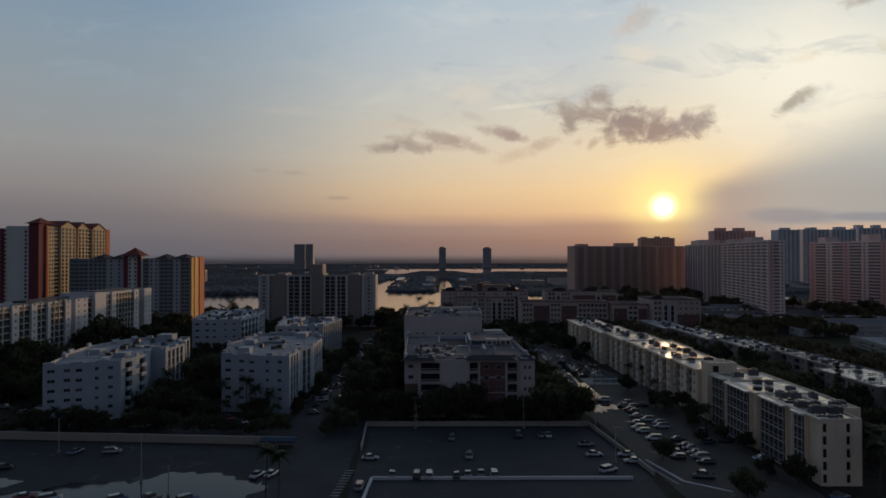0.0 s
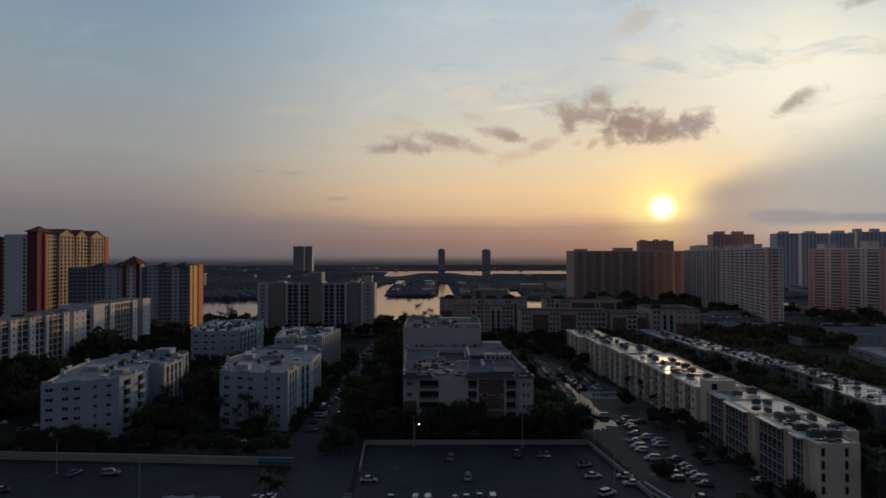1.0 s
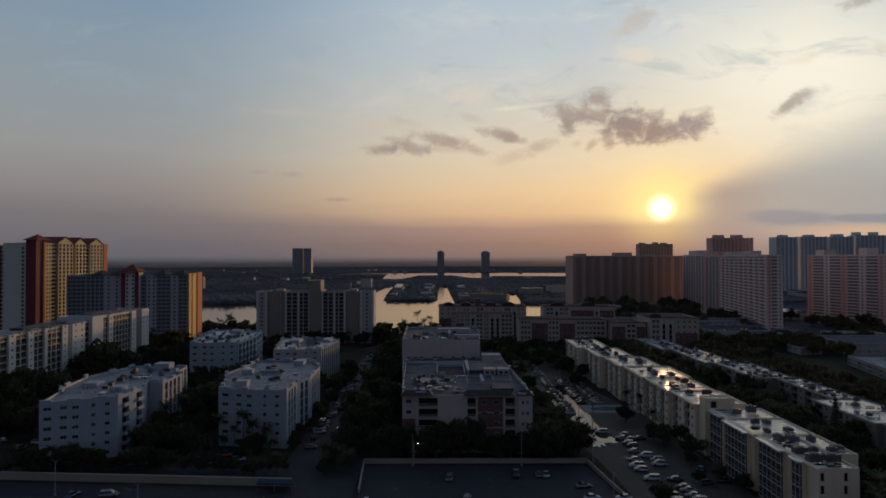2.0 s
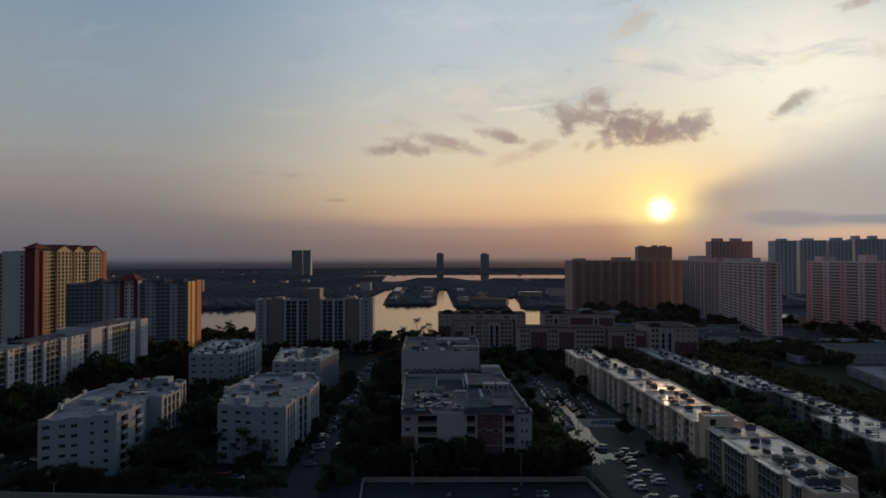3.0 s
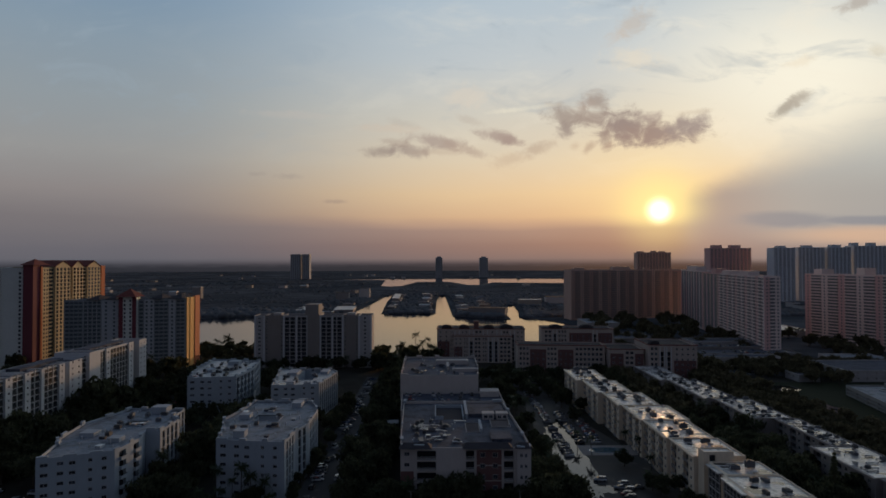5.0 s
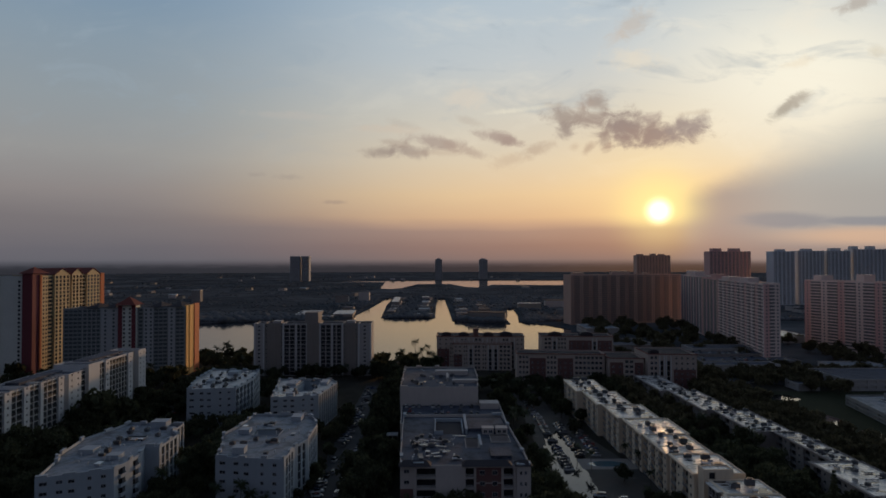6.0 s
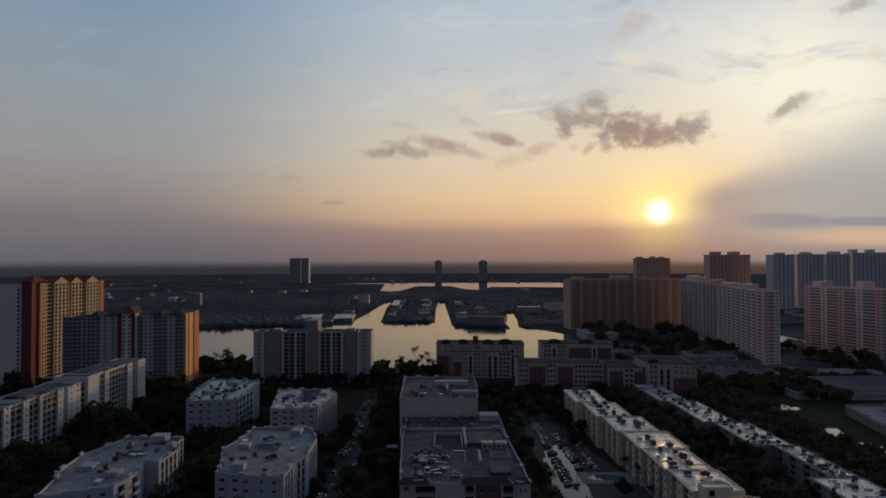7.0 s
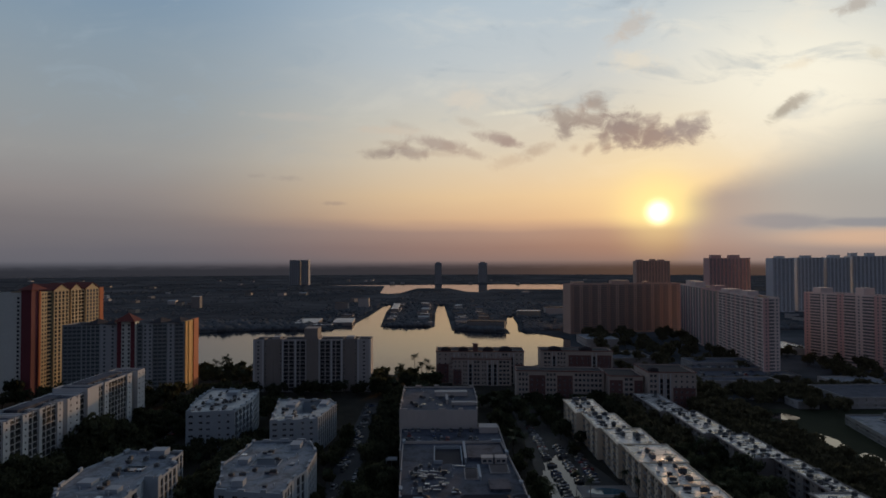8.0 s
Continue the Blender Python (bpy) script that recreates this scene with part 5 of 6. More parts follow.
# ---- low garages and shops right of the rows ----
def low_block(x0, y0, x1, y1, h, label, mat=CONCRETE, roof=ROOF_PALE, storeys=1):
    b = thing("low_building", 0, 0, 0, 0, label, "building", "low buildings")
    poly = rect(x0, y0, x1, y1)
    f = (h - 0.6) / storeys
    holes = {0: bays(x1 - x0, storeys, 0.2, f, 4.2, f * 0.45, f * 0.35, 6.0, back=0.8), 3: bays(y1 - y0, storeys, 0.2, f, 4.2, f * 0.45, f * 0.35, 6.0, back=0.8)}
    building_shell(b, poly, 0, h, mat, roof, holes, 0.6, windows=False)
    return b


low_block(268, 398, 345, 440, 7.6, "open concrete parking garage with white floor bands", mat=GREY_WALL, storeys=2, roof=ROOF_GREY)
low_block(236, 398, 250, 414, 5.0, "small white shop beside the garage", mat=GREY_WALL, storeys=1, roof=ROOF_GREY)


def deck_garage():
    b = thing("low_building", 0, 0, 0, 0, "pale concrete parking garage with an open top deck", "building", "low buildings")
    poly = [(226, 285), (300, 280), (306, 360), (242, 361)]
    L = edge_len(poly, 3)
    holes = {3: [(a, a + 11.2, z, z + 1.3, 1.2) for z in (0.6, 2.7) for a in [1.0 + 12.4 * i for i in range(int(L / 12.4))]], 0: [(a, a + 11, z, z + 1.3, 1.2) for z in (0.6, 2.7) for a in (1.5, 13.5, 25.5, 37.5, 49.5)]}
    building_shell(b, poly, 0, 5.8, CONCRETE, ROOF_PALE, holes, 0.9, windows=False)
    for x, y in ((262, 352), (288, 330)):
        rooftop_box(b, x, y, x + 6, y + 5, 4.9, 2.6, CONCRETE, "stair_house")


deck_garage()
low_block(195, 458, 258, 474, 7.0, "low terraced club house below the towers", mat=WHITE_WARM, storeys=2, roof=ROOF_GREY)
low_block(208, 488, 292, 512, 5.0, "open parking terrace below the towers", mat=TAUPE, storeys=1, roof=ROOF_GREY)
low_block(214, 512.4, 288, 529.6, 7.0, "open parking terrace below the towers", mat=TAUPE, storeys=2, roof=ROOF_GREY)
low_block(222, 530, 282, 556, 9.0, "stepped parking podium below the towers", mat=GREY_WALL, storeys=3, roof=ROOF_GREY)
low_block(168, 690, 205, 740, 9.0, "low white marina building on the shore", mat=WHITE_WARM, storeys=2)
low_block(150, 560, 200, 610, 8.0, "low grey-roofed building behind the red blocks", mat=TAUPE, storeys=2, roof=ROOF_GREY)
low_block(340, 626, 388, 684, 7.0, "white-roofed parking podium between the towers", mat=WHITE_WARM, roof=ROOF_ROW, storeys=2)
low_block(300, 450, 340, 480, 6.0, "low white annex below the towers", mat=WHITE_WARM, storeys=1)
low_block(-99, 189, -86.5, 193.5, 3.0, "small cream gate house by the lane", mat=CREAM, roof=ROOF_GREY)


# ---- walls and kerbs of the lots ----
def low_wall(name, a, b, h, t, mat, label):
    a, b = Vector(a), Vector(b)
    d = (b - a).normalized()
    s = Vector((-d.y, d.x)) * t / 2
    bm = bmesh.new()
    pts = [a - s, b - s, b + s, a + s]
    for z0, z1, g in ((0, h - 0.12, 0.0), (h - 0.12, h, 0.06)):
        m = [p + (-1 if i < 2 else 1) * s.normalized() * g for i, p in enumerate(pts)]
        lo, hi = [[bm.verts.new((p.x, p.y, z)) for p in m] for z in (z0, z1)]
        for i in range(4):
            bm.faces.new((lo[i], lo[(i + 1) % 4], hi[(i + 1) % 4], hi[i]))
        bm.faces.new(hi)
    return tagged(new(name, link_mesh(name, bm, mat)), label, "wall", kind="structure")


low_wall("boundary_wall", (-24, 190), (45.5, 190), 1.5, 0.4, CREAM, "long cream boundary wall of the parking lot")
low_wall("boundary_wall", (45.5, 190), (51, 147), 1.2, 0.4, CREAM, "cream boundary wall beside the lane")
low_wall("boundary_wall", (-24, 190), (-22.4, 166), 1.2, 0.4, CREAM, "cream boundary wall at the side street")
low_wall("boundary_wall", (-170, 180.3), (-42, 171.3), 2.2, 0.5, CREAM, "long cream boundary wall of the flooded lot")
low_wall("boundary_wall", (-17, 144.6), (45, 144.6), 0.7, 0.5, WHITE_BRIGHT, "white concrete parapet across the lot")
low_wall("boundary_wall", (-17, 144.3), (-18.6, 100), 0.7, 0.5, WHITE_BRIGHT, "white concrete parapet along the drive")
low_wall("kerb", (52.6, 158), (56.5, 143), 0.2, 0.5, WHITE_BRIGHT, "pale concrete kerb")
low_wall("kerb", (56.5, 143), (65, 136.5), 0.2, 0.5, WHITE_BRIGHT, "pale concrete kerb")
low_wall("kerb", (52.2, 150), (54.5, 141), 0.2, 0.4, CONCRETE, "worn concrete kerb")


def zebra():
    for i in range(19):
        y = 119 + i * 1.75
        bm = bmesh.new()
        box(bm, -26.0 + i * 0.10, y, 0.0, -23.9 + i * 0.10, y + 0.5, 0.026)
        tagged(new("crosswalk_stripe", link_mesh("crosswalk_stripe", bm, PAINT)), "worn white crosswalk stripe on asphalt", "road marking", "crosswalk stripes")


zebra()


def puddle(cx, cy, rx, ry, seed, label, z=0.03, mat=PUDDLE):
    r = random.Random(seed)
    ph = [r.uniform(0, 6.28) for _ in range(5)]
    pts = []
    for i in range(180):
        a = 2 * math.pi * i / 180
        k = 1 + 0.16 * math.sin(2 * a + ph[0]) + 0.10 * math.sin(3 * a + ph[1]) + 0.06 * math.sin(7 * a + ph[2]) + 0.045 * math.sin(13 * a + ph[3]) + 0.03 * math.sin(29 * a + ph[4]) + r.uniform(-0.018, 0.018)
        pts.append((cx + rx * k * math.cos(a), cy + ry * k * math.sin(a)))
    sheet("puddle", pts, z, mat, label, "puddle")


puddle(-70, 129, 25, 21, 1, "wide flood puddle on the parking lot", mat=LOT_WATER)
puddle(-112, 140, 11, 6, 15, "shallow flood puddle on the parking lot", 0.034, LOT_WATER)
puddle(54.5, 258, 8.5, 44, 2, "long flood puddle along the parked cars")
puddle(58, 214, 4.0, 4.5, 3, "flood puddle between parked cars", 0.036)
puddle(54, 240, 2.2, 8, 9, "flood puddle beside the pool deck", 0.04)
for px, py, prx, pry, ps in ((216.0, 379, 7.5, 9, 21), (211.0, 326, 4.6, 15, 22), (213, 297, 4.5, 9, 23)):
    puddle(px, py, prx, pry, ps, "narrow ditch of still water beside the garages", 0.05)


# ---- pools ----
def swimming_pool(x, y, rx, ry, rz, label):
    b = thing("swimming_pool", x, y, 0, rz, label, "swimming pool", "pools")
    bm = bmesh.new()
    box(bm, -rx - 1.5 - rx * 0.3, -ry - 3, 0, rx + 1.5 + rx * 0.3, ry + 3, 0.06)
    part("deck", bm, TAUPE, b, "dull concrete pool deck")
    for nm, k, z, mat in (("coping", 1.06, 0.12, WHITE), ("water_surface", 1.0, 0.14, POOL)):
        bm = bmesh.new()
        top = [bm.verts.new((rx * k * math.cos(2 * math.pi * i / 40) * (1 - 0.15 * math.sin(2 * math.pi * i / 40)), ry * k * math.sin(2 * math.pi * i / 40), z)) for i in range(40)]
        low = [bm.verts.new((v.co.x, v.co.y, 0.05)) for v in top]
        bm.faces.new(top)
        for i in range(40):
            bm.faces.new((low[i], low[(i + 1) % 40], top[(i + 1) % 40], top[i]))
        part(nm, bm, mat, b)


swimming_pool(71, 257.5, 7.8, 3.6, 0, "kidney-shaped swimming pool on a dull deck")
swimming_pool(139.5, 243, 2.6, 6, 0, "blue swimming pool between the rows")


# ---- cars ----
CAR_KINDS, FAR_CARS = [], []


def car_meshes(length, width, height, hood, tail, suv, far=False):
    """Body, cabin, wheel meshes of one kind of car; it points along +x."""
    bm = bmesh.new()
    l, w = length / 2, width / 2
    belt = height * 0.60
    prof = [(-l, 0.35), (-l + 0.04, belt - 0.1), (-l + tail, belt), (l - hood, belt), (l - 0.25, belt - 0.18), (l, belt - 0.35), (l, 0.35), (l - 0.1, 0.0 if far else 0.22), (-l + 0.1, 0.0 if far else 0.22)]
    left = [bm.verts.new((x, -w, z)) for x, z in prof]
    right = [bm.verts.new((x, w, z)) for x, z in prof]
    for i in range(len(prof)):
        j = (i + 1) % len(prof)
        bm.faces.new((left[i], right[i], right[j], left[j]))
    bm.faces.new(left)
    bm.faces.new(right[::-1])
    bmesh.ops.recalc_face_normals(bm, faces=bm.faces[:])
    bmesh.ops.bevel(bm, geom=bm.edges[:], offset=0.07, segments=1 if far else 2, affect="EDGES")
    if far:
        box(bm, -l + tail + 0.5, -w + 0.26, height - 0.07, l - hood - 0.7, w - 0.26, height)
    body = link_mesh("body", bm, CAR_PAINT, True)
    bm = bmesh.new()
    a0, a1 = -l + tail * (0.25 if suv else 0.75), l - hood + 0.1
    r0, r1 = a0 + (0.2 if suv else 0.6), a1 - 0.75
    v = [(a0, -w + 0.08, belt - 0.02), (a1, -w + 0.08, belt - 0.02), (a1, w - 0.08, belt - 0.02), (a0, w - 0.08, belt - 0.02), (r0, -w + 0.25, height - 0.05), (r1, -w + 0.25, height - 0.05), (r1, w - 0.25, height - 0.05), (r0, w - 0.25, height - 0.05)]
    vs = [bm.verts.new(p) for p in v]
    for f in ((0, 1, 5, 4), (1, 2, 6, 5), (2, 3, 7, 6), (3, 0, 4, 7), (4, 5, 6, 7)):
        bm.faces.new([vs[i] for i in f])
    cabin = link_mesh("cabin_glass", bm, CAR_GLASS)
    bm = bmesh.new()
    box(bm, r0 + 0.02, -w + 0.24, height - 0.07, r1 - 0.02, w - 0.24, height)
    bmesh.ops.bevel(bm, geom=bm.edges[:], offset=0.03, segments=2, affect="EDGES")
    roof = link_mesh("roof_panel", bm, CAR_PAINT)
    bm = bmesh.new()
    tube(bm, (0, -0.11, 0), (0, 0.11, 0), 0.32, 0.32, 14)
    bmesh.ops.holes_fill(bm, edges=bm.edges[:])
    wheel = link_mesh("wheel", bm, TYRE)
    return body, cabin, roof, wheel, length, width


for spec in ((4.6, 1.8, 1.45, 1.35, 0.95, False), (4.8, 1.9, 1.72, 1.2, 0.5, True), (4.2, 1.75, 1.5, 1.0, 0.5, True), (5.3, 1.95, 1.85, 1.3, 1.9, False)):
    CAR_KINDS.append(car_meshes(*spec))
    FAR_CARS.append(car_meshes(*spec, far=True))
CAR_NAMES = ["parked saloon car on wet asphalt", "parked sport utility car on asphalt", "parked compact hatchback car", "parked pickup truck on asphalt"]


def car(x, y, rz, z=0.02, group="parked cars"):
    k = RNG.choices(range(4), (5, 4, 3, 1))[0]
    body, cabin, roof, wheel, length, width = FAR_CARS[k] if y > 240 else CAR_KINDS[k]
    b = thing("car", x, y, z, rz + RNG.uniform(-3, 3), CAR_NAMES[k], "car", group)
    rnd = put("body", body, b)
    put("cabin_glass", cabin, b)
    if y > 240:
        return b
    put("roof_panel", roof, b)
    for sx in (-0.31, 0.31):
        for sy in (-1, 1):
            put("wheel", wheel, b, pose(sx * length, sy * (width / 2 - 0.1), 0.32))
    return b


for x, y, rz in ((-12.3, 146.9, 90), (-6.3, 146.2, 90), (-3.3, 146.2, 90), (3.1, 146.2, 90), (5.9, 146.9, 90), (9.1, 147.6, 90), (12.2, 146.9, 90), (-19.1, 159.1, 5), (-19.1, 139.3, 85), (6.9, 160.8, 85), (22.0, 179.0, 90), (28.6, 179.0, 90), (30.8, 179.0, 90), (39.9, 170.1, 10), (40.1, 161.6, 5), (40.7, 149.8, 30), (2.6, 176.5, 85)):
    car(x, y, rz)
for x, y, rz in ((-142.1, 205.1, 5), (-153.8, 212.9, 5), (-99.2, 164.4, 80), (-89.4, 164.4, 15), (-110.0, 152.2, 20), (-91.8, 133.4, 25), (-85.6, 132.5, 30), (-70.9, 132.5, 35), (-63.9, 131.9, 60), (-55.5, 131.9, 40), (-44.8, 146.8, 70), (-41.6, 147.5, 72)):
    car(x, y, rz)
for x, y in ((65.7, 218.3), (66.2, 212.8), (64.5, 205.9), (65.7, 195.4), (68.0, 191.8), (67.3, 187.6), (60.9, 191.8), (59.9, 186.2), (60.0, 182.9), (60.7, 175.3), (67.0, 174.6), (67.2, 168.8), (67.7, 166.6), (67.5, 162.7), (67.3, 159.2), (67.0, 155.3), (60.9, 162.3), (61.4, 159.2), (48.5, 161.3), (48.7, 156.3), (62.1, 145.5), (80.5, 173.4), (82.9, 158.2), (58.6, 222.1)):
    car(x, y, 172)
for i in range(26):
    car(63.5 + (i % 2) * 6.8 + RNG.uniform(-0.6, 0.6), 200 + (i // 2) * 2.9, 172) if RNG.random() < 0.35 and i < 12 else None
for i in range(34):
    if RNG.random() < 0.85:
        car(62 + (i % 2) * 7.2 + RNG.uniform(-0.6, 0.6), 268 + (i // 2) * 3.2, 175)
for i in range(36):
    if RNG.random() < 0.8:
        car(53.5 + RNG.uniform(-0.5, 0.5), 250 + i * 3.6, 5)
for i in range(60):
    if RNG.random() < 0.55:
        car(-43.5 - 0.05 * i + RNG.uniform(-1.5, 2.0), 198 + i * 3.6, RNG.choice((12, 20, 85)))
for i in range(24):
    if RNG.random() < 0.55:
        car(-37.6, 225 + i * 6.5, 90)
for x, y in ((-16, 300), (-12.5, 300), (-9.8, 300), (-3, 300), (-0.2, 300), (6, 300), (11, 300), (16, 300), (-14, 292), (-2, 291.5), (1, 291.5), (10, 292), (-15, 284), (-12.3, 284.4), (-9, 284), (-1.5, 284), (1.4, 284.3), (4.2, 284), (15, 285), (17.8, 285)):
    car(x, y, 90, 13.92, "cars on the garage deck")
for x, y in ((-141, 205), (-139, 211), (-150, 202), (-70, 197), (-72, 190), (-90, 190), (-64, 193), (-145, 186), (-158, 188), (86.5, 133), (80, 150), (75, 172), (78, 183)):
    car(x, y, RNG.choice((0, 15, 90)))
for x0, y0, x1, y1, z in ((246, 300, 296, 350, 4.92), (212, 490, 288, 510, 4.42), (218, 514, 284, 528, 6.42)):
    for yy in (y0 + 3, (y0 + y1) / 2, y1 - 3):
        for i in range(int((x1 - x0) / 6)):
            if RNG.random() < 0.3:
                car(x0 + 2 + i * 6 + RNG.uniform(-1, 1), yy, 88, z, "cars on the parking terraces")
for i in range(26):
    if RNG.random() < 0.6:
        car(214 + i * 3.4, 470 + RNG.uniform(-1, 1) - i * 0.5, 90)
for i in range(30):
    if RNG.random() < 0.5:
        car(210 + i * 9 + RNG.uniform(-2, 2), 431 - i * 1.2 + RNG.choice((-4, 4)), -8)
for i in range(22):
    if RNG.random() < 0.7:
        car(-150 + RNG.uniform(-1, 1), 300 + i * 4.5, 20)


# ---- street lamps ----
def street_lamp(x, y, h, arms, lit, label):
    b = thing("street_lamp", x, y, 0, RNG.uniform(-15, 15), label, "street lamp", "street lamps")
    bm = bmesh.new()
    tube(bm, (0, 0, 0), (0, 0, h), 0.14, 0.08, 10)
    part("pole", bm, CONCRETE, b)
    bm = bmesh.new()
    box(bm, -0.25, -0.25, 0, 0.25, 0.25, 0.5)
    part("base", bm, CONCRETE, b)
    for s in arms:
        bm = bmesh.new()
        tube(bm, (0, 0, h - 0.1), (s * 1.0, 0, h + 0.15), 0.05, 0.04, 6)
        part("arm", bm, CONCRETE, b)
        bm = bmesh.new()
        box(bm, s * 1.0 - 0.35, -0.15, h + 0.08, s * 1.0 + 0.35, 0.15, h + 0.24)
        bmesh.ops.bevel(bm, geom=bm.edges[:], offset=0.05, segments=1, affect="EDGES")
        head = part("head", bm, DARK, b)
        if lit:
            bm = bmesh.new()
            bmesh.ops.create_uvsphere(bm, u_segments=8, v_segments=6, radius=0.07, matrix=Matrix.Translation((s * 1.0, 0, h + 0.02)))
            part("lit_bulb", bm, LAMP_ON, head, "white lit bulb")


street_lamp(-8.7, 187.5, 9.5, (1, -1), False, "tall grey lamp post at the boundary wall")
street_lamp(24.8, 187.5, 9.5, (1, -1), False, "tall grey lamp post at the boundary wall")
street_lamp(46, 184, 8.5, (1,), False, "grey lamp post by the lane")
street_lamp(-104.3, 165, 9.3, (1, -1), False, "tall grey lamp post in the flooded lot")
street_lamp(-71, 143, 11.0, (1, -1), False, "tall grey lamp post in the flooded lot")
street_lamp(-61, 135, 6.7, (1,), False, "grey lamp post in the flooded lot")
street_lamp(44.2, 156, 9.0, (1, -1), False, "grey lamp post at the wet lot")
for x, y, h in ((-8.3, 189.2, 6.5), (-23, 240, 4.0), (36, 235, 4.0), (35, 330, 6.0), (-22, 330, 5.0), (110, 330, 5.0), (148, 388, 5.0)):
    street_lamp(x, y, h, (1,), True, "short garden lamp with a lit white bulb")


def canopy(x, y, w, d, h, rz, label, cloth):
    b = thing("canopy", x, y, 0, rz, label, "canopy")
    bm = bmesh.new()
    v = [(-w / 2, -d / 2, h), (w / 2, -d / 2, h), (w / 2, d / 2, h), (-w / 2, d / 2, h), (-w / 2, 0, h + 0.7), (w / 2, 0, h + 0.7)]
    for f in ((0, 1, 5, 4), (2, 3, 4, 5), (1, 2, 5), (3, 0, 4)):
        bm.faces.new([bm.verts.new(v[i]) for i in f])
    for x0, y0, x1, y1 in ((-w / 2, -d / 2, w / 2, -d / 2 + 0.04), (-w / 2, d / 2 - 0.04, w / 2, d / 2)):
        box(bm, x0, y0, h - 0.5, x1, y1, h)
    part("canvas", bm, cloth, b)
    for sx in (-1, 0, 1):
        for sy in (-1, 1):
            bm = bmesh.new()
            tube(bm, (sx * (w / 2 - 0.1), sy * (d / 2 - 0.1), 0), (sx * (w / 2 - 0.1), sy * (d / 2 - 0.1), h), 0.05, 0.05, 6)
            part("post", bm, DUCT, b)


canopy(-45.5, 168.5, 10, 3.2, 2.4, -4, "blue canvas canopy on slim posts at the wall", BLUE_TARP)
canopy(-22.3, 291, 5.4, 4.4, 3.6, 3, "small white canvas canopy beside the garage", WHITE_BRIGHT)


# ---- rooftop equipment ----
def unit_meshes():
    bm = bmesh.new()
    box(bm, -1.0, -0.8, 0.25, 1.0, 0.8, 1.7)
    bmesh.ops.bevel(bm, geom=bm.edges[:], offset=0.06, segments=1, affect="EDGES")
    for x in (-0.9, 0.8):
        for y in (-0.7, 0.6):
            box(bm, x, y, 0, x + 0.1, y + 0.1, 0.27)
    casing = link_mesh("casing", bm, CASING)
    bm = bmesh.new()
    tube(bm, (0, 0, 1.68), (0, 0, 1.86), 0.62, 0.62, 14)
    for i in range(4):
        box(bm, -0.6 + i * 0.38, -0.5, 1.86, -0.52 + i * 0.38, 0.5, 1.89)
    fan = link_mesh("fan_guard", bm, DARK)
    return casing, fan


CASING_MESH, FAN_MESH = unit_meshes()


def roof_unit(x, y, z, k=1.0):
    b = thing("air_conditioner", x, y, z, RNG.choice((0, 90)) + RNG.uniform(-6, 6), "weathered grey air conditioner on flat roof", "air conditioner", "roof air conditioners")
    b.scale = (k * RNG.uniform(0.8, 1.6), k * RNG.uniform(0.8, 1.3), k * RNG.uniform(0.75, 1.15))
    put("casing", CASING_MESH, b)
    put("fan_guard", FAN_MESH, b)


for x0, y0, x1, y1 in ROW_ONE:
    m = int((y1 - y0) / 7)
    for i in range(m):
        y = y0 + (i + 0.5) * (y1 - y0) / m
        for f in (0.32, 0.62):
            if RNG.random() < 0.86:
                roof_unit(x0 + (x1 - x0) * f + RNG.uniform(-1, 1), y + RNG.uniform(-1.8, 1.8), 15.15, RNG.choice((0.8, 1.0, 1.25)))
for x0, y0, x1, y1 in ROW_TWO:
    m = int((y1 - y0) / 6)
    for i in range(m):
        y = y0 + (i + 0.5) * (y1 - y0) / m
        for f in (0.25, 0.55, 0.8):
            if RNG.random() < 0.4:
                roof_unit(x0 + (x1 - x0) * f + RNG.uniform(-1, 1), y + RNG.uniform(-1.4, 1.4), 11.65, 0.8)
for n_units, x0, y0, x1, y1, z in ((9, -127, 212, -107, 246, 18.7), (8, -78, 224, -56, 258, 18.7), (26, -132, 318, -110, 362, 20.0), (15, -84, 312, -62, 348, 17.2), (12, -11, 208, 8, 236, 17.9), (9, -16, 312, 18, 356, 22.1)):
    for _ in range(n_units):
        roof_unit(RNG.uniform(x0, x1), RNG.uniform(y0, y1), z, 0.8)


def roof_vent(x, y, z, h, r):
    b = thing("roof_vent", x, y, z, 0, "small pale roof vent pipe with a cap", "roof vent", "roof vents")
    bm = bmesh.new()
    tube(bm, (0, 0, 0), (0, 0, h), r, r, 8)
    part("pipe", bm, FRAME, b)
    bm = bmesh.new()
    tube(bm, (0, 0, h), (0, 0, h + 0.2), r * 1.8, r * 0.6, 8)
    part("cap", bm, DUCT, b)


def roof_hatch(x, y, z, w, d, h, mat):
    b = thing("roof_hatch", x, y, z, RNG.uniform(-4, 4), "low boxy roof hatch with an overhanging lid", "roof hatch", "roof hatches")
    bm = bmesh.new()
    box(bm, -w / 2, -d / 2, 0, w / 2, d / 2, h)
    part("kerb", bm, mat, b)
    bm = bmesh.new()
    box(bm, -w / 2 - 0.12, -d / 2 - 0.12, h, w / 2 + 0.12, d / 2 + 0.12, h + 0.14)
    part("lid", bm, RNG.choice((FRAME, CASING, DUCT)), b)


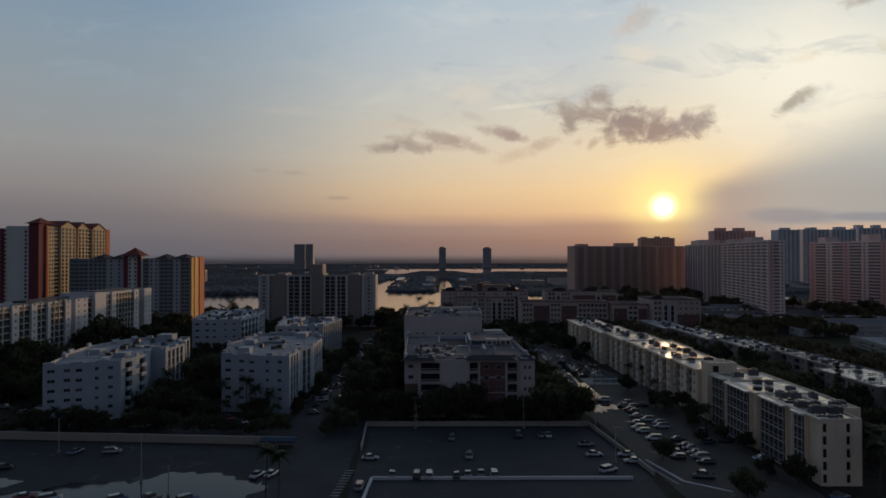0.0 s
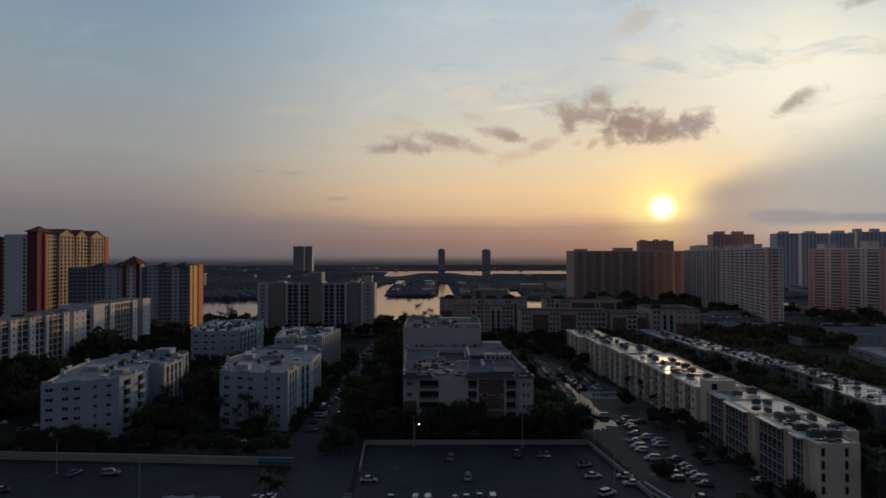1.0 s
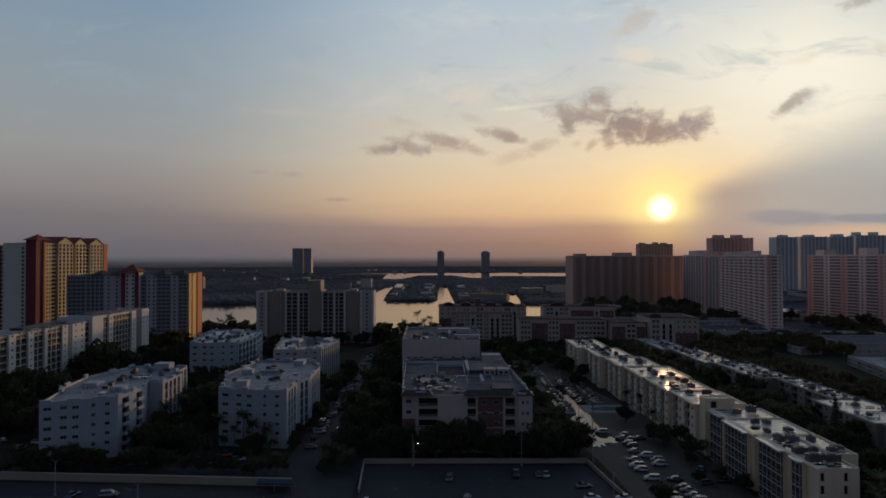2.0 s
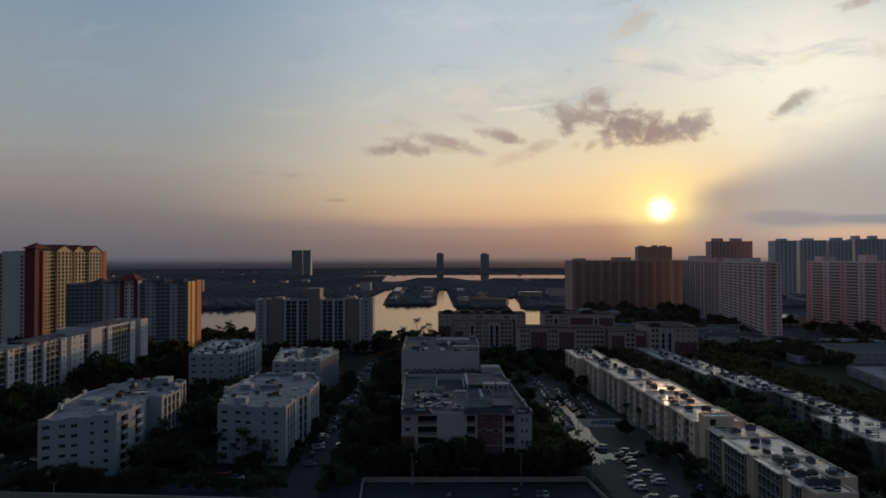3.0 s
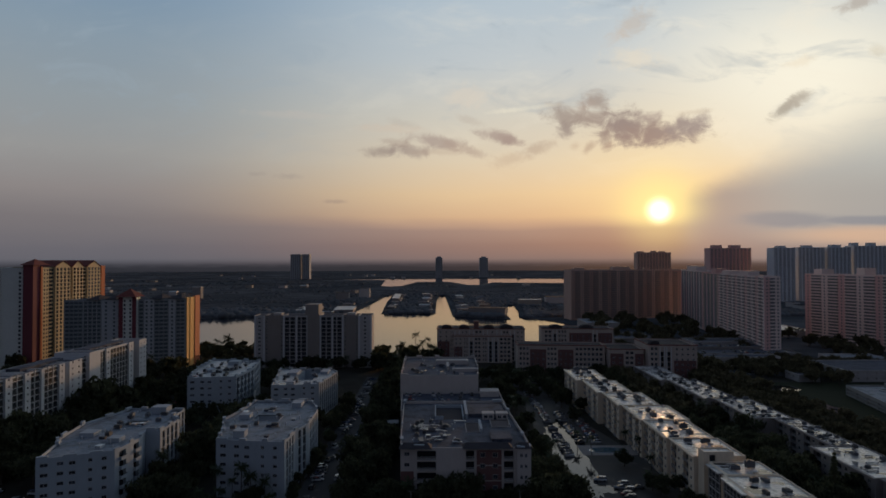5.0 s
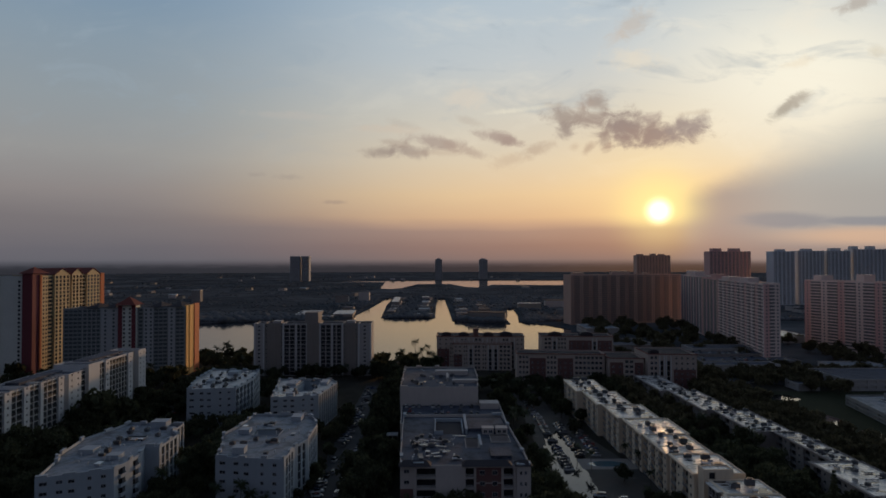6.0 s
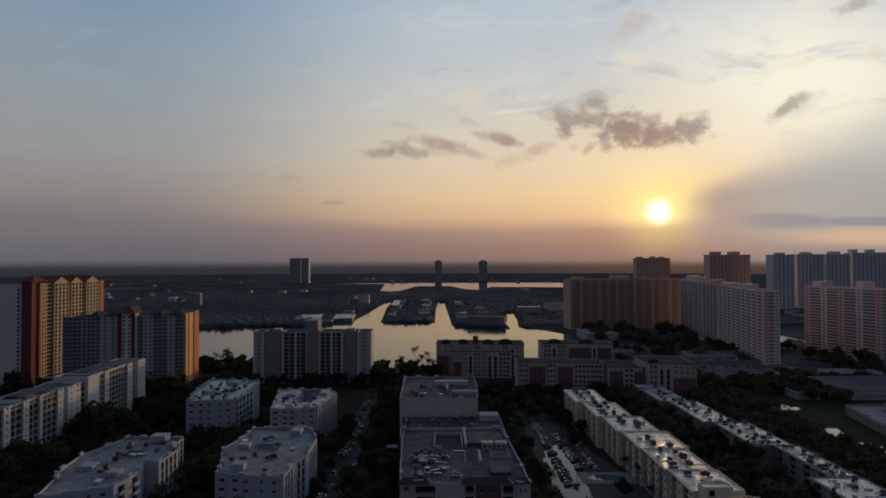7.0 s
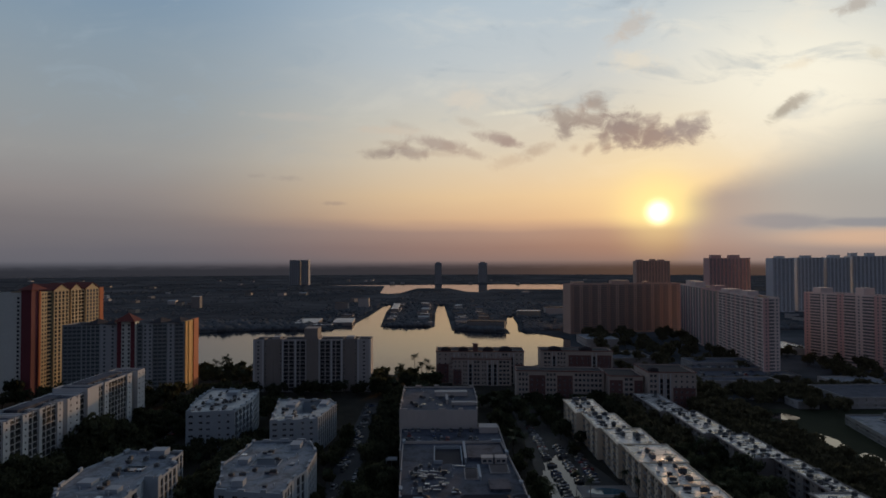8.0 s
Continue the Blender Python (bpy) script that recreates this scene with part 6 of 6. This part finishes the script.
def roof_puddle(x, y, z, rx, ry, mat=PUDDLE):
    ph = [RNG.uniform(0, 6.28) for _ in range(4)]
    pts = []
    for i in range(28):
        a = 2 * math.pi * i / 28
        k = 1 + 0.25 * math.sin(2 * a + ph[0]) + 0.18 * math.sin(3 * a + ph[1]) + 0.12 * math.sin(5 * a + ph[2]) + 0.10 * math.sin(9 * a + ph[3])
        pts.append((x + rx * k * math.cos(a), y + ry * k * math.sin(a)))
    sheet("puddle", pts, z, mat, "thin rain puddle on a flat roof", "puddle")


ROOFS = [(-126, 211, -107, 248, 18.7, 14), (-122, 200, -107, 212, 18.7, 5), (-79, 222, -54, 260, 18.7, 15), (-74, 211, -55, 222, 18.7, 5), (-131, 318, -108, 362, 20.0, 16), (-84, 311, -63, 321, 17.2, 6), (-11, 206, 8, 237, 17.9, 20), (-16, 310, 18, 358, 22.1, 10)]
for x0, y0, x1, y1, z, m in ROOFS:
    for i in range(m):
        roof_vent(RNG.uniform(x0, x1), RNG.uniform(y0, y1), z, RNG.uniform(0.5, 1.3), RNG.uniform(0.1, 0.22))
        if i % 3 == 1:
            roof_hatch(RNG.uniform(x0, x1), RNG.uniform(y0, y1), z, RNG.uniform(0.9, 2.2), RNG.uniform(0.9, 2.6), RNG.uniform(0.4, 1.0), RNG.choice((WHITE, ROOF_GREY, CASING)))
for x0, y0, x1, y1, z, m in ((-131, 316, -108, 362, 20.006, 16), (-84, 310, -63, 320, 17.206, 7), (-9, 208, 8, 236, 17.906, 4), (-16, 308, 16, 356, 22.106, 8)):
    for i in range(m):
        roof_puddle(RNG.uniform(x0, x1), RNG.uniform(y0, y1), z + i * 0.0006, RNG.uniform(0.6, 1.8), RNG.uniform(0.6, 1.8), LOT_WATER if x0 > -60 else PUDDLE)
for segs, z in ((ROW_ONE, 15.156), (ROW_TWO, 11.656)):
    for x0, y0, x1, y1 in segs:
        for i in range(int((y1 - y0) / 3)):
            roof_puddle(RNG.uniform(x0 + 2, x1 - 2), y0 + 1.5 + i * 3 + RNG.uniform(-1, 1), z + (i % 7) * 0.0008, RNG.uniform(1.0, 3.2), RNG.uniform(0.7, 1.6))
            if i % 3 == 1:
                roof_vent(RNG.uniform(x0 + 1.5, x1 - 1.5), y0 + 1.5 + i * 3, z, RNG.uniform(0.5, 1.1), 0.15)
            if i % 4 == 0:
                roof_hatch(RNG.uniform(x0 + 2, x1 - 2), y0 + 1.5 + i * 3, z, RNG.uniform(0.9, 1.8), RNG.uniform(0.9, 1.8), RNG.uniform(0.4, 0.9), RNG.choice((FRAME, CASING, ROW_CREAM)))


def roof_duct(x, y, z, length, rz):
    b = thing("roof_duct", x, y, z, rz, "bright galvanised duct along the roof", "duct", "roof ducts")
    bm = bmesh.new()
    box(bm, -length / 2, -0.2, 0.25, length / 2, 0.2, 0.6)
    part("duct_run", bm, DUCT, b)
    for x in (-length / 2 + 0.2, 0, length / 2 - 0.4):
        bm = bmesh.new()
        box(bm, x, -0.25, 0, x + 0.15, 0.25, 0.25)
        part("foot", bm, DARK, b)


for x0, y0, x1, y1 in ROW_TWO:
    for i in range(int((y1 - y0) / 4)):
        roof_duct(RNG.uniform(x0 + 3, x1 - 3), y0 + 2 + i * 4 + RNG.uniform(-1, 1), 11.65, RNG.uniform(2.5, 6), RNG.uniform(-12, 12))
for i in range(12):
    roof_duct(RNG.uniform(-9, 8), RNG.uniform(208, 236), 17.9, RNG.uniform(2, 5), RNG.uniform(-25, 25))


# ---- trees ----
def leaf_card(bm, c, s, r):
    """One small bent leaf spray."""
    q = Euler((r.uniform(0, 6.28), r.uniform(0, 6.28), r.uniform(0, 6.28))).to_matrix()
    a, b = q @ Vector((s, 0, 0)), q @ Vector((0, s * 0.6, 0))
    up = q @ Vector((0, 0, s * 0.25))
    vs = [bm.verts.new(p) for p in (c - a, c - b + up, c + a, c + b + up)]
    bm.faces.new(vs)


def tree_meshes(seed, height, spread, leaves, leaf):
    r = random.Random(seed)
    bm = bmesh.new()
    tips = []
    tube(bm, (0, 0, 0), (r.uniform(-0.2, 0.2), r.uniform(-0.2, 0.2), height * 0.38), 0.26, 0.17, 7, cap=False)
    for i in range(7):
        a = 6.28 * i / 7 + r.uniform(-0.4, 0.4)
        d = spread * r.uniform(0.45, 0.85)
        z = height * r.uniform(0.5, 0.88)
        tip = Vector((d * math.cos(a), d * math.sin(a), z))
        tube(bm, (0, 0, height * r.uniform(0.28, 0.38)), tip, 0.13, 0.04, 5, cap=False)
        tips.append(tip)
    tips.append(Vector((0, 0, height * 0.9)))
    trunk = link_mesh("trunk", bm, BARK, True)
    bm = bmesh.new()
    lobes = []
    for t in tips:
        lobes.append((t, spread * r.uniform(0.38, 0.6)))
        lobes.append((t + Vector((r.uniform(-1, 1), r.uniform(-1, 1), r.uniform(-0.8, 0.6))) * spread * 0.35, spread * r.uniform(0.25, 0.42)))
    for _ in range(leaves):
        c, rad = r.choice(lobes)
        d = Vector((r.gauss(0, 1), r.gauss(0, 1), r.gauss(0, 0.8))).normalized() * rad * r.uniform(0.55, 1.05)
        leaf_card(bm, c + d, leaf * r.uniform(0.6, 1.3), r)
    return trunk, link_mesh("crown", bm, LEAF)


TREES = [tree_meshes(11, 8.5, 4.2, 1500, 0.48), tree_meshes(12, 7.0, 3.6, 1300, 0.45), tree_meshes(13, 10.5, 4.8, 1700, 0.55), tree_meshes(14, 5.0, 2.8, 900, 0.40)]


def palm_meshes(seed, height, fronds):
    r = random.Random(seed)
    bm = bmesh.new()
    pts = [Vector((0.35 * math.sin(i / 6 * 1.2), 0.2 * math.sin(i / 6 * 2.0), height * i / 6)) for i in range(7)]
    for i in range(6):
        tube(bm, pts[i], pts[i + 1], 0.2 - 0.012 * i, 0.19 - 0.012 * i, 7, cap=False)
    trunk = link_mesh("trunk", bm, BARK, True)
    bm = bmesh.new()
    top = pts[-1]
    for k in range(fronds):
        a = 6.28 * k / fronds + r.uniform(-0.2, 0.2)
        rise = r.uniform(-0.7, 1.7)
        out = Vector((math.cos(a), math.sin(a), 0))
        side = Vector((-math.sin(a), math.cos(a), 0))
        ln = r.uniform(1.9, 2.7)
        spine = [top + out * ln * s + Vector((0, 0, rise * ln * s - 0.75 * ln * s * s)) for s in (0, 0.25, 0.5, 0.75, 1.0)]
        for i in range(4):
            for f in range(4):
                p = spine[i].lerp(spine[i + 1], f / 4)
                for sg in (-1, 1):
                    w = 0.70 * (1 - 0.6 * (i + f / 4) / 4)
                    tip = p + side * sg * w + out * 0.35 - Vector((0, 0, 0.3 * w))
                    vs = [bm.verts.new(v) for v in (p, p + out * 0.34, tip)]
                    bm.faces.new(vs)
    return trunk, link_mesh("fronds", bm, PALM_LEAF)


FAR_TREES = [tree_meshes(31, 8.5, 4.2, 480, 0.85), tree_meshes(32, 7.0, 3.8, 420, 0.8), tree_meshes(33, 10.0, 4.8, 540, 0.95)]
PALMS = [palm_meshes(21, 9.0, 38), palm_meshes(22, 6.5, 32), palm_meshes(23, 11.5, 38)]


FAR_FROM = 290.0
FAR_ROWS = {"trunk": [], "crown": [], "fronds": []}


def tree(x, y, kind=None, k=1.0, z=0.0, joined=False):
    i = RNG.randrange(len(TREES)) if kind is None else kind
    s = k * RNG.uniform(0.85, 1.2)
    sc = (s * RNG.uniform(0.9, 1.15), s * RNG.uniform(0.9, 1.15), s)
    if joined or y > FAR_FROM:
        m = pose(x, y, z, 0, 0, RNG.uniform(0, 360)) @ Matrix.Diagonal((*sc, 1))
        far = FAR_TREES[i % 3]
        FAR_ROWS["trunk"].append((far[0], m))
        FAR_ROWS["crown"].append((far[1], m))
        return
    b = thing("tree", x, y, z, RNG.uniform(0, 360), "dark green broadleaf tree with an uneven crown", "tree", "broadleaf trees")
    b.scale = sc
    put("trunk", TREES[i][0], b)
    put("crown", TREES[i][1], b)


def palm(x, y, kind=None, k=1.0, z=0.0):
    i = RNG.randrange(len(PALMS)) if kind is None else kind
    s = k * RNG.uniform(0.85, 1.15)
    b = thing("palm_tree", x, y, z, RNG.uniform(0, 360), "slim palm tree with drooping fronds", "palm tree", "palm trees")
    b.scale = (s, s, s)
    put("trunk", PALMS[i][0], b)
    put("fronds", PALMS[i][1], b)


def join_far():
    """The trees past the nearest few hundred, as two groves."""
    # the eastern grove carries the sun's glare in its leaf colour
    for east, leaf, label in ((False, LEAF, "dark broadleaf trees along the shore and the back gardens"), (True, GLARE_LEAF, "broadleaf trees, olive with sun glare in their colour, behind the rows and below the towers")):
        verts, faces, mats, total = [], [], [], 0
        for slot, key in enumerate(("trunk", "crown")):
            for me, m in FAR_ROWS[key]:
                if (m.translation.x > 110) != east:
                    continue
                co = np.empty(len(me.vertices) * 3)
                me.vertices.foreach_get("co", co)
                mm = np.array(m)
                verts.append(co.reshape(-1, 3) @ mm[:3, :3].T + mm[:3, 3])
                faces += [[total + i for i in p.vertices] for p in me.polygons]
                mats += [slot] * len(me.polygons)
                total += len(me.vertices)
        me = bpy.data.meshes.new("grove")
        me.from_pydata(np.concatenate(verts).tolist(), [], faces)
        me.materials.append(BARK)
        me.materials.append(leaf)
        me.polygons.foreach_set("material_index", mats)
        tagged(new("grove", me), label, "trees", kind="stuff")


def grove(count, x0, y0, x1, y1, k=1.0, palms=0.0, kind=None, gap=3.0, joined=False):
    done = []
    for _ in range(count * 6):
        x, y = RNG.uniform(x0, x1), RNG.uniform(y0, y1)
        if abs(x + 23) < 6 and 270 < y < 294:
            continue
        if all((x - a) ** 2 + (y - c) ** 2 > gap * gap for a, c in done):
            done.append((x, y))
            if RNG.random() < palms:
                palm(x, y, None, k)
            else:
                tree(x, y, kind, k, 0.0, joined)
            if len(done) >= count:
                break


grove(60, -33, 200, -19, 420, 1.25, 0.05)
grove(26, -24, 191.5, 44, 197.5, 0.95, 0.12)
grove(20, 32, 194, 44, 262, 1.0, 0.1)
grove(14, 33, 262, 44, 420, 0.95, 0.1)
grove(34, -140, 180, -45, 186, 0.55, 0.25, gap=2.5)
grove(14, -128, 181, -104, 187, 0.62, 0.4, gap=2.5)
grove(14, -84, 196, -52, 203, 0.66, 0.4, gap=2.5)
grove(22, -99, 190, -86, 300, 0.95, 0.15)
grove(24, -160, 216, -138, 300, 1.0, 0.1)
grove(26, -170, 205, -158, 360, 1.25, 0.05)
grove(18, -150, 370, -60, 440, 1.1, 0.15)
grove(26, -170, 375, -150, 450, 1.1, 0.1)
grove(22, -150, 440, -40, 455, 0.9, 0.2)
grove(30, -300, 400, -175, 438, 1.2, 0.1)
grove(30, -215, 490, -150, 545, 0.85, 0.35)
grove(34, -48, 420, -4, 515, 1.15, 0.25)
grove(12, 0, 378, 50, 412, 1.1, 0.1)
grove(16, 60, 395, 112, 410, 0.9, 0.1)
grove(14, 106, 140, 112, 350, 0.9, 0.15, gap=5)
grove(64, 112, 150, 135, 300, 1.0, 0.1, gap=3.5)
grove(180, 158, 165, 195, 400, 0.9, 0.0, gap=4, joined=True)
grove(30, 216, 200, 226, 280, 0.7, 0.0, gap=4, joined=True)
grove(14, 222, 416, 262, 440, 0.8, 0.0, gap=5, joined=True)
grove(18, 240, 384, 264, 436, 0.9, 0.0, gap=5, joined=True)
grove(30, 214, 440, 300, 456, 0.7, 0.0, gap=4, joined=True)
grove(20, 205, 476, 292, 487, 0.6, 0.0, gap=4, joined=True)
grove(16, 262, 444, 330, 456, 0.8, 0.0, gap=5, joined=True)
grove(44, 160, 430, 205, 540, 0.9, 0.0, gap=5, joined=True)
grove(60, 170, 520, 300, 800, 1.3, 0.0, gap=8, joined=True)
grove(40, 330, 480, 420, 640, 1.2, 0.0, gap=6, joined=True)
grove(46, 104, 300, 128, 400, 1.05, 0.0, gap=4, joined=True)
grove(22, 168, 405, 235, 450, 0.95, 0.0)
grove(22, 335, 400, 420, 500, 0.9, 0.0)
grove(12, 72, 165, 84, 240, 0.75, 0.35)
for x, y, k in ((82.5, 141, 0.75), (66, 132, 0.8), (69, 137, 0.7), (78, 147, 0.6), (80.5, 176, 0.6), (77, 188, 0.5)):
    tree(x, y, 1, k)
grove(12, 66, 300, 76, 390, 0.8, 0.2)
grove(16, -104, 252, -84, 330, 1.1, 0.05)
grove(14, -104, 255, -86, 305, 1.0, 0.1)
grove(16, -160, 300, -138, 372, 1.0, 0.1)
grove(14, -134, 258, -106, 306, 1.0, 0.1)
grove(12, -84, 270, -60, 300, 0.95, 0.1)
grove(12, -101, 196, -86, 250, 1.0, 0.1)
grove(46, -225, 484, -145, 546, 0.72, 0.0, gap=4, joined=True)
grove(20, -51, 200, -47.2, 345, 0.75, 0.1, gap=4)
grove(12, -37, 178, -27, 197, 0.6, 0.45, gap=2.5)
tree(57, 158, 1, 0.9)
for x, y, k in ((-164, 292, 2.0), (-162, 300, 1.85), (-165, 284, 1.7), (-168, 244, 1.6), (-166, 236, 1.6), (-163, 254, 1.2)):
    tree(x, y, 2, k)
for x, y, kind, k in ((-66, 203, 2, 0.95), (-62, 202, 0, 1.1), (-75, 205, 2, 0.8), (-58, 202.5, 0, 0.9), (60, 264, 1, 1.0), (62.5, 250, 0, 0.8), (81, 265, 1, 1.0), (82, 250, 0, 0.8)):
    palm(x, y, kind, k)
grove(14, 47, 345, 72, 405, 0.9, 0.1, gap=4)
for x, y, k in ((1, 196, 1.1), (4.5, 194.5, 1.0), (8, 196, 1.05), (-10, 195, 0.9), (27, 195, 0.9)):
    tree(x, y, 0, k)
palm(-37.5, 128, 2, 1.0)
palm(-34.5, 127, 2, 0.95)
for x, y in ((-197, 541), (-194, 544), (-190, 543), (-188, 538), (-186, 542), (-5, 508), (-10, 514), (-8, 512), (-14, 510), (-20, 516), (96, 134), (104, 138), (106, 146), (109, 152)):
    palm(x, y, None, 1.3 if y > 500 else 1.15)


def conifer(x, y, h, spread):
    r = random.Random(77)
    b = thing("conifer", x, y, 0, 0, "tall dark conifer standing between the rows", "tree")
    bm = bmesh.new()
    tube(bm, (0, 0, 0), (0, 0, h * 0.97), 0.32, 0.05, 8)
    part("trunk", bm, BARK, b, smooth=True)
    bm = bmesh.new()
    for t in range(16):
        z = h * (0.12 + 0.86 * t / 16)
        rad = spread * (1 - t / 17) * r.uniform(0.8, 1.1)
        for k in range(7):
            a = 6.28 * k / 7 + t * 0.7 + r.uniform(-0.2, 0.2)
            for j in range(1, 7):
                c = Vector((math.cos(a) * rad * j / 6, math.sin(a) * rad * j / 6, z - 0.25 * rad * (j / 6) ** 2))
                for _ in range(2):
                    leaf_card(bm, c + Vector((r.uniform(-0.25, 0.25), r.uniform(-0.25, 0.25), r.uniform(-0.2, 0.2))), 0.42, r)
    part("crown", bm, LEAF, b)


conifer(126, 194, 20, 3.2)
join_far()


# ---- far woods, houses and shores ----
def inside(p, loop):
    x, y = p
    hit = False
    for (x0, y0), (x1, y1) in zip(loop, loop[1:] + loop[:1]):
        if (y0 > y) != (y1 > y) and x < (x1 - x0) * (y - y0) / (y1 - y0) + x0:
            hit = not hit
    return hit


def far_woods(name, count, near, far, spread, size, rise, label, seed, span=(-9000, 9000)):
    r = random.Random(seed)
    verts, faces = [], []
    ico = bmesh.new()
    bmesh.ops.create_icosphere(ico, subdivisions=1, radius=1.0)
    iv = [v.co.copy() for v in ico.verts]
    fc = [[v.index for v in f.verts] for f in ico.faces]
    ico.free()
    n_done = 0
    cx = cy = left = 0
    while n_done < count:
        if left == 0:
            cy = near + (far - near) * r.random() ** 1.5
            cx = r.uniform(-spread, spread) * cy
            left = r.randrange(3, 22)
        left -= 1
        y = max(near, cy + r.gauss(0, 0.012 * cy))
        x = cx + r.gauss(0, 0.022 * cy)
        if not span[0] < x < span[1]:
            continue
        if inside((x, y), BAY) or any(inside((x, y + k), LAKE) for k in (0, 70, 140, 210)) or any(inside((x + k, y), BAY) for k in (-10, 10)):
            continue
        s = size * r.uniform(0.5, 1.2)
        o = len(verts)
        for v in iv:
            j = r.uniform(0.65, 1.2)
            verts.append((x + v.x * s * 1.3 * j, y + v.y * s * 1.3 * j, max(-0.5, s * 0.08 + v.z * s * rise * j)))
        faces += [[o + i for i in f] for f in fc]
        n_done += 1
    me = bpy.data.meshes.new(name)
    me.from_pydata(verts, [], faces)
    # foliage with the distance haze in its base colour
    me.materials.append(HAZED_LEAF)
    me.polygons.foreach_set("use_smooth", [True] * len(me.polygons))
    tagged(new(name, me), label, "woods", kind="stuff")


far_woods("woods", 9000, 868, 2000, 0.95, 3.5, 0.32, "distant dark woods and gardens beyond the bay", 31)
far_woods("woods", 5000, 1900, 4650, 0.9, 7.5, 0.12, "far flat woods out to the horizon", 32)

far_woods("woods", 3600, 850, 1420, 0.15, 3.8, 0.95, "dark garden trees between the canals", 33)
far_woods("woods", 2600, 862, 935, 0.60, 5.0, 0.9, "dark belt of trees along the far shore", 34)


far_woods("woods", 620, 862, 960, 0.55, 6.5, 1.05, "tall dark trees along the far shore", 35, (-470, -190))
far_woods("woods", 170, 845, 905, 0.12, 5.5, 1.1, "tall dark trees at the tip of the canal land", 36, (22, 100))
far_woods("woods", 260, 930, 1420, 0.09, 4.6, 1.3, "tall garden trees between the canal houses", 37, (-92, -8))


def far_house(x, y, w, d, h, rz, kind, tint=None, cover=None):
    b = thing("house", x, y, 0, rz, ("low pale-roofed house across the bay", "low white flat-roofed building across the bay")[kind], "house", "far houses")
    bm = bmesh.new()
    box(bm, -w / 2, -d / 2, -0.2, w / 2, d / 2, h)
    part("wall", bm, tint or RNG.choice((WHITE_WARM, TAUPE, CREAM, GREY_WALL)), b)
    tiles = cover or RNG.choice((ROOF_WET, ROOF_GREY, ROOF_GREY, TAUPE, ROOF_DARK))
    bm = bmesh.new()
    if kind:
        box(bm, -w / 2 - 0.3, -d / 2 - 0.3, h, w / 2 + 0.3, d / 2 + 0.3, h + 0.6)
        part("roof", bm, tiles, b)
    else:
        bm.free()
        gable(b, -w / 2 - 0.6, -d / 2 - 0.6, w / 2 + 0.6, d / 2 + 0.6, h, 1.6, tiles, "roof", "x")


for i in range(15):
    for sx in (-1, 1):
        if RNG.random() < 0.25:
            continue
        far_house(-52 + sx * (27 + RNG.uniform(-5, 5)), 945 + i * 28 + RNG.uniform(-6, 6), RNG.uniform(9, 18), RNG.uniform(8, 20), RNG.uniform(3, 8), RNG.uniform(-8, 8), RNG.randrange(2))
        far_house(58 + sx * (20 + RNG.uniform(-5, 5)), 905 + i * 28 + RNG.uniform(-6, 6), RNG.uniform(9, 18), RNG.uniform(8, 20), RNG.uniform(3, 7), RNG.uniform(-8, 8), RNG.randrange(2))
far_house(-205, 960, 34, 70, 4.5, 4, 1, TAUPE, ROOF_WET)
far_house(-150, 965, 30, 70, 4.5, 4, 1, TAUPE, ROOF_WET)
far_house(-86, 1225, 13, 150, 8.0, 2, 1, TAUPE, ROOF_WET)
far_house(-28, 952, 36, 6, 3.0, 0, 1, TAUPE, ROOF_WET)
far_house(-24, 1060, 16, 18, 6.0, 4, 1, WHITE_WARM, ROOF_WET)
far_house(70, 884, 54, 20, 11.0, -14, 1, TAUPE, ROOF_DARK)
far_house(-178, 905, 40, 10, 4, 0, 1)
n_far = 0
while n_far < 75:
    y = RNG.uniform(900, 3200)
    x = RNG.uniform(-0.75, 0.75) * y
    if inside((x, y), BAY) or inside((x, y), LAKE) or -130 < x < 130:
        continue
    far_house(x, y, RNG.uniform(9, 20), RNG.uniform(9, 24), RNG.uniform(3.5, 8), RNG.uniform(-20, 20), RNG.randrange(2))
    n_far += 1
far_house(-517, 1300, 18, 14, 24, 0, 1)
far_house(-196, 1230, 26, 16, 15, 0, 1)
far_house(-160, 1300, 22, 16, 20, 0, 1)
far_house(160, 1080, 40, 16, 10, 0, 1)
far_house(215, 1130, 36, 16, 12, 0, 1)
